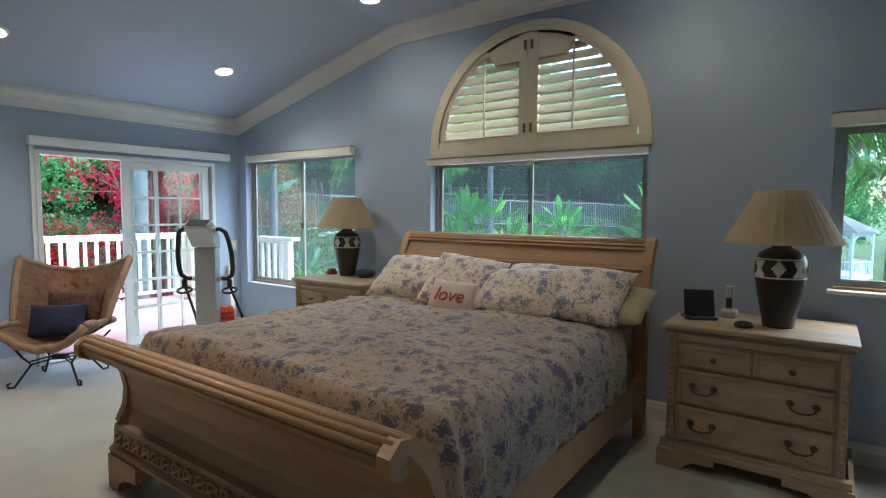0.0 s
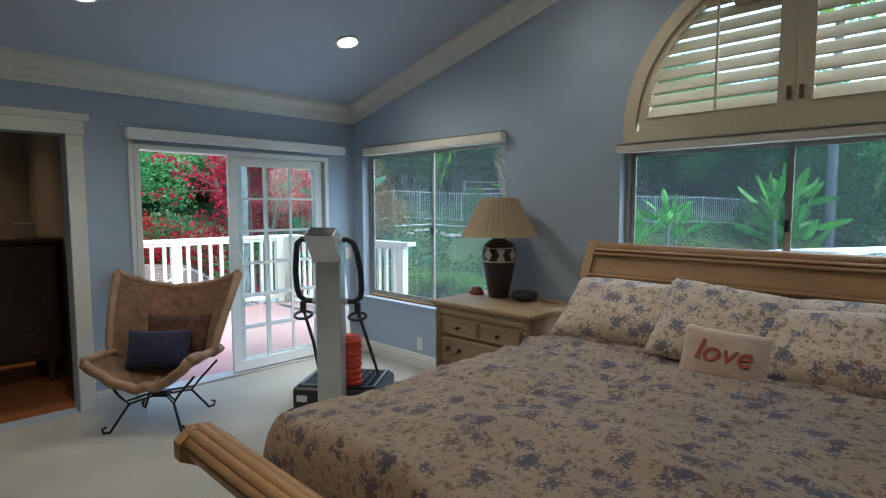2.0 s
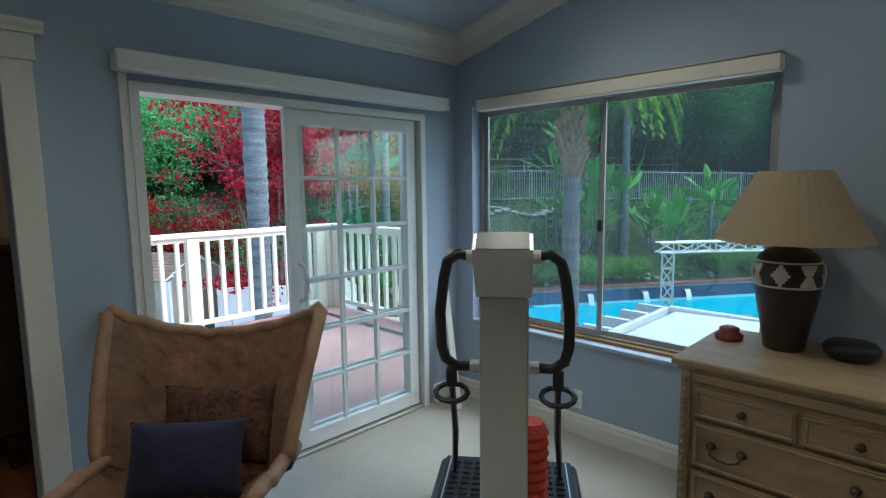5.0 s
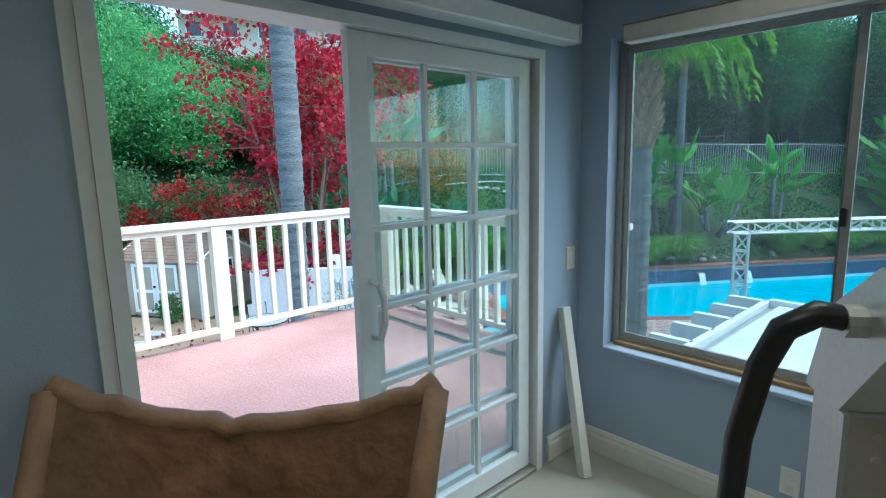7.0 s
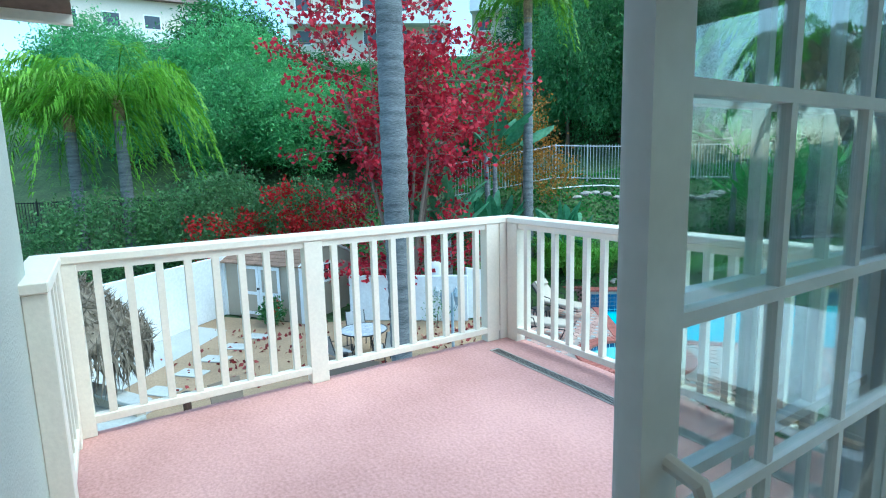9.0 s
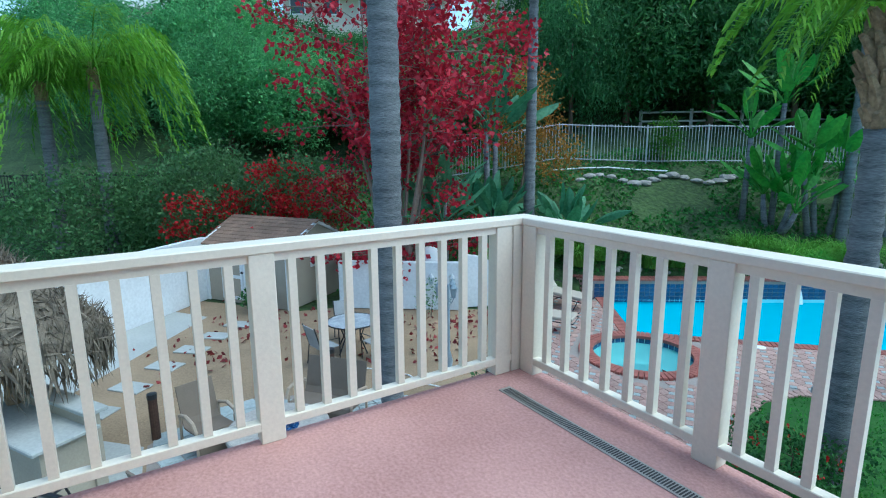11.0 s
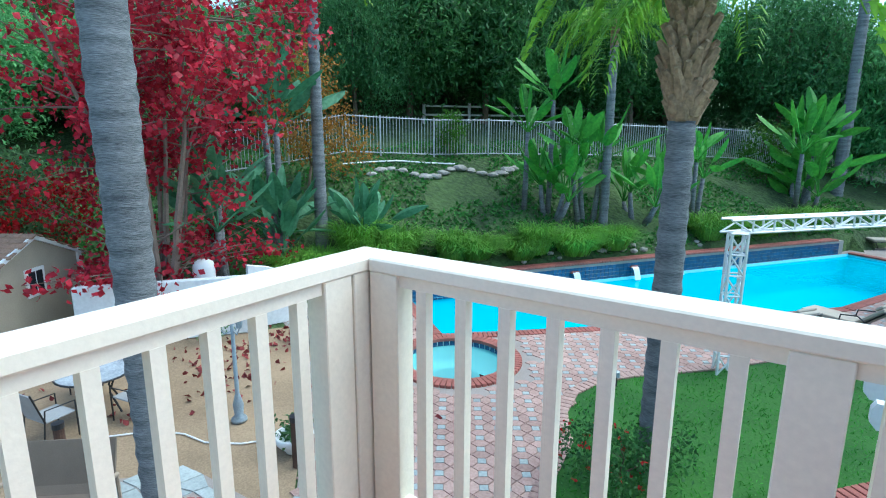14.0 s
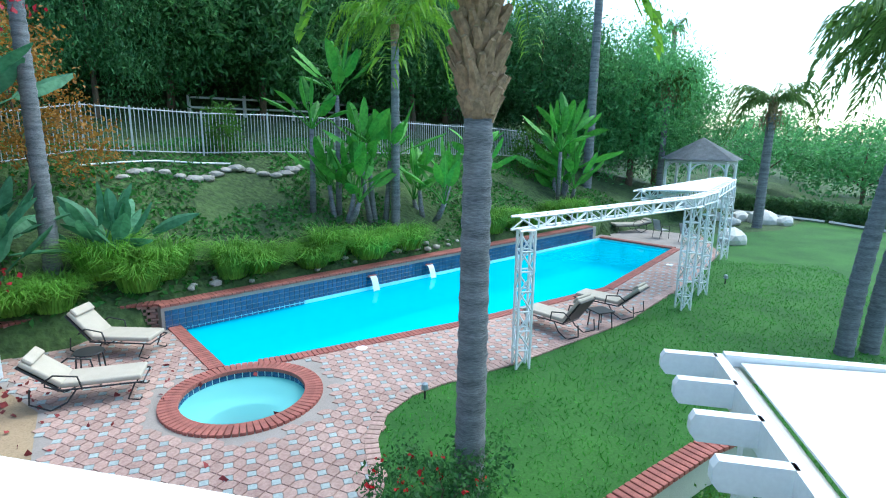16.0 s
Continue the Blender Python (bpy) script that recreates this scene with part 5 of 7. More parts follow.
# lawn, sand and stone patio
LAWNP = [(-9.25, 4.2), *PAVING[1:12], (3.5, 36), (9, 44), (30, 44), (30, 3.9), (-6.1, 3.9)]
LAWNP = [(x + 0.11, y) for x, y in LAWNP]
lawn = structure(part("ground_lawn", filled([LAWNP], GZ - 0.02), LAWN), "green mown lawn", "lawn")
SANDP = [(-12.75, 7.2), (-16.7, 11.15), (-18.2, 11.75), (-21.0, 8.0), (-21.3, 6.9), (-24.2, 4.6), (-18.0, -2.4), (-10.3, -2.4), (-10.3, 1.4), (-12.2, 5.0)]
structure(part("ground_sand", filled([SANDP], GZ - 0.012), SAND), "tan decomposed granite yard", "ground")
PATP = [(-11.0, 0.8), (-9.3, 4.9), (-12.2, 7.1), (-14.6, 7.0), (-16.0, 5.5), (-16.3, 3.6), (-15.6, 2.6), (-13.5, 2.4)]
pat = structure(part("pavement_patio", filled([PATP], GZ - 0.004), MORTAR), "blue-grey flagstone patio", "pavement")
v, f = [], []
random.seed(11)
gx = {}
for i in range(-2, 24):
    for j in range(-2, 24):
        gx[i, j] = (-17 + i * 0.36 + random.uniform(-0.1, 0.1), 0.5 + j * 0.36 + random.uniform(-0.1, 0.1))
for i in range(-2, 23):
    for j in range(-2, 23):
        q = [gx[i, j], gx[i + 1, j], gx[i + 1, j + 1], gx[i, j + 1]]
        cx, cy = sum(p[0] for p in q) / 4, sum(p[1] for p in q) / 4
        if inside(PATP, cx, cy) and math.hypot(cx + 13.5, cy - 5.95) > 0.75:
            o = len(v)
            v += [(cx + (x - cx) * 0.95, cy + (y - cy) * 0.95, GZ - 0.004) for x, y in q] + [(cx + (x - cx) * 0.91, cy + (y - cy) * 0.91, GZ + 0.014) for x, y in q]
            f += [(o + 4, o + 5, o + 6, o + 7)] + [(o + k, o + (k + 1) % 4, o + 4 + (k + 1) % 4, o + 4 + k) for k in range(4)]
raw("flagstones", v, f, PAVEBLUE, pat)["kind"] = "stuff"
structure(part("pavement_slab", filled([[(-11.5, -2.0), (-11.0, 0.8), (-13.5, 2.35), (-15.6, 2.55), (-16.6, 1.6), (-16.8, -1.5)]], GZ - 0.003), CONCRETE), "pale concrete slab by the bar", "pavement")
structure(part("pavement_path", filled([[(-23.4, 3.8), (-22.2, 4.6), (-17.2, 0.4), (-18.2, -1.4)]], GZ - 0.005), CONCRETE), "grey-green concrete strip along the wall", "pavement")
for k, (x, y) in enumerate(((-17.4, 1.9), (-18.2, 2.5), (-19.0, 3.2), (-19.7, 3.85), (-20.4, 4.5), (-21.0, 5.2))):
    s = tagged(part("stepping_stone", bx(-0.36, 0.36, -0.22, 0.22, 0, 0.035, bev=0.01), CONCRETE), "pale square concrete stepping stone in sand", "stepping stone", "stepping stones")
    s.matrix_world = pose(x, y, GZ - 0.012, 0, 0, 45 + 4 * math.sin(k * 5))

# ---- yard: plants ----
PALMBARK = material("palm_bark", (0.13, 0.14, 0.15), 0.9, 0, 0.35, 1.5, 14, 0.7, (0.27, 0.275, 0.28), stretch=(1, 1, 7), bump_dist=0.03)
PALMBROWN = material("palm_boots", (0.28, 0.19, 0.11), 0.9, 0, 0.4, 4, 18, 0.9, bump_dist=0.03)
BARK = material("tree_bark", (0.13, 0.095, 0.065), 0.95, 0, 0.3, 3, 25, 0.6, stretch=(1, 1, 0.3))
GREYTWIG = material("grey_twig", (0.20, 0.15, 0.12), 0.9, 0, 0.2, 5, 30, 0.3)
PALMLEAF = leaf_material("queen_palm_leaf", (0.125, 0.287, 0.031), (0.250, 0.475, 0.044))
PALMDARK = leaf_material("fan_leaf", (0.078, 0.169, 0.039), (0.156, 0.260, 0.058))
BOPLEAF = leaf_material("broad_leaf", (0.066, 0.260, 0.036), (0.140, 0.430, 0.060), 0.3, 0.25)
BOPBLUE = leaf_material("grey_broad_leaf", (0.060, 0.200, 0.095), (0.125, 0.320, 0.165), 0.25, 0.25)
PEPPER = leaf_material("pepper_leaf", (0.082, 0.262, 0.090), (0.180, 0.430, 0.145), 0.55)
PINE = leaf_material("dark_leaf", (0.042, 0.150, 0.046), (0.115, 0.290, 0.080), 0.5)
SHRUB = leaf_material("shrub_leaf", (0.080, 0.185, 0.066), (0.165, 0.310, 0.115), 0.45)
GREENBUSH = leaf_material("bright_shrub_leaf", (0.06, 0.17, 0.02), (0.10, 0.24, 0.03), 0.4)
RED = leaf_material("red_leaf", (0.26, 0.010, 0.028), (0.50, 0.022, 0.045), 0.6, 0.35)
CRIMSON = leaf_material("crimson_flower", (0.42, 0.008, 0.014), (0.60, 0.015, 0.02), 0.35, 0.3)
RUST = leaf_material("rust_leaf", (0.34, 0.14, 0.025), (0.50, 0.27, 0.05), 0.4)
GRASSY = leaf_material("grass_blade", (0.135, 0.330, 0.045), (0.255, 0.500, 0.075), 0.4)
LAWNBLADE = leaf_material("lawn_blade", (0.034, 0.190, 0.012), (0.070, 0.290, 0.022), 0.4, 0.2)
COVER = leaf_material("ground_cover_leaf", (0.034, 0.159, 0.024), (0.092, 0.281, 0.054), 0.6)

rng = np.random.default_rng(7)


def leaves(name, pts, size, mat, parent=None, label="", aspect=0.5, droop=0.0):
    """Small folded leaves at the points; droop turns their length towards the ground."""
    pts = np.asarray(pts, float)
    n = len(pts)
    d = rng.normal(size=(n, 3))
    d[:, 2] -= droop
    d /= np.linalg.norm(d, axis=1)[:, None] + 1e-9
    u = np.cross(d, rng.normal(size=(n, 3)))
    u /= np.linalg.norm(u, axis=1)[:, None] + 1e-9
    k = size * rng.uniform(0.6, 1.4, (n, 1))
    nrm = np.cross(d, u) * k * 0.12
    v = np.stack([pts - d * k * 0.5, pts + u * k * aspect * 0.5 + nrm, pts + d * k * 0.5, pts - u * k * aspect * 0.5 + nrm], 1).reshape(-1, 3)
    f = np.arange(4 * n).reshape(n, 4)
    me = bpy.data.meshes.new(name)
    me.vertices.add(4 * n)
    me.vertices.foreach_set("co", v.ravel())
    me.loops.add(4 * n)
    me.loops.foreach_set("vertex_index", f.ravel().astype(np.int32))
    me.polygons.add(n)
    me.polygons.foreach_set("loop_start", np.arange(0, 4 * n, 4, dtype=np.int32))
    me.polygons.foreach_set("loop_total", np.full(n, 4, dtype=np.int32))
    me.update()
    me.materials.append(mat)
    ob = new(name, me)
    if parent is not None:
        ob.parent = parent
    if label:
        ob["label"] = label
    return ob


def clump_points(blobs, clumps, per, spread, strand=0.0):
    """Leaf places in clumps on and inside ellipsoids (x, y, z, rx, ry, rz); strand hangs them down."""
    out = []
    w = np.array([b[3] * b[4] * b[5] for b in blobs])
    for b, k in zip(blobs, np.maximum(1, (clumps * w / w.sum()).astype(int))):
        d = rng.normal(size=(k, 3))
        d /= np.linalg.norm(d, axis=1)[:, None]
        r = rng.uniform(0.45, 1.08, (k, 1)) ** 0.6
        c = np.array(b[:3]) + d * r * np.array(b[3:6])
        p = np.repeat(c, per, 0) + rng.normal(size=(k * per, 3)) * spread
        if strand:
            p[:, 2] -= np.abs(rng.normal(size=k * per)) * strand
        out.append(p)
    return np.concatenate(out)


def limbs(base, tips, r, splits=2, bend=0.25):
    bm = B()
    base = Vector(base)
    top = sum((Vector(t) for t in tips), Vector()) / len(tips)
    fork = base.lerp(top, 0.45)
    tube(bm, [base, base.lerp(fork, 0.5) + Vector((0.06, -0.05, 0)), fork], [r, r * 0.8, r * 0.65], 8)
    for t in tips:
        t = Vector(t)
        mid = fork.lerp(t, 0.5) + Vector((random.uniform(-bend, bend), random.uniform(-bend, bend), bend * 0.6))
        tube(bm, [fork, mid, t], [r * 0.5, r * 0.3, r * 0.1], 6)
        for _ in range(splits):
            e = t + Vector((random.uniform(-1, 1), random.uniform(-1, 1), random.uniform(-0.3, 0.9))) * (t - fork).length * 0.35
            tube(bm, [mid, mid.lerp(e, 0.6) + Vector((0, 0, 0.1)), e], [r * 0.22, r * 0.12, r * 0.04], 5)
    return bm


def tree(name, base, blobs, leafmat, label, clumps=160, per=26, size=0.22, spread=0.35, strand=0.0, r=0.16, bark=BARK, aspect=0.5, droop=0.0, splits=2, category="tree"):
    t = thing(name, pose(*base), label, category)
    part("trunk", limbs((0, 0, -0.2), [(b[0], b[1], b[2] + 0.2 * b[5]) for b in blobs], r, splits), bark, t, smooth=True)
    leaves("crown", clump_points(blobs, clumps, per, spread, strand), size, leafmat, t, aspect=aspect, droop=droop)
    return t


def frond(bm_r, V, F, root, yaw, ln, rise, drop, n=26, leaf=0.5, width=0.035):
    """One feathered palm frond: the rib goes up, arches and hangs; leaflets droop from it."""
    d = Vector((math.cos(yaw), math.sin(yaw), 0))
    pts = []
    for k in range(n + 1):
        u = k / n
        pts.append(root + d * (ln * (u - 0.18 * u * u)) + Vector((0, 0, rise * math.sin(u * 2.2) - drop * u * u * u)))
    tube(bm_r, pts[::3], [0.03 * (1 - 0.8 * k / n) for k in range(0, n + 1, 3)], 5)
    side = d.cross(Vector((0, 0, 1)))
    for k in range(3, n + 1):
        for sg in (-1, 1):
            for rep in (0, 0.5):
                p = pts[k] if not rep else pts[k].lerp(pts[k - 1], 0.5)
                L = leaf * (0.55 + 0.6 * math.sin(math.pi * min(1, k / n * 0.9 + 0.1))) * random.uniform(0.8, 1.15)
                a = (side * sg * random.uniform(0.45, 0.9) + d * 0.5 + Vector((0, 0, random.uniform(-0.1, 0.3)))).normalized()
                q1 = p + a * L * 0.5 + Vector((0, 0, -0.06 * L))
                q2 = p + a * L * 0.82 + Vector((0, 0, -0.55 * L))
                wv = d * width
                o = len(V)
                V += [tuple(p), tuple(q1 + wv), tuple(q2), tuple(q1 - wv)]
                F.append((o, o + 1, o + 2, o + 3))


def palm_trunk(h, r0, r1, lean=(0, 0), rings=True, swell=0.0):
    bm = B()
    n = max(10, int(h / 0.12))
    pts, rad = [], []
    for k in range(n + 1):
        u = k / n
        pts.append((lean[0] * u * u, lean[1] * u * u, h * u - 0.1))
        w = 0.0 if not rings else (0.012 if k % 2 else -0.006) + 0.010 * noise.noise(Vector((k * 0.7, h, 0)))
        rad.append(r0 + (r1 - r0) * u + w + swell * math.exp(-((u - 0.55) / 0.3) ** 2))
    tube(bm, pts, rad, 16)
    return bm


def palm(base, h, r0, r1, nf, ln, label, lean=(0, 0), rise=0.8, drop=1.6, boots=0.0, leafmat=PALMLEAF, leaf=0.5, skirt=0.0, seed=1, swell=0.0):
    random.seed(seed)
    t = thing("palm_tree", pose(*base), label, "palm tree")
    part("trunk", palm_trunk(h, r0, r1, lean, swell=swell), PALMBARK, t, smooth=True)
    top = Vector((lean[0], lean[1], h - 0.1))
    if boots:
        for k in range(70):
            bm = B()
            a, z = k * 2.4, top.z + boots * (k / 70)
            rr = r1 * (1.0 + 0.30 * math.sin(k / 70 * math.pi) + random.uniform(-0.15, 0.35))
            p = Vector((top.x + rr * 0.55 * math.cos(a), top.y + rr * 0.55 * math.sin(a), z))
            o = Vector((math.cos(a), math.sin(a), 1.9)).normalized()
            tube(bm, [p, p + o * 0.13, p + o * random.uniform(0.16, 0.42) + Vector((math.cos(a), math.sin(a), 0)) * 0.05], [0.11, 0.09, 0.035], 6)
            part("leaf_base", bm, PALMBROWN, t)
        core = tube(B(), [top - Vector((0, 0, 0.05)), top + Vector((0, 0, boots * 0.5)), top + Vector((0, 0, boots + 0.3))], [r1 * 1.02, r1 * 1.05, r1 * 0.7], 12)
        part("neck", core, PALMBROWN, t)
        top = top + Vector((0, 0, boots + 0.25))
    else:
        part("crownshaft", tube(B(), [top - Vector((0, 0, 0.3)), top + Vector((0, 0, 0.5)), top + Vector((0, 0, 0.9))], [r1 * 1.0, r1 * 1.15, r1 * 0.5], 10), PALMBROWN, t)
        top = top + Vector((0, 0, 0.6))
    if skirt:
        pts = np.array([(top.x, top.y, top.z - 0.9)]) + rng.normal(size=(260, 3)) * (0.28, 0.28, 0.3)
        leaves("skirt", pts, 0.4, PALMBROWN, t, aspect=0.12, droop=2.5)["kind"] = "stuff"
    rb, V, F = B(), [], []
    for k in range(nf):
        u = k / nf
        frond(rb, V, F, top, k * 2.399 + random.uniform(-0.2, 0.2), ln * random.uniform(0.8, 1.1), rise * (1.5 - 1.4 * u), drop * (0.5 + 1.0 * u), leaf=leaf)
    part("ribs", rb, leafmat, t)
    raw("fronds", V, F, leafmat, t)
    return t


def paddle(bm, root, yaw, ln, wid, el, stem, arch, twist):
    """One long-stalked broad leaf: a thin stalk and a folded, arching blade."""
    d = Vector((math.cos(yaw), math.sin(yaw), 0))
    side = d.cross(Vector((0, 0, 1)))
    up = Vector((0, 0, 1))
    ax = d * math.cos(el) + up * math.sin(el)
    s1 = root + ax * stem
    tube(bm, [root, root.lerp(s1, 0.5) + up * 0.05 * stem, s1], [0.035, 0.024, 0.016], 5)
    across = (side * math.cos(twist) + ax.cross(side) * math.sin(twist)).normalized()
    over = across.cross(ax).normalized()
    n = 8
    rows = []
    for k in range(n + 1):
        u = k / n
        c = s1 + ax * ln * u + (d * 0.6 - up) * (arch * ln * u * u)
        w = wid * max(0.04, math.sin(math.pi * min(0.985, 0.05 + 0.95 * u ** 0.85))) ** 0.6 * random.uniform(0.93, 1.05)
        fold = over * (-w * 0.45)
        rows.append([bm.verts.new(c - across * w + fold), bm.verts.new(c), bm.verts.new(c + across * w + fold)])
    for a, b in zip(rows, rows[1:]):
        bm.faces.new((a[0], a[1], b[1], b[0]))
        bm.faces.new((a[1], a[2], b[2], b[1]))


def bird_of_paradise(x, y, stems, h, label, mat=BOPLEAF, seed=3, spread=0.5, n=9, size=1.0, z=None):
    random.seed(seed)
    t = thing("bird_of_paradise", pose(x, y, ground_z(x, y) - 0.05 if z is None else z), label, "garden plant")
    for k in range(stems):
        bx0, by0 = random.uniform(-spread, spread), random.uniform(-spread, spread)
        hh = h * random.uniform(0.3, 1.0) if k else h
        if hh > 0.5:
            part("stem", tube(B(), [(bx0 * 0.5, by0 * 0.5, 0), (bx0 * 0.8, by0 * 0.8, hh * 0.5), (bx0, by0, hh)], [0.12, 0.10, 0.08], 8), PALMBARK, t, smooth=True)
        for i in range(n):
            bm = B()
            el = radians(88 - 62 * (i / n) ** 0.8 + random.uniform(-9, 9))
            paddle(bm, Vector((bx0, by0, hh if hh > 0.5 else 0.1)), i * 2.4 + k, size * random.uniform(0.75, 1.1), 0.165 * size, el, size * random.uniform(0.5, 0.85), random.uniform(0.03, 0.3), random.uniform(-0.9, 0.9))
            part("leaf", bm, mat, t)
    return t


def grass_clump(x, y, r, h, n, label, seed, mat=GRASSY, z=None):
    g = np.random.default_rng(seed)
    V, F = [], []
    for k in range(n):
        a, rr = g.uniform(0, 6.283), r * 0.45 * math.sqrt(g.uniform())
        p = np.array([rr * math.cos(a), rr * math.sin(a), 0])
        b = a + g.normal() * 0.6
        out = np.array([math.cos(b), math.sin(b), 0])
        hh = h * g.uniform(0.6, 1.1)
        ww = np.array([-out[1], out[0], 0]) * 0.012
        m = p + out * r * 0.3 + np.array([0, 0, hh * 0.8])
        e = p + out * r * g.uniform(0.6, 1.1) + np.array([0, 0, hh * g.uniform(0.6, 1.0)])
        o = len(V)
        V += [tuple(p - ww), tuple(p + ww), tuple(m + ww), tuple(m - ww), tuple(e)]
        F += [(o, o + 1, o + 2, o + 3), (o + 3, o + 2, o + 4)]
    ob = raw("ornamental_grass", V, F, mat)
    ob.matrix_world = pose(x, y, (ground_z(x, y) if z is None else z) - 0.03)
    return tagged(ob, label, "ornamental grass", "grasses along the pool wall")


# palms near the deck
palm((-13.55, 6.0, GZ), 9.5, 0.17, 0.20, 18, 3.0, "tall grey-trunked palm in a brick ring planter", seed=2, swell=0.03)
palm((-9.2, 10.77, GZ), 5.0, 0.205, 0.168, 16, 2.6, "thick grey palm with ragged brown leaf bases", boots=1.25, seed=3, rise=1.4, drop=0.9)
palm((-20.2, 14.8, -2.0), 8.6, 0.20, 0.14, 16, 2.4, "slender grey palm on the slope behind the pool", seed=4)
palm((-14.1, 23.4, -1.8), 6.6, 0.17, 0.14, 18, 2.9, "slender queen palm with drooping green fronds", seed=5)
palm((-30.6, 2.7, -2.5), 6.3, 0.26, 0.2, 26, 4.4, "queen palm with arching yellow-green fronds", seed=6, leaf=1.0, drop=2.6, rise=1.4)
palm((-32.0, 1.0, -2.6), 6.0, 0.26, 0.2, 26, 4.4, "queen palm with arching yellow-green fronds", seed=7, leaf=1.0, drop=2.6, rise=1.4)
palm((-34.5, -1.6, -2.7), 6.6, 0.26, 0.2, 26, 4.4, "queen palm with arching yellow-green fronds", seed=8, leaf=1.0, drop=2.6, rise=1.4)
palm((-1.7, 17.4, GZ), 6.3, 0.19, 0.15, 22, 3.0, "grey palm on the lawn with hanging fronds", lean=(1.0, 0.6), seed=9, leaf=0.7, leafmat=PALMDARK)
palm((-1.05, 17.7, GZ), 6.8, 0.19, 0.15, 20, 3.0, "grey palm on the lawn with hanging fronds", lean=(1.6, 0.9), seed=10, leaf=0.7, leafmat=PALMDARK)
palm((2.7, 36.7, GZ), 6.2, 0.26, 0.2, 18, 2.6, "palm with brown skirt in a ring on the lawn", seed=11, skirt=1, leafmat=PALMDARK, leaf=0.6)
palm((-6.6, 36.6, -1.3), 12.5, 0.28, 0.2, 14, 2.2, "very tall thin grey palm on the slope", seed=12)
palm((-2.0, 40.3, -2.2), 6.4, 0.2, 0.16, 12, 1.8, "small palm with brown skirt by the slope", seed=13, skirt=1, leafmat=PALMDARK)
palm((2.6, 66.0, -1.0), 13.0, 0.3, 0.22, 10, 1.3, "thin far palm on the open hillside", seed=14, leafmat=PALMDARK)

# bird of paradise clumps
bird_of_paradise(-16.0, 22.5, 1, 4.2, "tall bird of paradise with paddle leaves", seed=22, n=11, size=1.3, spread=0.1)
bird_of_paradise(-16.7, 21.8, 1, 2.9, "bird of paradise with upright paddle leaves", seed=20, n=9, size=1.2, spread=0.1)
bird_of_paradise(-15.7, 22.0, 4, 1.3, "low clump of green bird of paradise", seed=21, n=8, size=1.3, spread=0.8)
bird_of_paradise(-14.6, 23.1, 3, 2.6, "green bird of paradise clump behind the pool", seed=31, n=8, size=1.3, spread=0.6)
bird_of_paradise(-13.3, 24.9, 4, 1.3, "green bird of paradise clump below the fence", seed=23, n=8, size=1.3, spread=0.9)
bird_of_paradise(-8.2, 32.7, 4, 2.8, "far clump of bird of paradise", seed=24, n=9, size=1.6, spread=1.1)
bird_of_paradise(-7.6, 33.4, 4, 1.0, "far low clump of broad leaves", seed=25, n=7, size=1.4, spread=0.9)
bird_of_paradise(-19.4, 15.9, 3, 0.5, "dark green clump at the foot of the slope", seed=26, n=8, size=1.2, mat=BOPBLUE, spread=0.35)
bird_of_paradise(-20.9, 13.6, 4, 0.8, "dark broad leaves beside the slender palm", seed=27, n=8, size=1.3, mat=BOPBLUE, spread=0.6)
bird_of_paradise(-20.9, 13.9, 2, 4.0, "blue-green bird of paradise on bare stems", seed=28, n=10, size=1.5, mat=BOPBLUE, spread=0.35)
bird_of_paradise(-20.9, 11.9, 3, 2.6, "blue-green bird of paradise beside the maple", seed=29, n=8, size=1.3, mat=BOPBLUE, spread=0.5)
bird_of_paradise(-11.6, 26.8, 2, 2.4, "broad-leaved plant behind the pool", seed=30, n=8, size=1.1, spread=0.5)
for k, (s, d) in enumerate(((-0.4, 1.0), (-1.0, 1.6), (-2.2, 0.9), (-2.9, 1.2), (0.3, 1.3), (1.9, 0.9), (2.7, 1.0), (4.3, 0.8), (5.0, 1.0), (6.4, 0.8), (7.2, 1.0), (8.1, 0.9), (12.6, 1.0), (14.0, 1.1), (15.5, 1.0), (17.2, 1.1), (18.6, 1.0))):
    x, y = at_sd(s, d)
    grass_clump(x, y, 1.0 + 0.2 * math.sin(k * 2.3), 0.95 + 0.2 * math.sin(k * 1.7), 620, "clump of long green ornamental grass", 40 + k)
grass_clump(-16.8, 0.9, 0.35, 0.5, 120, "small tuft of green grass in sand", 80, z=GZ)

# red maple
random.seed(5)
mp = thing("maple_tree", pose(-20.6, 9.9, GZ), "maple with bright red autumn leaves and bare grey twigs", "tree")
bm = B()
tips = []
for k in range(9):
    a, r = k * 2.399, random.uniform(0.4, 2.0)
    e = Vector((r * math.cos(a) * 1.4, r * math.sin(a) * 1.4, random.uniform(5.0, 10.5)))
    m = e * 0.5 + Vector((random.uniform(-0.3, 0.3), random.uniform(-0.3, 0.3), 0.2))
    tube(bm, [(0.1 * math.cos(a), 0.1 * math.sin(a), -0.2), m * 0.6, m, e], [0.09, 0.07, 0.05, 0.012], 6)
    for j in range(24):
        u = random.uniform(0.2, 1.0)
        p = m * 0.6 * (u / 0.4) if u < 0.3 else m.lerp(e, (u - 0.3) / 0.7)
        b = random.uniform(0, 6.28)
        q = p + Vector((math.cos(b), math.sin(b), random.uniform(-0.15, 0.55))) * random.uniform(0.9, 2.8) * (1.3 - 0.5 * u)
        tube(bm, [p, p.lerp(q, 0.5) + Vector((0, 0, 0.08)), q], [0.022, 0.014, 0.006], 4)
        tips += [p.lerp(q, w) for w in (0.45, 0.6, 0.75, 0.9, 1.0)]
part("trunk", bm, GREYTWIG, mp)
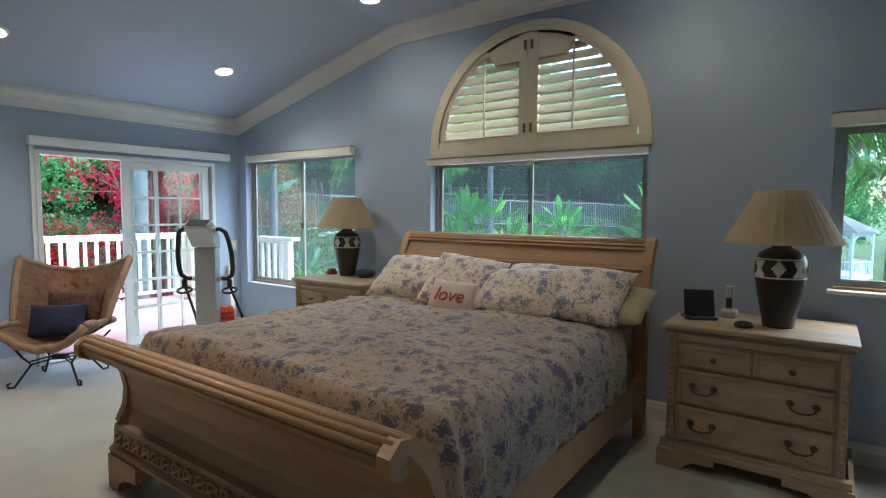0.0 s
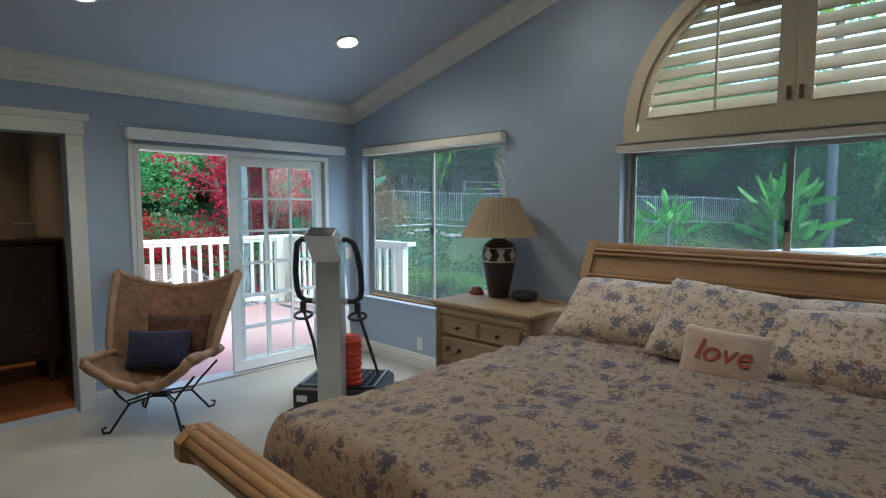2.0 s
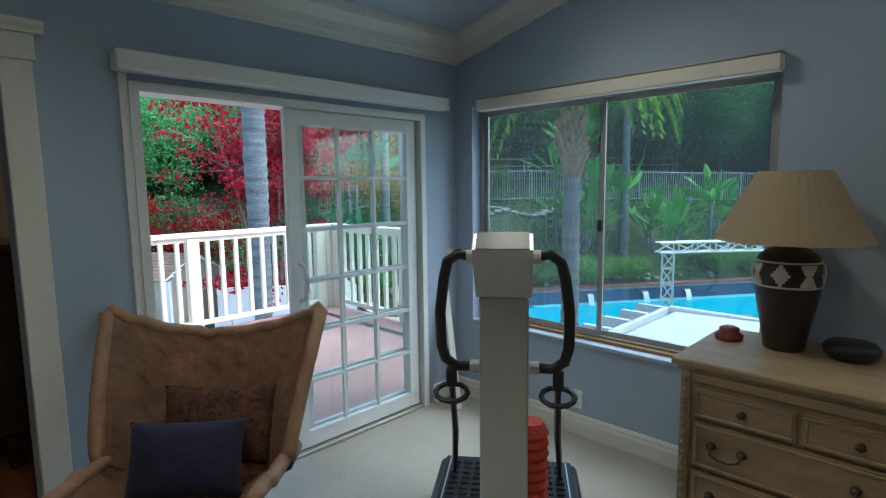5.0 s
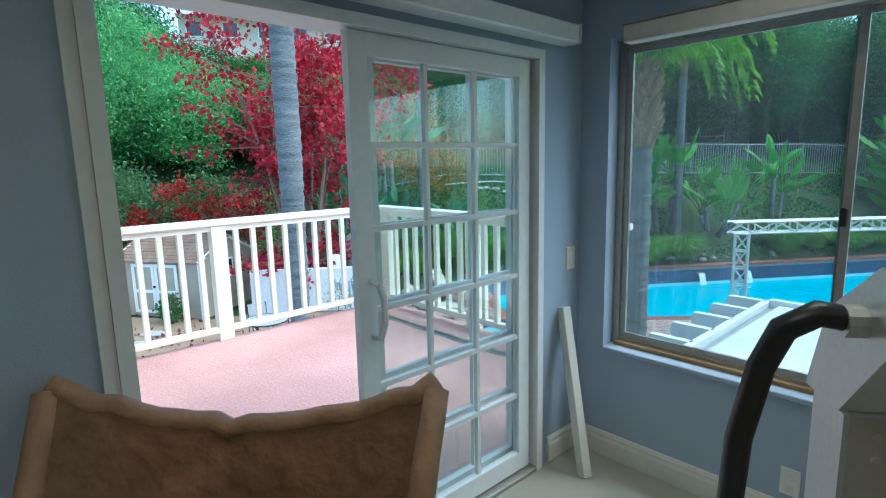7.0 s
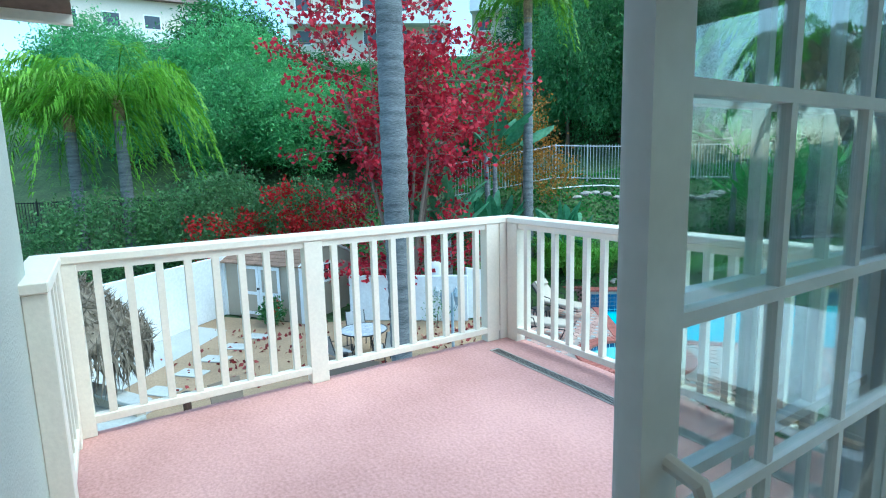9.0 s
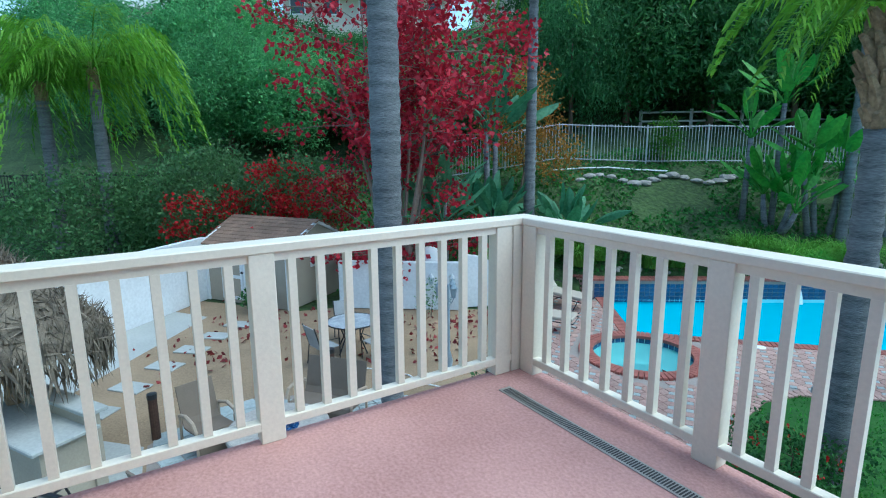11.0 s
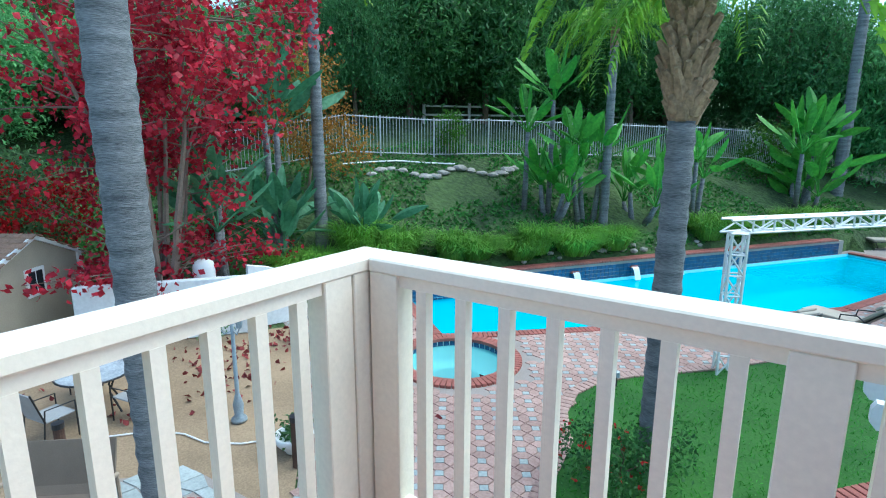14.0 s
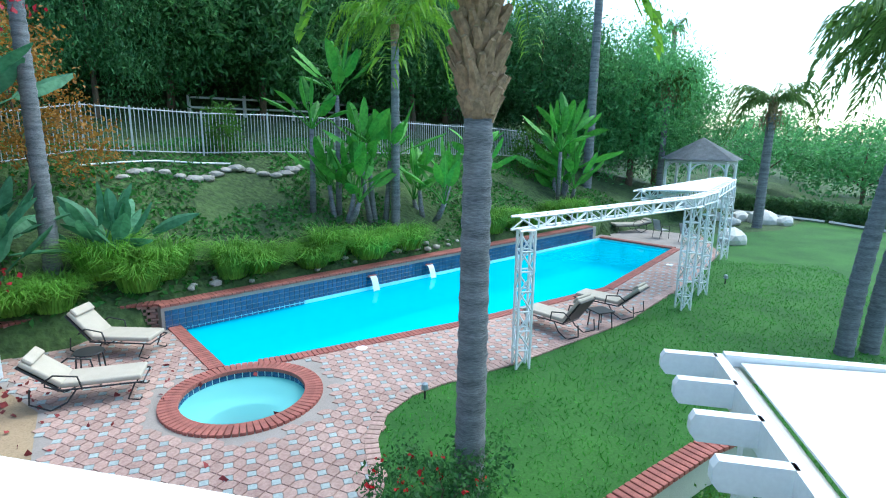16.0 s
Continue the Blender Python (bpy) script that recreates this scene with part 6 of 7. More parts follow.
tp = np.array([tuple(q) for q in tips])
tp = np.repeat(tp, 11, 0) + rng.normal(size=(len(tp) * 11, 3)) * 0.17
leaves("crown", tp, 0.15, RED, mp, aspect=0.8, droop=0.5)

# shrubs and trees behind, from near to far
tree("shrub", (-26.2, 8.3, -2.6), [(0, 0, 1.9, 2.4, 1.9, 1.9), (-1.2, -2.2, 2.0, 2.2, 2.2, 2.0)], SHRUB, "big dark green flowering shrub behind the shed", 420, 34, 0.15, 0.25, r=0.06, category="shrub")
leaves_ob = leaves("bougainvillea", clump_points([(-24.2, 8.6, -0.6, 1.3, 1.5, 1.3), (-25.6, 5.4, -0.8, 0.9, 1.6, 1.0), (-24.6, 7.4, 0.3, 0.9, 1.1, 0.8), (-23.9, 7.6, -1.2, 0.7, 1.3, 0.7)], 120, 40, 0.16), 0.10, CRIMSON, aspect=0.9)
tagged(leaves_ob, "crimson bougainvillea flowers over a dark shrub", "bougainvillea", "", "stuff")
tree("shrub", (-29.0, 5.5, -2.4), [(0, 0, 1.7, 2.4, 2.6, 1.9), (-0.5, -3.7, 1.5, 2.0, 2.6, 1.7)], SHRUB, "dark green shrub hedge on the hillside", 420, 34, 0.16, 0.3, r=0.06, category="shrub")
tree("rust_tree", (-22.7, 16.4, -0.9), [(0, 0, 3.6, 1.5, 1.5, 2.0), (0.7, 0.9, 2.3, 1.3, 1.3, 1.2)], RUST, "small tree with orange-brown autumn leaves", 170, 26, 0.13, 0.25, r=0.07)
tree("shrub", (-20.9, 23.0, 0.8), [(0, 0, 0.9, 0.7, 0.6, 0.9)], GREENBUSH, "bright green climbing shrub on the fence", 60, 24, 0.12, 0.14, r=0.04, category="shrub")
tree("shrub", (-9.6, 34.6, -1.0), [(0, 0, 1.6, 1.3, 1.2, 1.6)], GREENBUSH, "bright green shrub below the fence", 80, 24, 0.16, 0.22, r=0.05, category="shrub")
random.seed(9)
PEP = dict(clumps=300, per=90, size=0.24, spread=0.42, strand=0.55, r=0.22, aspect=0.30, droop=0.9)
DRK = dict(clumps=330, per=70, size=0.32, spread=0.5, strand=0.5, r=0.22, aspect=0.28, droop=0.5)


def on_hill(s, d):
    x, y = at_sd(s, d)
    return (x, y, ground_z(x, y) - 0.2)


def blobs(h, r):
    return [(0, 0, h * 0.62, r, r, h * 0.36), (r * 0.7, -r * 0.3, h * 0.48, r * 0.7, r * 0.7, h * 0.3), (-r * 0.6, r * 0.5, h * 0.5, r * 0.7, r * 0.7, h * 0.32)]


protos = {}


def planted(kind, at, h, r):
    """A tree of its kind: the first two are built, the others are turned and scaled copies."""
    made = protos.setdefault(kind, [])
    if len(made) < 2:
        if kind == "pepper_tree":
            t = tree(kind, at, blobs(9.0, 3.0), PEPPER, "pepper tree with hanging pale green foliage", **PEP)
        else:
            t = tree(kind, at, blobs(9.0, 3.0), PINE, "dark evergreen tree on the hillside", **DRK)
        made.append(t)
    else:
        t = copy_thing(made[random.randrange(2)], pose(*at, 0, 0, random.uniform(0, 360)))
    t.scale = (r / 3.0, r / 3.0, h / 9.0)
    return t


for s, d, h, r in ((-13.5, 13, 6.5, 3.0), (-7.5, 12, 5.0, 2.6), (-2.8, 17, 5.0, 3.0), (1.2, 12.5, 8.0, 1.9), (26, 9, 11, 3.6), (30, 7.0, 9.5, 3.2), (22, 14, 9, 3.2), (-19.5, 17, 9, 3.6), (33.5, 11, 9, 3.2), (14.5, 19, 9, 3.4), (-25, 15, 8, 3.2), (-9.5, 14.5, 5, 3.0), (-4.0, 12.5, 5, 2.6), (-17, 13, 7, 3.0), (28.5, 12, 10, 3.4), (-29, 19, 9, 3.6)):
    planted("pepper_tree", on_hill(s, d), h, r)
for s, d, h, r in ((4.5, 14, 9.5, 2.8), (8.5, 13, 9.5, 2.9), (12.5, 12.5, 9.0, 2.7), (17.5, 12, 9.5, 2.8), (6.5, 20, 11, 3.3), (11, 20, 11, 3.2), (-10.5, 18.5, 4.0, 3.2), (-16.5, 22, 5.5, 3.4), (-5.0, 22, 3.6, 3.0), (19.5, 20, 11, 3.4), (2.5, 22, 9, 3.2), (25, 20, 10, 3.4), (-22, 24, 9, 3.6), (3.0, 16.5, 9, 2.8), (15.0, 14.5, 9.5, 2.8), (20.5, 15.5, 9, 3.0), (14.5, 25, 12, 3.6), (9, 27, 12, 3.6), (4, 28, 12, 3.6), (-8, 27, 3, 3.4), (-13, 28, 3, 3.4), (31, 17, 9, 3.4)):
    planted("pine_tree", on_hill(s, d), h, r)
for x, y, h, r in ((9, 55, 6.5, 3.4), (14, 50, 6, 3.2), (18, 58, 7, 3.6), (12.5, 66, 7, 3.6), (24, 52, 6, 3.5), (20, 44, 4.5, 2.6)):
    tree("garden_tree", (x, y, ground_z(x, y) - 0.2), blobs(h, r), PEPPER, "far green garden tree beyond the hedge", 120, 30, 0.34, 0.5, 0.2, r=0.16)

planted("pepper_tree", (-3.7, 41.5, -1.8), 11.0, 3.6)
planted("pepper_tree", (-1.2, 47.0, -1.6), 9.5, 3.2)
# rose bush at the foot of the thick palm, ground cover, lawn blades, fallen leaves
rb = tree("rose_bush", (-9.6, 10.0, GZ), [(0, 0, 0.45, 0.75, 0.6, 0.4), (0.5, 0.75, 0.4, 0.5, 0.5, 0.35)], PINE, "low dark green rose bush on the lawn edge", 110, 26, 0.07, 0.10, r=0.03, category="shrub")
leaves("rose_blooms", clump_points([(0, 0, 0.5, 0.8, 0.65, 0.42)], 34, 4, 0.02), 0.055, CRIMSON, rb, aspect=0.9)["kind"] = "stuff"
rb2 = tree("rose_bush", (-21.9, 5.9, GZ), [(0, 0, 0.45, 0.35, 0.35, 0.4)], PINE, "small rose bush beside the shed", 40, 24, 0.09, 0.08, r=0.02, category="shrub")
leaves("rose_blooms", clump_points([(0, 0, 0.6, 0.36, 0.36, 0.4)], 14, 4, 0.02), 0.07, CRIMSON, rb2, aspect=0.9)["kind"] = "stuff"
n = 26000
sd = np.stack([rng.uniform(-14, 24, n), rng.uniform(0.6, 10.5, n)], 1)
gp = []
for s, d in sd:
    if noise.noise(Vector((s * 0.35, d * 0.35, 3))) > -0.16:
        x, y = at_sd(s, d)
        gp.append((x, y, ground_z(x, y) + rng.uniform(0.0, 0.10)))
tagged(leaves("ground_cover", gp, 0.17, COVER, aspect=0.6), "dark green creeping ground cover on the slope", "ground cover", "", "stuff")
n = 60000
lp = np.stack([rng.uniform(-11, 2, n), rng.uniform(5.5, 27, n), np.full(n, GZ + 0.005)], 1)
keepers = [k for k in range(n) if inside(LAWNP, lp[k, 0], lp[k, 1])]
tagged(leaves("lawn_grass", lp[keepers], 0.075, LAWNBLADE, aspect=0.2, droop=-1.2), "short green lawn grass", "grass", "", "stuff")
fp = []
for cx, cy, sx, sy, k in ((-20.3, 5.6, 1.0, 0.9, 90), (-18.2, 9.6, 1.0, 0.9, 110), (-16.8, 9.2, 0.7, 0.7, 70), (-18.8, 4.0, 0.8, 0.9, 50), (-16.0, 12.4, 1.0, 0.9, 26), (-17.0, 7.2, 0.4, 0.4, 14), (-17.8, 11.0, 0.4, 0.5, 60), (-13.8, 10.5, 1.2, 1.2, 10)):
    for _ in range(k):
        fp.append((cx + rng.normal() * sx, cy + rng.normal() * sy, GZ + 0.022))
tagged(leaves("fallen_leaves", fp, 0.13, material("dry_red_leaf", (0.20, 0.025, 0.025), 0.8, 0, 0.4, 6, 30, 0, rand=0.5), aspect=0.7), "scattered dark red fallen leaves", "fallen leaves", "", "stuff")

# ---- yard: built things ----
FENCEW = material("fence_white", (0.74, 0.76, 0.76), 0.5, 0.2, 0.06, 3, 30, 0.05)
FENCEG = material("fence_grey_white", (0.40, 0.43, 0.44), 0.5, 0.2, 0.12, 3, 30, 0.05)
FENCED = material("fence_black", (0.03, 0.03, 0.032), 0.5, 0.3, 0.1, 3, 30, 0.05)


def fence(pts, h, mat, label, gap=0.13, post=2.4):
    """A picket fence of upright bars between two rails, following the ground."""
    c = thing("fence", pose(pts[0][0], pts[0][1], 0), label, "fence")
    ox, oy = pts[0]
    bars, posts, rails = [], [], []
    run = 0.0
    for (ax, ay), (cx, cy) in zip(pts, pts[1:]):
        d = Vector((cx - ax, cy - ay))
        n = max(1, int(d.length / gap))
        an = math.atan2(d.y, d.x)
        for k in range(n):
            q = Vector((ax, ay)) + d * (k / n)
            z = ground_z(q.x, q.y)
            bars.append(((q.x - ox, q.y - oy, z + h / 2 + 0.04), (0.011, 0.011, h / 2 - 0.04), an))
        m = max(1, round(d.length / post))
        for k in range(m):
            q0, q1 = Vector((ax, ay)) + d * (k / m), Vector((ax, ay)) + d * ((k + 1) / m)
            z0, z1 = ground_z(*q0), ground_z(*q1)
            posts.append(((q0.x - ox, q0.y - oy, z0 + h / 2), (0.03, 0.03, h / 2 + 0.03), an))
            for e in (0.12, h - 0.06):
                rails.append([(q0.x - ox, q0.y - oy, z0 + e), (q1.x - ox, q1.y - oy, z1 + e)])
    pieces_plain(posts, "post", mat, c)
    for r in rails:
        part("rail", tube(B(), r, 0.022, 4), mat, c)
    joined_boxes(bars, "picket_infill", mat, c)
    return c


def pieces_plain(items, name, mat, parent):
    me = None
    for cpos, h, a in items:
        if me is None:
            ob = part(name, bx(-h[0], h[0], -h[1], h[1], -h[2], h[2]), mat, parent)
            me = ob.data
        else:
            ob = new(name, me)
            ob.parent = parent
        ob.location, ob.rotation_euler = cpos, (0, 0, a)


fence([at_sd(s, 7.3 - 0.035 * s - (0.5 if s < -1 else 0)) for s in (-5.0, -2.5, -0.2, 1.2, 3.5, 6.0, 9.0, 12.0, 15.0, 18.0, 21.0, 24.0, 28.0, 33.0)], 1.6, FENCEG, "grey-white metal picket fence along the top of the slope")
fence([at_sd(s, 6.3) for s in (-26.0, -22.0, -18.0, -13.0, -9.0, -5.2)], 1.5, FENCED, "dark metal picket fence on the hillside", 0.14)
random.seed(31)
ROCK = material("garden_rock", (0.33, 0.31, 0.28), 0.9, 0, 0.25, 2, 18, 0.6)
WHITEROCK = material("white_boulder", (0.60, 0.58, 0.54), 0.9, 0, 0.15, 2, 18, 0.5)


def rock(x, y, z, r, mat, label, flat=0.6, name="rock"):
    bm = bmesh.new()
    bmesh.ops.create_icosphere(bm, subdivisions=2, radius=1.0)
    o = Vector((x * 3.1, y * 2.7, 0))
    for v in bm.verts:
        k = 1 + 0.28 * noise.noise(v.co * 1.3 + o) + 0.1 * noise.noise(v.co * 3 + o)
        v.co = Vector((v.co.x * r * k * 1.2, v.co.y * r * k, v.co.z * r * k * flat))
    ob = part(name, bm, mat, smooth=False)
    ob.matrix_world = pose(x, y, z + r * flat * 0.45, 0, 0, random.uniform(0, 360))
    return tagged(ob, label, "rock")


for k in range(16):
    x, y = at_sd(0.5 + k * 0.42, 5.9 + 0.3 * math.sin(k * 0.9))
    rock(x, y, ground_z(x, y) - 0.05, random.uniform(0.2, 0.32), ROCK, "flat grey stone of the terrace edging", 0.5)
for k in range(26):
    x, y = at_sd(random.uniform(0.2, 12.0), random.uniform(0.55, 0.9))
    rock(x, y, ground_z(x, y) + 0.0, random.uniform(0.07, 0.15), ROCK, "small grey river stone behind the pool wall", 0.7)
for x, y, r in ((-0.1, 31.2, 0.62), (3.6, 38.6, 0.7), (4.6, 38.2, 0.45), (1.6, 37.4, 0.4), (2.6, 39.4, 0.5), (1.2, 39.2, 0.45)):
    rock(x, y, GZ, r, WHITEROCK, "white garden boulder on the lawn", 0.75)
ir = thing("irrigation_pipe", pose(0, 0, 0), "white pipe lying on the terrace edge", "pipe")
part("pipe", tube(B(), [(*at_sd(s, 6.6 + 0.15 * math.sin(s)), ground_z(*at_sd(s, 6.6 + 0.15 * math.sin(s))) + 0.05) for s in (-0.5, 0.6, 1.8, 3.0, 4.2)], 0.035, 6), FENCEW, ir)
# far fence rails on the dark hill
for s0, s1, d in ((5, 18, 13.0),):
    fr = thing("rail_fence", pose(0, 0, 0), "pale wooden rail fence among the hillside trees", "fence")
    for e in (0.45, 0.9):
        part("rail", tube(B(), [(*at_sd(s, d), ground_z(*at_sd(s, d)) + e) for s in (s0, (s0 + s1) / 2, s1)], 0.05, 5), CONCRETE, fr)
    for k in range(6):
        s = s0 + (s1 - s0) * k / 5
        x, y = at_sd(s, d)
        part("post", bx(x - 0.06, x + 0.06, y - 0.06, y + 0.06, ground_z(x, y) - 0.1, ground_z(x, y) + 1.0), CONCRETE, fr)


# white lattice trellis
def lattice_bar(bm, p0, p1, w, up, n, r=0.028):
    """Four thin corner bars with zigzag braces between them."""
    p0, p1 = Vector(p0), Vector(p1)
    d = (p1 - p0).normalized()
    u = d.cross(Vector(up)).normalized() * w / 2
    v = d.cross(u).normalized() * w / 2
    cs = [u + v, u - v, -u - v, -u + v]
    for c in cs:
        tube(bm, [p0 + c, p1 + c], r, 4)
    for i in range(n):
        a, b = p0.lerp(p1, i / n), p0.lerp(p1, (i + 1) / n)
        for k in range(4):
            q, s = cs[k], cs[(k + 1) % 4]
            tube(bm, [a + (q if i % 2 else s), b + (s if i % 2 else q)], r * 0.7, 4)
            tube(bm, [b + q, b + s], r * 0.7, 4)
    return bm


tr = thing("trellis", pose(0, 0, 0), "white lattice pergola trellis beside the pool", "trellis")
TP = [(-8.8, 14.95), (-4.6, 19.95), (-3.75, 21.7), (-1.6, 27.4), (-2.2, 22.6)]
for x, y in TP[:4]:
    part("post", lattice_bar(B(), (x, y, GZ), (x, y, -0.30), 0.28, (1, 0.4, 0), 7), FENCEW, tr)
for a, b in (((-9.0, 14.75), (-4.4, 20.2)), ((-3.9, 21.4), (-1.4, 27.9)), ((-5.9, 21.2), (-1.5, 28.4)), ((-4.7, 19.8), (-3.6, 21.9))):
    part("beam", lattice_bar(B(), (*a, -0.16), (*b, -0.16), 0.26, (0, 0, 1), 14), FENCEW, tr)
part("canopy_panel", prism(B(), [(-5.9, 21.3), (-3.9, 21.5), (-1.4, 28.0), (-1.7, 28.5)], lambda x, y: (x, y, -0.02), lambda x, y: (x, y, 0.02)), FENCEW, tr)

# gazebo
gz0 = (0.1, 39.4, -2.35)
ga = thing("gazebo", pose(*gz0), "white wooden gazebo with grey shingle roof", "gazebo")
R = 1.95
part("floor", lathe(B(), [(R, 0), (R + 0.1, 0.0), (R + 0.1, 0.25), (R, 0.25)], 6), FENCEW, ga)
SHINGLE = material("grey_shingle", (0.26, 0.28, 0.30), 0.9, 0, 0.25, 3, 20, 0.5)
for k in range(6):
    a, b = 2 * math.pi * k / 6, 2 * math.pi * (k + 1) / 6
    P, Q = Vector((R * math.cos(a), R * math.sin(a), 0)), Vector((R * math.cos(b), R * math.sin(b), 0))
    part("post", tube(B(), [P, P + Vector((0, 0, 2.7))], 0.09, 6), FENCEW, ga)
    part("beam", tube(B(), [P + Vector((0, 0, 2.6)), Q + Vector((0, 0, 2.6))], 0.11, 4), FENCEW, ga)
    part("handrail", tube(B(), [P + Vector((0, 0, 1.0)), Q + Vector((0, 0, 1.0))], 0.05, 4), FENCEW, ga)
    for j in range(1, 9):
        m = P.lerp(Q, j / 9)
        part("baluster", tube(B(), [m + Vector((0, 0, 0.2)), m + Vector((0, 0, 1.0))], 0.025, 4), FENCEW, ga)
    for e, f in ((P, Q), (Q, P)):
        part("corner_brace", tube(B(), [e + Vector((0, 0, 2.0)), e.lerp(f, 0.12) + Vector((0, 0, 2.35)), e.lerp(f, 0.3) + Vector((0, 0, 2.52))], 0.05, 5), FENCEW, ga)
    bm = B()
    t = bm.verts.new((0, 0, 4.0))
    for rr, zz in ((R * 1.2, 2.72),):
        p, q = bm.verts.new((rr * math.cos(a), rr * math.sin(a), zz)), bm.verts.new((rr * math.cos(b), rr * math.sin(b), zz))
    bm.faces.new((p, q, t))
    bmesh.ops.solidify(bm, geom=bm.faces, thickness=0.08)
    part("roof_panel", bm, SHINGLE, ga)

# clipped hedge and its wall along the far edge of the lawn
for k, ((ax, ay), (cx, cy)) in enumerate((((3.5, 44.5), (8.0, 40.0)), ((8.2, 39.8), (11.5, 34.0)), ((11.6, 33.8), (14.0, 27.0)))):
    hd = thing("hedge", pose((ax + cx) / 2, (ay + cy) / 2, GZ), "clipped dark green hedge along the lawn", "hedge", "lawn hedge")
    ln = math.hypot(cx - ax, cy - ay) / 2
    an = math.atan2(cy - ay, cx - ax)
    p = np.stack([rng.uniform(-ln, ln, 5200), rng.uniform(-0.55, 0.55, 5200), rng.uniform(0.0, 1.15, 5200)], 1)
    q = np.stack([p[:, 0] * math.cos(an) - p[:, 1] * math.sin(an), p[:, 0] * math.sin(an) + p[:, 1] * math.cos(an), p[:, 2]], 1)
    leaves("foliage", q, 0.2, SHRUB, hd, aspect=0.7)
    structure(part("trim_kerb", tube(B(), [(ax - 0.75, ay - 0.4, GZ + 0.06), (cx - 0.75, cy - 0.4, GZ + 0.06)], 0.1, 4), CONCRETE), "grey concrete kerb below the hedge", "kerb")

# patio cover below the window, with rafter tails
PCX, PCY0, PCY1, PCZ = -6.91, 5.2, 9.62, -0.53
pc = structure(thing("patio_cover", pose(0, 0, 0), "white painted patio cover with rafter tails", "patio cover"))
WPAINT = material("white_paint", (0.80, 0.81, 0.80), 0.55, 0, 0.05, 2, 25, 0.1)
part("roof_sheet", prism(B(), [(PCX + 0.42, PCZ - 0.02), (-1.2, PCZ + 0.10), (-1.2, PCZ + 0.12), (PCX + 0.42, PCZ + 0.0)], lambda x, z: (x, YN + T + 0.05, z), lambda x, z: (x, PCY1 - 0.12, z)), material("weathered_white_roof", (0.74, 0.75, 0.74), 0.6, 0, 0.14, 1.2, 9, 0.2), pc)
part("gutter", bx(PCX + 0.30, PCX + 0.41, YN + T + 0.05, PCY1 - 0.1, PCZ - 0.13, PCZ - 0.05), FRAMEGREY, pc)
part("fascia", bx(PCX + 0.20, PCX + 0.29, YN + T + 0.05, PCY1, PCZ - 0.24, PCZ + 0.03), WPAINT, pc)
part("end_beam", bx(PCX + 0.29, -1.2, PCY1 - 0.1, PCY1, PCZ - 0.20, PCZ + 0.06), WPAINT, pc)
for k in range(9):
    y = PCY1 - 0.05 - k * 0.60
    bm = prism(B(), [(0.0, -0.03), (0.03, 0.03), (0.5, 0.03), (0.5, -0.19), (0.05, -0.19), (0.0, -0.13)], lambda x, z: (PCX - 0.27 + x, y - 0.045, PCZ + z), lambda x, z: (PCX - 0.27 + x, y + 0.045, PCZ + z))
    part("rafter_tail", bm, WPAINT, pc)
for x, y in ((-6.4, 9.3), (-6.4, 5.6)):
    part("post", bx(x - 0.07, x + 0.07, y - 0.07, y + 0.07, GZ, PCZ - 0.241), WPAINT, pc)
bw = structure(thing("wall_planter", pose(0, 0, GZ), "low planter wall with red brick cap", "wall"))
pl = [(-7.7, 9.75), (-7.29, 10.26), (-6.74, 10.91), (-6.09, 11.65), (-5.45, 12.2)]
for (ax, ay), (cx, cy) in zip(pl, pl[1:]):
    d = Vector((cx - ax, cy - ay))
    an = math.atan2(d.y, d.x)
    m = ((ax + cx) / 2, (ay + cy) / 2, 0.24)
    ob = part("wall_block", bx(-d.length / 2, d.length / 2, -0.12, 0.12, -0.24, 0.24), STUCCO, bw)
    ob.location, ob.rotation_euler = m, (0, 0, an)
    n = int(d.length / 0.11)
    pieces([((ax + d.x * (k + 0.5) / n, ay + d.y * (k + 0.5) / n, 0.515), (0.049, 0.16, 0.033), an) for k in range(n)], "brick", BRICKRED, bw)
tree("planter_shrub", (-5.4, 10.9, GZ), [(0, 0, 0.6, 0.5, 0.5, 0.45), (-0.7, -0.6, 0.45, 0.4, 0.4, 0.35)], GREENBUSH, "small green shrub inside the brick planter", 50, 24, 0.06, 0.09, r=0.02, category="shrub")

# garden walls and shed
wl = structure(part("wall_long", bx(0, math.hypot(6.3, 7.4), -0.1, 0.1, 0, 1.95), WALLWHITE), "long white rendered garden wall", "wall")
wl.matrix_world = pose(-24.3, 5.0, GZ, 0, 0, math.degrees(math.atan2(-7.4, 6.3)))
wb = structure(part("wall_lantern", bx(0, 3.7, -0.1, 0.1, 0, 1.42, bev=0.02), WALLWHITE), "white rendered wall with lanterns", "wall")
wb.matrix_world = pose(-20.95, 8.1, GZ, 0, 0, math.degrees(math.atan2(3.6, 2.8)))
ob = structure(part("wall_scroll", prism(B(), [(0, 0), (0.95, 0), (0.95, 1.3), (0.5, 1.5), (0, 1.6)], lambda x, z: (x, -0.1, z), lambda x, z: (x, 0.1, z)), WALLWHITE), "stepped white wall end", "wall")
ob.matrix_world = pose(-18.95, 11.15, GZ, 0, 0, 70)
cy = tagged(part("pool_filter", lathe(B(), [(0.0, 0), (0.25, 0), (0.26, 0.05), (0.26, 1.55), (0.22, 1.66), (0.12, 1.72), (0.0, 1.73)], 18), WPAINT, smooth=True), "white domed pool filter tank behind the wall", "pool filter")
cy.matrix_world = pose(-19.9, 10.6, GZ)


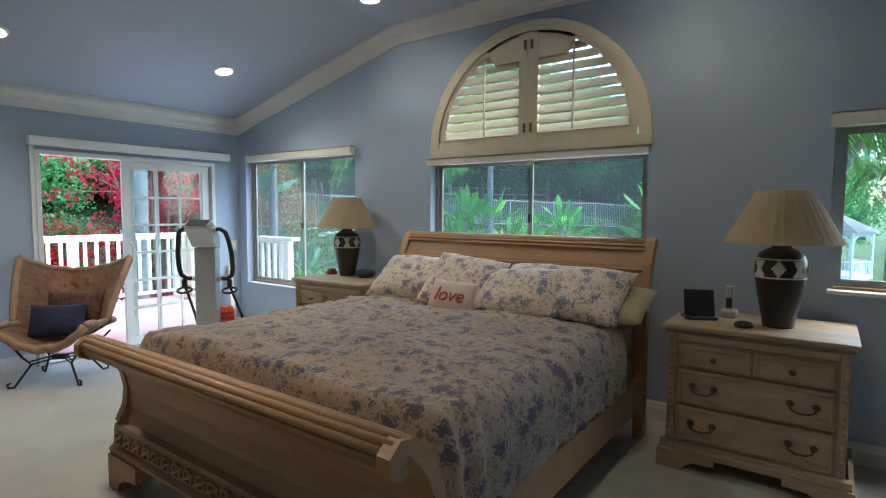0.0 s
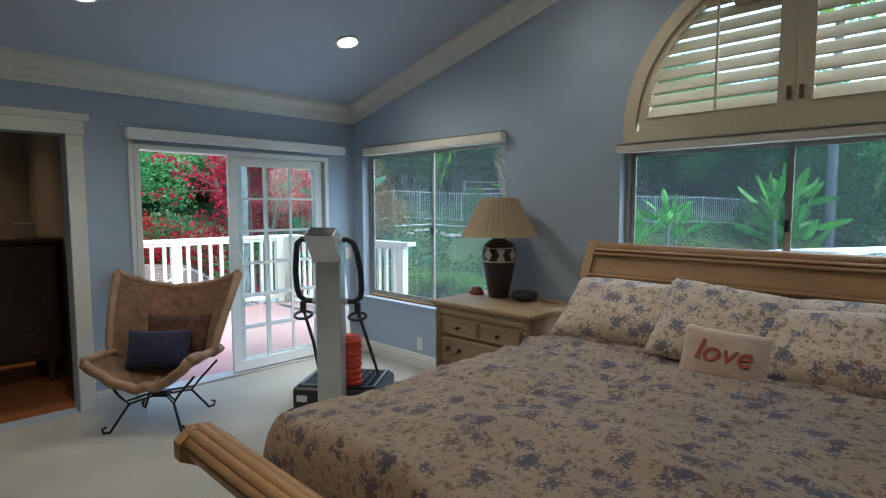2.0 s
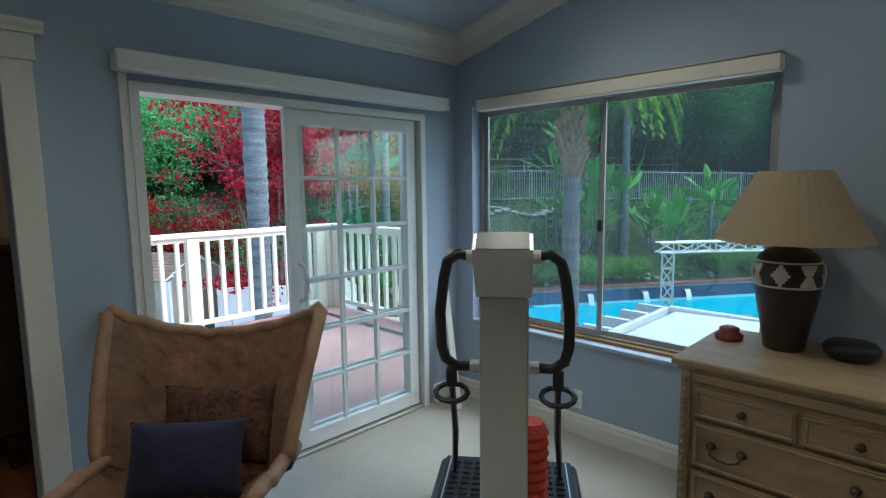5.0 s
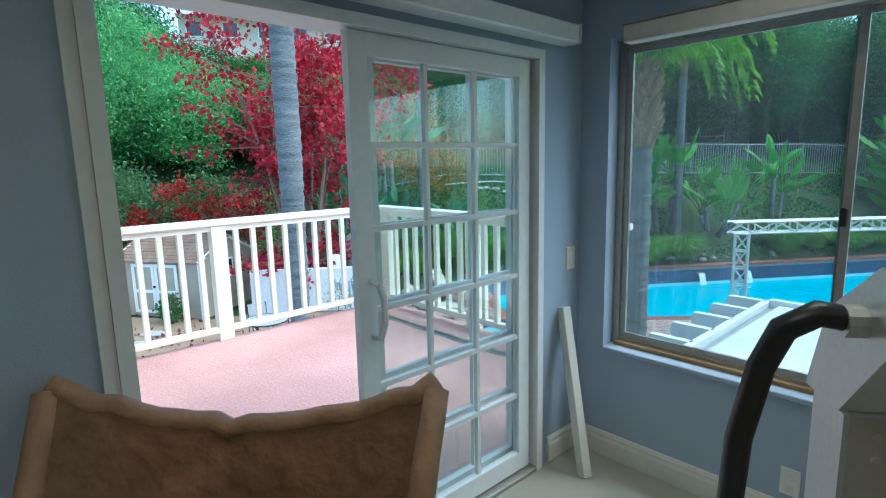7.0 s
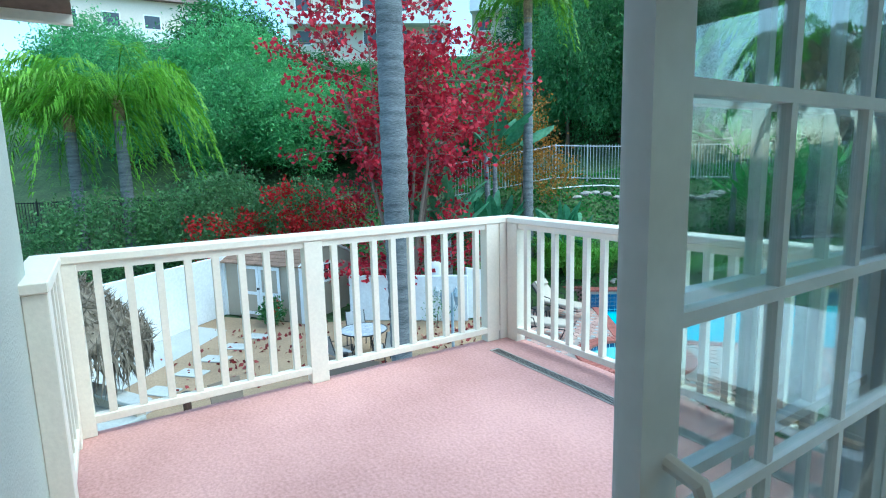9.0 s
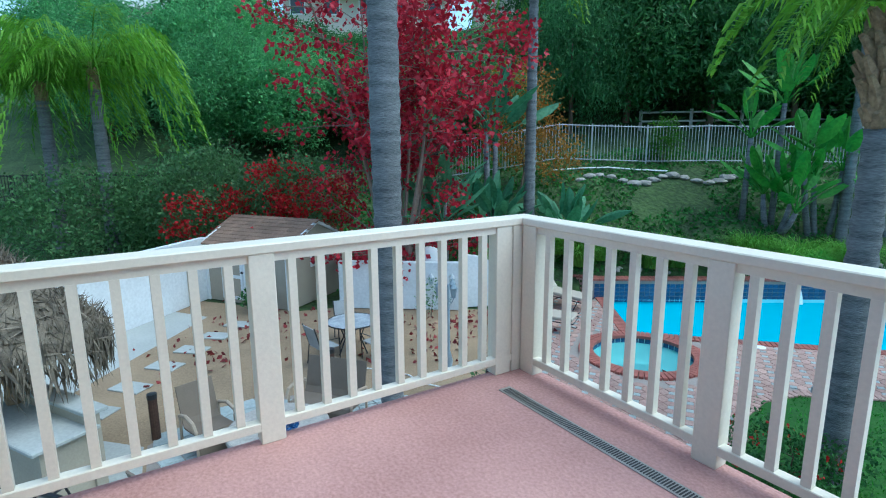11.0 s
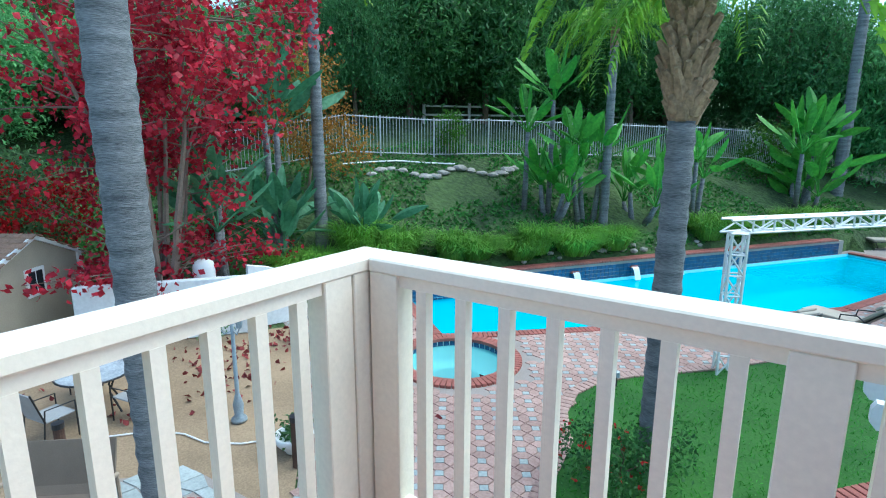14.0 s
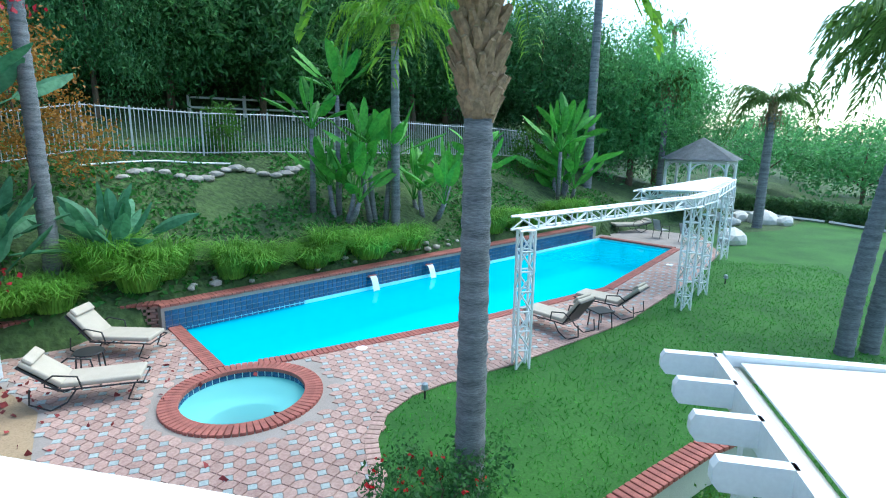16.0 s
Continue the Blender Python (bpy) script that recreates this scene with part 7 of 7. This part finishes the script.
def lantern(m, label):
    c = thing("wall_lantern", m, label, "lantern", "wall lanterns")
    part("bracket", tube(B(), [(0, 0.0, 0), (0, -0.08, -0.03), (0, -0.14, 0.02), (0, -0.14, 0.08)], 0.014, 6), SILVER, c)
    part("cage", lathe(B(), [(0.0, 0.08), (0.05, 0.09), (0.085, 0.28), (0.0, 0.28)], 6, (0, -0.14, 0)), glass_material("lantern_glass", (0.8, 0.88, 0.9), 1.5), c)
    part("cap", lathe(B(), [(0.0, 0.281), (0.10, 0.281), (0.05, 0.36), (0.015, 0.40), (0.0, 0.44)], 6, (0, -0.14, 0)), SILVER, c)


WBM = pose(-20.95, 8.1, GZ, 0, 0, math.degrees(math.atan2(3.6, 2.8)))
for u in (2.75, 3.35):
    lantern(WBM @ pose(u, -0.101, 0.72), "silver-blue wall lantern on the white wall")
tree("wall_shrub", (-18.7, 9.9, GZ), [(0, 0, 0.5, 0.3, 0.3, 0.4)], SHRUB, "thin climbing shrub against the white wall", 16, 20, 0.07, 0.12, r=0.02, category="shrub", splits=3)

SHEDTAN = material("shed_tan", (0.40, 0.35, 0.27), 0.8, 0, 0.08, 2, 30, 0.15)
SHEDROOF = material("shed_shingle", (0.26, 0.165, 0.11), 0.9, 0, 0.25, 3, 25, 0.4, rand=0.25)
sdh = thing("shed", pose(-21.45, 6.75, GZ, 0, 0, 213), "tan garden shed with white trim and brown shingle roof", "shed")
# local x runs along the door front, y towards the inside
W_, D_, EH, RH = 3.2, 2.75, 1.85, 2.5
part("wall", prism(B(), [(0, 0), (-D_, 0), (-D_, EH), (-D_ / 2, RH), (0, EH)], lambda y, z: (0, y, z), lambda y, z: (W_, y, z)), SHEDTAN, sdh)
for s, (y0, y1) in enumerate(((0.16, -D_ / 2), (-D_ - 0.16, -D_ / 2))):
    zl = EH - 0.16 * (RH - EH) / (D_ / 2)
    n = 9
    for k in range(n):
        a, b = k / n, (k + 1) / n + 0.03
        q = [(y0 + (y1 - y0) * a, zl + (RH - zl) * a + 0.045), (y0 + (y1 - y0) * min(1, b), zl + (RH - zl) * min(1, b) + 0.025), (y0 + (y1 - y0) * min(1, b), zl + (RH - zl) * min(1, b) + 0.005), (y0 + (y1 - y0) * a, zl + (RH - zl) * a + 0.005)]
        m = 11
        for j in range(m):
            x0 = -0.15 + (W_ + 0.3) * j / m + (0.12 if k % 2 else 0)
            part("shingle", prism(B(), q, lambda y, z: (x0, y, z), lambda y, z: (min(W_ + 0.15, x0 + (W_ + 0.3) / m - 0.012), y, z)), SHEDROOF, sdh)
for x in (0.0, W_):
    for y in (0.0, -D_):
        part("corner_trim", bx(x - 0.06, x + 0.06, y - 0.06, y + 0.06, 0, EH), WPAINT, sdh)
    sx = -0.012 if x == 0 else 0.012
    for y0 in (0.0, -D_):
        part("rake_trim", prism(B(), [(y0 + (0.16 if y0 == 0 else -0.16), EH - 0.11), (y0 + (0.16 if y0 == 0 else -0.16), EH - 0.01), (-D_ / 2, RH + 0.01), (-D_ / 2, RH - 0.10)], lambda y, z: (x + sx * 6, y, z), lambda y, z: (x + sx, y, z)), WPAINT, sdh)
for x0 in (0.85, 1.72):
    dd_ = part("door", bx(x0, x0 + 0.85, 0.004, 0.03, 0.12, 1.72), SHEDTAN, sdh)
    for q in ((x0, x0 + 0.1, 0.12, 1.72), (x0 + 0.75, x0 + 0.85, 0.12, 1.72), (x0 + 0.1, x0 + 0.75, 0.12, 0.22), (x0 + 0.1, x0 + 0.75, 1.62, 1.72), (x0 + 0.1, x0 + 0.75, 0.78, 0.88)):
        part("door_trim", bx(q[0], q[1], 0.031, 0.05, q[2], q[3]), WPAINT, dd_)
part("latch", bx(1.69, 1.77, 0.051, 0.075, 0.95, 1.02), BLACKMETAL, sdh)
wn_ = part("window", bx(-0.045, -0.004, -1.55, -1.0, 1.1, 1.75), WPAINT, sdh)
part("pane", bx(-0.05, -0.046, -1.48, -1.07, 1.17, 1.68), material("dark_glass", (0.02, 0.025, 0.03), 0.08), wn_)
part("muntin", bx(-0.054, -0.0505, -1.285, -1.265, 1.17, 1.68), WPAINT, wn_)

# thatched bar
th = thing("thatched_umbrella", pose(-16.0, 1.0, GZ), "grey-brown palm thatch umbrella on a palm post", "thatch umbrella")
th.scale = (1.12, 1.12, 1.15)
part("post", palm_trunk(2.4, 0.10, 0.08), PALMBROWN, th, smooth=True)
THATCH = material("dry_thatch", (0.20, 0.165, 0.12), 0.95, 0, 0.35, 5, 60, 0.5, rand=0.4)
n = 2600
a = rng.uniform(0, 6.283, n)
t = rng.uniform(0, 1, n) ** 0.7
pts = np.stack([1.15 * t * np.cos(a), 1.15 * t * np.sin(a), 2.85 - 0.95 * t - 0.25 * t * t + rng.normal(size=n) * 0.03], 1)
leaves("thatch", pts, 0.42, THATCH, th, aspect=0.07, droop=1.2)
part("cone", lathe(B(), [(1.1, 1.72), (1.05, 1.80), (0.5, 2.45), (0.05, 2.82)], 20), THATCH, th)
a = rng.uniform(0, 6.283, 900)
leaves("fringe", np.stack([1.12 * np.cos(a), 1.12 * np.sin(a), rng.uniform(1.35, 1.75, 900)], 1), 0.5, THATCH, th, aspect=0.06, droop=6.0)
br = thing("bar_counter", pose(-15.2, 1.2, GZ, 0, 0, 30), "tan outdoor bar counter with grey stone top", "bar counter")
part("base", bx(-0.9, 0.9, -0.3, 0.3, 0, 0.98), SHEDTAN, br)
part("top", bx(-1.0, 1.0, -0.42, 0.42, 0.981, 1.04, bev=0.012), CONCRETE, br)
part("raised_ledge", bx(-1.0, 1.0, 0.25, 0.55, 1.2, 1.26, bev=0.01), CONCRETE, br)
part("ledge_wall", bx(-0.95, 0.95, 0.30, 0.45, 0, 1.199), SHEDTAN, br)


def bar_stool(m):
    c = thing("bar_stool", m, "dark wrought-iron bar stool with grey cushion", "bar stool", "bar stools")
    part("seat", bx(-0.2, 0.2, -0.2, 0.2, 0.68, 0.75, bev=0.025, seg=2), CUSHGREY, c)
    for s in (-1, 1):
        for q in (-1, 1):
            part("leg", tube(B(), [(s * 0.17, q * 0.17, 0.68), (s * 0.25, q * 0.25, 0)], 0.014, 6), BLACKMETAL, c)
        part("back_post", tube(B(), [(s * 0.19, 0.19, 0.68), (s * 0.2, 0.24, 1.12)], 0.014, 6), BLACKMETAL, c)
        part("armrest", tube(B(), [(s * 0.22, 0.2, 0.92), (s * 0.24, -0.12, 0.93), (s * 0.22, -0.18, 0.72)], 0.016, 6), BLACKMETAL, c)
        part("scrollwork", tube(B(), [(s * 0.05 + 0.045 * math.cos(k * 0.6), 0.225, 0.92 + 0.06 * math.sin(k * 0.6)) for k in range(10)], 0.008, 5), BLACKMETAL, c)
    part("back_rail", tube(B(), [(-0.2, 0.24, 1.12), (0.2, 0.24, 1.12)], 0.03, 8), BLACKMETAL, c)
    part("foot_ring", tube(B(), [(0.24 * math.cos(k * 0.5236), 0.24 * math.sin(k * 0.5236), 0.25) for k in range(13)], 0.011, 6), BLACKMETAL, c)
    return c


CUSHGREY = material("grey_cushion", (0.34, 0.35, 0.35), 0.9, 0, 0.12, 4, 60, 0.2)
s0 = bar_stool(pose(-13.1, 1.75, GZ, 0, 0, -140))
copy_thing(s0, pose(-13.5, 0.75, GZ, 0, 0, -120))
copy_thing(s0, pose(-14.4, 0.3, GZ, 0, 0, -100))

# fire pit and its seats
fp_ = thing("fire_pit", pose(-14.15, 4.33, GZ), "round pale stone fire pit with blue glass", "fire pit")
part("rim", lathe(B(), [(0.31, 0.40), (0.31, 0.50), (0.75, 0.50), (0.775, 0.485), (0.775, 0.42), (0.75, 0.405)], 40), material("pale_stone", (0.44, 0.40, 0.35), 0.85, 0, 0.2, 4, 25, 0.4), fp_)
part("base", lathe(B(), [(0.56, 0.0), (0.57, 0.40), (0.56, 0.404)], 32), material("ochre_stone", (0.32, 0.22, 0.11), 0.9, 0, 0.3, 6, 30, 0.5), fp_)
a, t = rng.uniform(0, 6.283, 1500), np.sqrt(rng.uniform(0, 1, 1500)) * 0.30
ob = leaves("glass_pebbles", np.stack([t * np.cos(a), t * np.sin(a), 0.475 + rng.uniform(0, 0.02, 1500)], 1), 0.03, material("blue_glass", (0.03, 0.10, 0.26), 0.1, 0, 0.5, 30, 60, 0, rand=0.6), fp_, aspect=0.9)
ob["kind"] = "stuff"
SLING = material("brown_sling", (0.20, 0.155, 0.115), 0.8, 0, 0.1, 4, 90, 0.2)
TANARM = material("tan_arm", (0.42, 0.33, 0.24), 0.6, 0, 0.1, 4, 40, 0.1)


def patio_seat(m, w, label):
    c = thing("patio_armchair" if w < 1 else "loveseat", m, label, "patio chair", "fire pit seats")
    prof = [(-0.32, 0.34), (-0.30, 0.41), (0.0, 0.38), (0.20, 0.37), (0.27, 0.48), (0.36, 0.80), (0.42, 1.0)]
    part("sling", sheet_curve(prof, -w / 2, w / 2, 0.03), SLING, c)
    part("front_panel", bx(-w / 2, w / 2, -0.32, -0.29, 0.05, 0.35), SLING, c)
    for s in (-1, 1):
        part("armrest", tube(B(), [(s * (w / 2 + 0.03), 0.27, 0.58), (s * (w / 2 + 0.04), 0.0, 0.66), (s * (w / 2 + 0.04), -0.25, 0.62), (s * (w / 2 + 0.03), -0.33, 0.48)], 0.03, 8), TANARM, c)
        for y in (-0.28, 0.28):
            part("leg", tube(B(), [(s * (w / 2 + 0.02), y, 0.55), (s * (w / 2 + 0.02), y * 1.05, 0)], 0.022, 6), TANARM, c)
    return c


patio_seat(pose(-14.75, 5.35, GZ, 0, 0, 40), 1.15, "brown sling loveseat facing the fire pit")
patio_seat(pose(-15.0, 3.45, GZ, 0, 0, 105), 0.58, "brown sling armchair facing the fire pit")
patio_seat(pose(-13.1, 2.8, GZ, 0, 0, 205), 0.58, "brown sling armchair facing the fire pit")
pr = thing("ring_planter", pose(-13.55, 6.0, GZ), "round brick-edged planter with dry mulch", "planter")
pieces([((0.62 * math.cos(2 * math.pi * k / 34), 0.62 * math.sin(2 * math.pi * k / 34), 0.03), (0.052, 0.11, 0.04), 2 * math.pi * k / 34 + math.pi / 2) for k in range(34)], "brick", BRICKRED, pr)
part("mulch", lathe(B(), [(0.0, 0), (0.53, 0.0), (0.5, 0.03), (0.24, 0.05), (0.0, 0.05)], 20), material("mulch", (0.09, 0.03, 0.025), 0.95, 0, 0.5, 12, 40, 0.8), pr)

# patio table and chairs
tb = thing("patio_table", pose(-17.6, 7.05, GZ), "round glass patio table on a black frame", "patio table")
part("tabletop", lathe(B(), [(0.0, 0.70), (0.58, 0.70), (0.58, 0.712), (0.0, 0.712)], 36), material("frosted_glass", (0.42, 0.47, 0.50), 0.12, 0, 0.25, 6, 30, 0.05), tb)
part("rim", tube(B(), [(0.59 * math.cos(k * 0.2618), 0.59 * math.sin(k * 0.2618), 0.705) for k in range(25)], 0.018, 6), BLACKMETAL, tb)
for k in range(4):
    a = k * math.pi / 2 + 0.4
    part("leg", tube(B(), [(0.4 * math.cos(a), 0.4 * math.sin(a), 0.69), (0.25 * math.cos(a), 0.25 * math.sin(a), 0.35), (0.45 * math.cos(a), 0.45 * math.sin(a), 0)], 0.018, 6), BLACKMETAL, tb)


def mesh_chair(m):
    c = thing("patio_chair", m, "grey mesh patio chair with black frame", "patio chair", "table chairs")
    part("seat", bx(-0.24, 0.24, -0.24, 0.22, 0.40, 0.43, bev=0.01), CUSHGREY, c)
    part("backrest", sheet_curve([(0.22, 0.44), (0.27, 0.65), (0.36, 0.92)], -0.24, 0.24, 0.02), CUSHGREY, c)
    for s in (-1, 1):
        part("frame", tube(B(), [(s * 0.26, -0.24, 0), (s * 0.26, -0.24, 0.60), (s * 0.26, 0.2, 0.62), (s * 0.26, 0.28, 0.0)], 0.014, 6), BLACKMETAL, c)
        part("back_post", tube(B(), [(s * 0.25, 0.21, 0.42), (s * 0.25, 0.36, 0.94)], 0.014, 6), BLACKMETAL, c)
    return c


c0 = mesh_chair(pose(-18.3, 7.2, GZ, 0, 0, 80))
copy_thing(c0, pose(-17.2, 6.2, GZ, 0, 0, 190))
copy_thing(c0, pose(-16.8, 7.3, GZ, 0, 0, -80))

# lamp post, bollards, flower pot
lp_ = thing("garden_lamp_post", pose(-15.25, 8.2, GZ), "slim blue-grey garden lamp post with three lanterns", "lamp post")
LPM = material("blue_grey_iron", (0.30, 0.36, 0.40), 0.5, 0.4, 0.15, 5, 40, 0.1)
part("pole", lathe(B(), [(0.13, 0), (0.13, 0.05), (0.07, 0.12), (0.09, 0.30), (0.05, 0.45), (0.035, 0.50), (0.03, 1.9), (0.0, 1.95)], 14), LPM, lp_, smooth=True)
for k in range(3):
    a = k * 2.094
    part("arm", tube(B(), [(0, 0, 1.6), (0.12 * math.cos(a), 0.12 * math.sin(a), 1.56), (0.2 * math.cos(a), 0.2 * math.sin(a), 1.68)], 0.012, 5), LPM, lp_)
    part("lantern", lathe(B(), [(0.0, 1.68), (0.04, 1.69), (0.07, 1.88), (0.08, 1.89), (0.02, 1.98), (0.0, 2.02)], 6, (0.2 * math.cos(a), 0.2 * math.sin(a), 0)), LPM, lp_)
BOLL = material("rusty_brown", (0.085, 0.045, 0.03), 0.8, 0.1, 0.3, 6, 30, 0.2)
for x, y in ((-13.45, 7.9), (-15.75, 2.75), (-16.0, 5.9)):
    bl = thing("bollard_light", pose(x, y, GZ), "dark brown round garden bollard with black cap", "bollard", "garden bollards")
    part("post", tube(B(), [(0, 0, 0), (0, 0, 0.72)], 0.07, 14), BOLL, bl)
    part("cap", lathe(B(), [(0.0, 0.721), (0.078, 0.721), (0.078, 0.80), (0.0, 0.805)], 14), BLACKPLASTIC, bl)
pt = thing("flower_pot", pose(-13.8, 8.15, GZ), "white bowl pot with trailing plant", "flower pot")
part("bowl", lathe(B(), [(0.14, 0), (0.15, 0.03), (0.27, 0.16), (0.30, 0.28), (0.27, 0.29), (0.2, 0.24)], 20), WPAINT, pt, smooth=True)
leaves("foliage", np.array([[0, 0, 0.36]]) + rng.normal(size=(160, 3)) * (0.14, 0.14, 0.09), 0.1, SHRUB, pt, aspect=0.6)["kind"] = "stuff"
hose = tagged(part("garden_hose", tube(B(), [(-16.6 + 0.5 * k, 6.6 + 0.35 * k + 0.25 * math.sin(k * 1.3), GZ + 0.012) for k in range(9)], 0.014, 6), WPAINT), "pale garden hose lying across the sand", "hose")

# sun loungers
CUSH = material("tan_cushion", (0.44, 0.385, 0.31), 0.9, 0, 0.08, 4, 60, 0.25)


def lounger(m, up, label):
    c = thing("sun_lounger", m, label, "sun lounger", "pool loungers")
    part("mattress", bx(-0.31, 0.31, -1.25, 0.0, 0.36, 0.46, bev=0.035, seg=3), CUSH, c)
    a = radians(up)
    bk = part("back_cushion", bx(-0.31, 0.31, 0.0, 0.74, 0.0, 0.10, bev=0.035, seg=3), CUSH, c)
    bk.location, bk.rotation_euler = (0, 0.0, 0.37), (a, 0, 0)
    hd = part("head_roll", bx(-0.29, 0.29, 0.56, 0.75, 0.10, 0.17, bev=0.03, seg=2), CUSH, c)
    hd.location, hd.rotation_euler = (0, 0.0, 0.37), (a, 0, 0)
    for s in (-1, 1):
        part("side_rail", tube(B(), [(s * 0.33, -1.28, 0.33), (s * 0.33, 0.02, 0.34)], 0.016, 6), BLACKMETAL, c)
        part("back_rail", tube(B(), [(s * 0.33, 0.0, 0.35), (s * 0.33, 0.74 * math.cos(a), 0.35 + 0.74 * math.sin(a))], 0.016, 6), BLACKMETAL, c)
        part("armrest", tube(B(), [(s * 0.36, -0.35, 0.33), (s * 0.38, -0.30, 0.58), (s * 0.38, 0.05, 0.64), (s * 0.37, 0.22, 0.52)], 0.017, 6), BLACKMETAL, c)
        part("front_leg", tube(B(), [(s * 0.33, -1.15, 0.33), (s * 0.34, -1.02, 0.04), (s * 0.34, -1.2, 0.0), (s * 0.34, -1.24, 0.05)], 0.016, 6), BLACKMETAL, c)
        part("rear_leg", tube(B(), [(s * 0.33, -0.25, 0.33), (s * 0.35, -0.1, 0.12), (s * 0.36, 0.15, 0.0), (s * 0.35, 0.45, 0.15), (s * 0.34, 0.42, 0.42)], 0.016, 6), BLACKMETAL, c)
    for y in (-1.28, -0.6, 0.02):
        part("cross_bar", tube(B(), [(-0.33, y, 0.33), (0.33, y, 0.33)], 0.013, 6), BLACKMETAL, c)
    bs = part("back_sling", bx(-0.32, 0.32, 0.02, 0.74, -0.03, -0.008), BLACKPLASTIC, c)
    bs.location, bs.rotation_euler = (0, 0.0, 0.36), (a, 0, 0)
    return c


def toward(x, y, fx, fy):
    """A pose whose local -y points from (x, y) towards (fx, fy)."""
    return pose(x, y, GZ + 0.012, 0, 0, math.degrees(math.atan2(fx - x, -(fy - y))))


lounger(toward(-16.55, 11.55, -15.2, 12.35), 40, "tan cushioned sun lounger beside the spa")
lounger(toward(-17.75, 13.55, -16.0, 13.85), 48, "tan cushioned sun lounger by the brick wall")
lounger(toward(-7.75, 17.1, -8.9, 17.9), 55, "tan cushioned lounger seen from behind by the pool")
lounger(toward(-6.35, 18.9, -7.6, 19.6), 42, "tan cushioned sun lounger at the lawn edge")
lounger(toward(-4.2, 33.1, -5.4, 32.6), 12, "flat tan lounger at the far end of the pool")


def side_table(x, y, round_top, label):
    c = thing("side_table", pose(x, y, GZ + 0.012, 0, 0, 35), label, "side table")
    if round_top:
        part("top", lathe(B(), [(0.0, 0.42), (0.26, 0.42), (0.27, 0.435), (0.26, 0.45), (0.0, 0.45)], 24), BLACKMETAL, c)
    else:
        part("top", bx(-0.25, 0.25, -0.25, 0.25, 0.42, 0.45, bev=0.006), BLACKMETAL, c)
    for k in range(4):
        a = k * math.pi / 2 + 0.785
        part("leg", tube(B(), [(0.26 * math.cos(a), 0.26 * math.sin(a), 0.42), (0.3 * math.cos(a), 0.3 * math.sin(a), 0)], 0.016, 6), BLACKMETAL, c)


side_table(-17.1, 12.6, True, "round dark glass-topped side table between loungers")
side_table(-7.0, 17.85, False, "square black side table between loungers")
for x, y in ((-3.2, 31.6), (-2.2, 30.6)):
    copy_thing(c0, pose(x, y, GZ, 0, 0, 120))
sk = tagged(part("skimmer_lid", lathe(B(), [(0.0, 0), (0.13, 0), (0.13, 0.014), (0.0, 0.018)], 20), WPAINT), "round white skimmer lid in the paving", "skimmer lid", "skimmer lids")
sk.matrix_world = pose(-12.35, 15.05, GZ + 0.012)
copy_thing(sk, pose(-3.9, 25.6, GZ + 0.012))
for x, y in ((-10.4, 13.1), (-2.6, 23.2)):
    pl_ = thing("path_light", pose(x, y, GZ), "small dark garden path light", "path light", "path lights")
    part("stake", tube(B(), [(0, 0, 0), (0, 0, 0.2)], 0.02, 8), BLACKMETAL, pl_)
    part("hood", lathe(B(), [(0.0, 0.2), (0.07, 0.2), (0.06, 0.3), (0.0, 0.34)], 10), LPM, pl_)
bc = thing("storage_bench", pose(*at_sd(10.6, 1.5), -2.55, 0, 0, 54.7), "low tan board edging behind the pool wall", "board")
part("board", bx(-1.9, 1.9, -0.04, 0.04, 0, 0.42, bev=0.01), TANARM, bc)
part("cover", bx(-1.9, 1.9, 0.05, 0.9, 0.36, 0.42, bev=0.01), SLING, bc)


# houses on the hilltop
def house(x, y, z, w, d, h, rz, mat, label):
    c = thing("house", pose(x, y, z, 0, 0, rz), label, "house")
    part("wall", bx(-w / 2, w / 2, -d / 2, d / 2, -4, h), mat, c)
    part("roof", prism(B(), [(-d / 2 - 0.6, h), (0, h + 1.8), (d / 2 + 0.6, h)], lambda yy, zz: (-w / 2 - 0.6, yy, zz), lambda yy, zz: (w / 2 + 0.6, yy, zz)), ROOF, c)
    n = int(w / 2.6)
    for k in range(n):
        xx = -w / 2 + 1.3 + k * (w - 2.6) / max(1, n - 1)
        for zz in (0.8, 3.6):
            if zz + 1.4 < h:
                wd_ = part("window", bx(xx - 0.7, xx + 0.7, -d / 2 - 0.05, -d / 2 - 0.002, zz, zz + 1.4), WPAINT, c)
                part("pane", bx(xx - 0.6, xx + 0.6, -d / 2 - 0.056, -d / 2 - 0.051, zz + 0.1, zz + 1.3), material("far_window_glass", (0.06, 0.07, 0.08), 0.1), wd_)
    part("balcony_rail", bx(-w / 2, w / 2, -d / 2 - 1.5, -d / 2 - 1.42, 2.6, 3.5), WPAINT, c)
    part("balcony_floor", bx(-w / 2, w / 2, -d / 2 - 1.5, -d / 2 - 0.06, 2.4, 2.59), WPAINT, c)


CREAMW = material("far_stucco", (0.66, 0.60, 0.50), 0.9, 0, 0.06, 0.5, 8, 0.2)
for (px, py), w, rz in (((-58.0, 27.0), 15.0, 62), ((-49.0, 42.0), 13.0, 45), ((-66, 6), 12.0, 85)):
    house(px, py, ground_z(px, py) + 0.5, w, 9.0, 6.2, rz, CREAMW, "cream two-storey house on the hilltop")
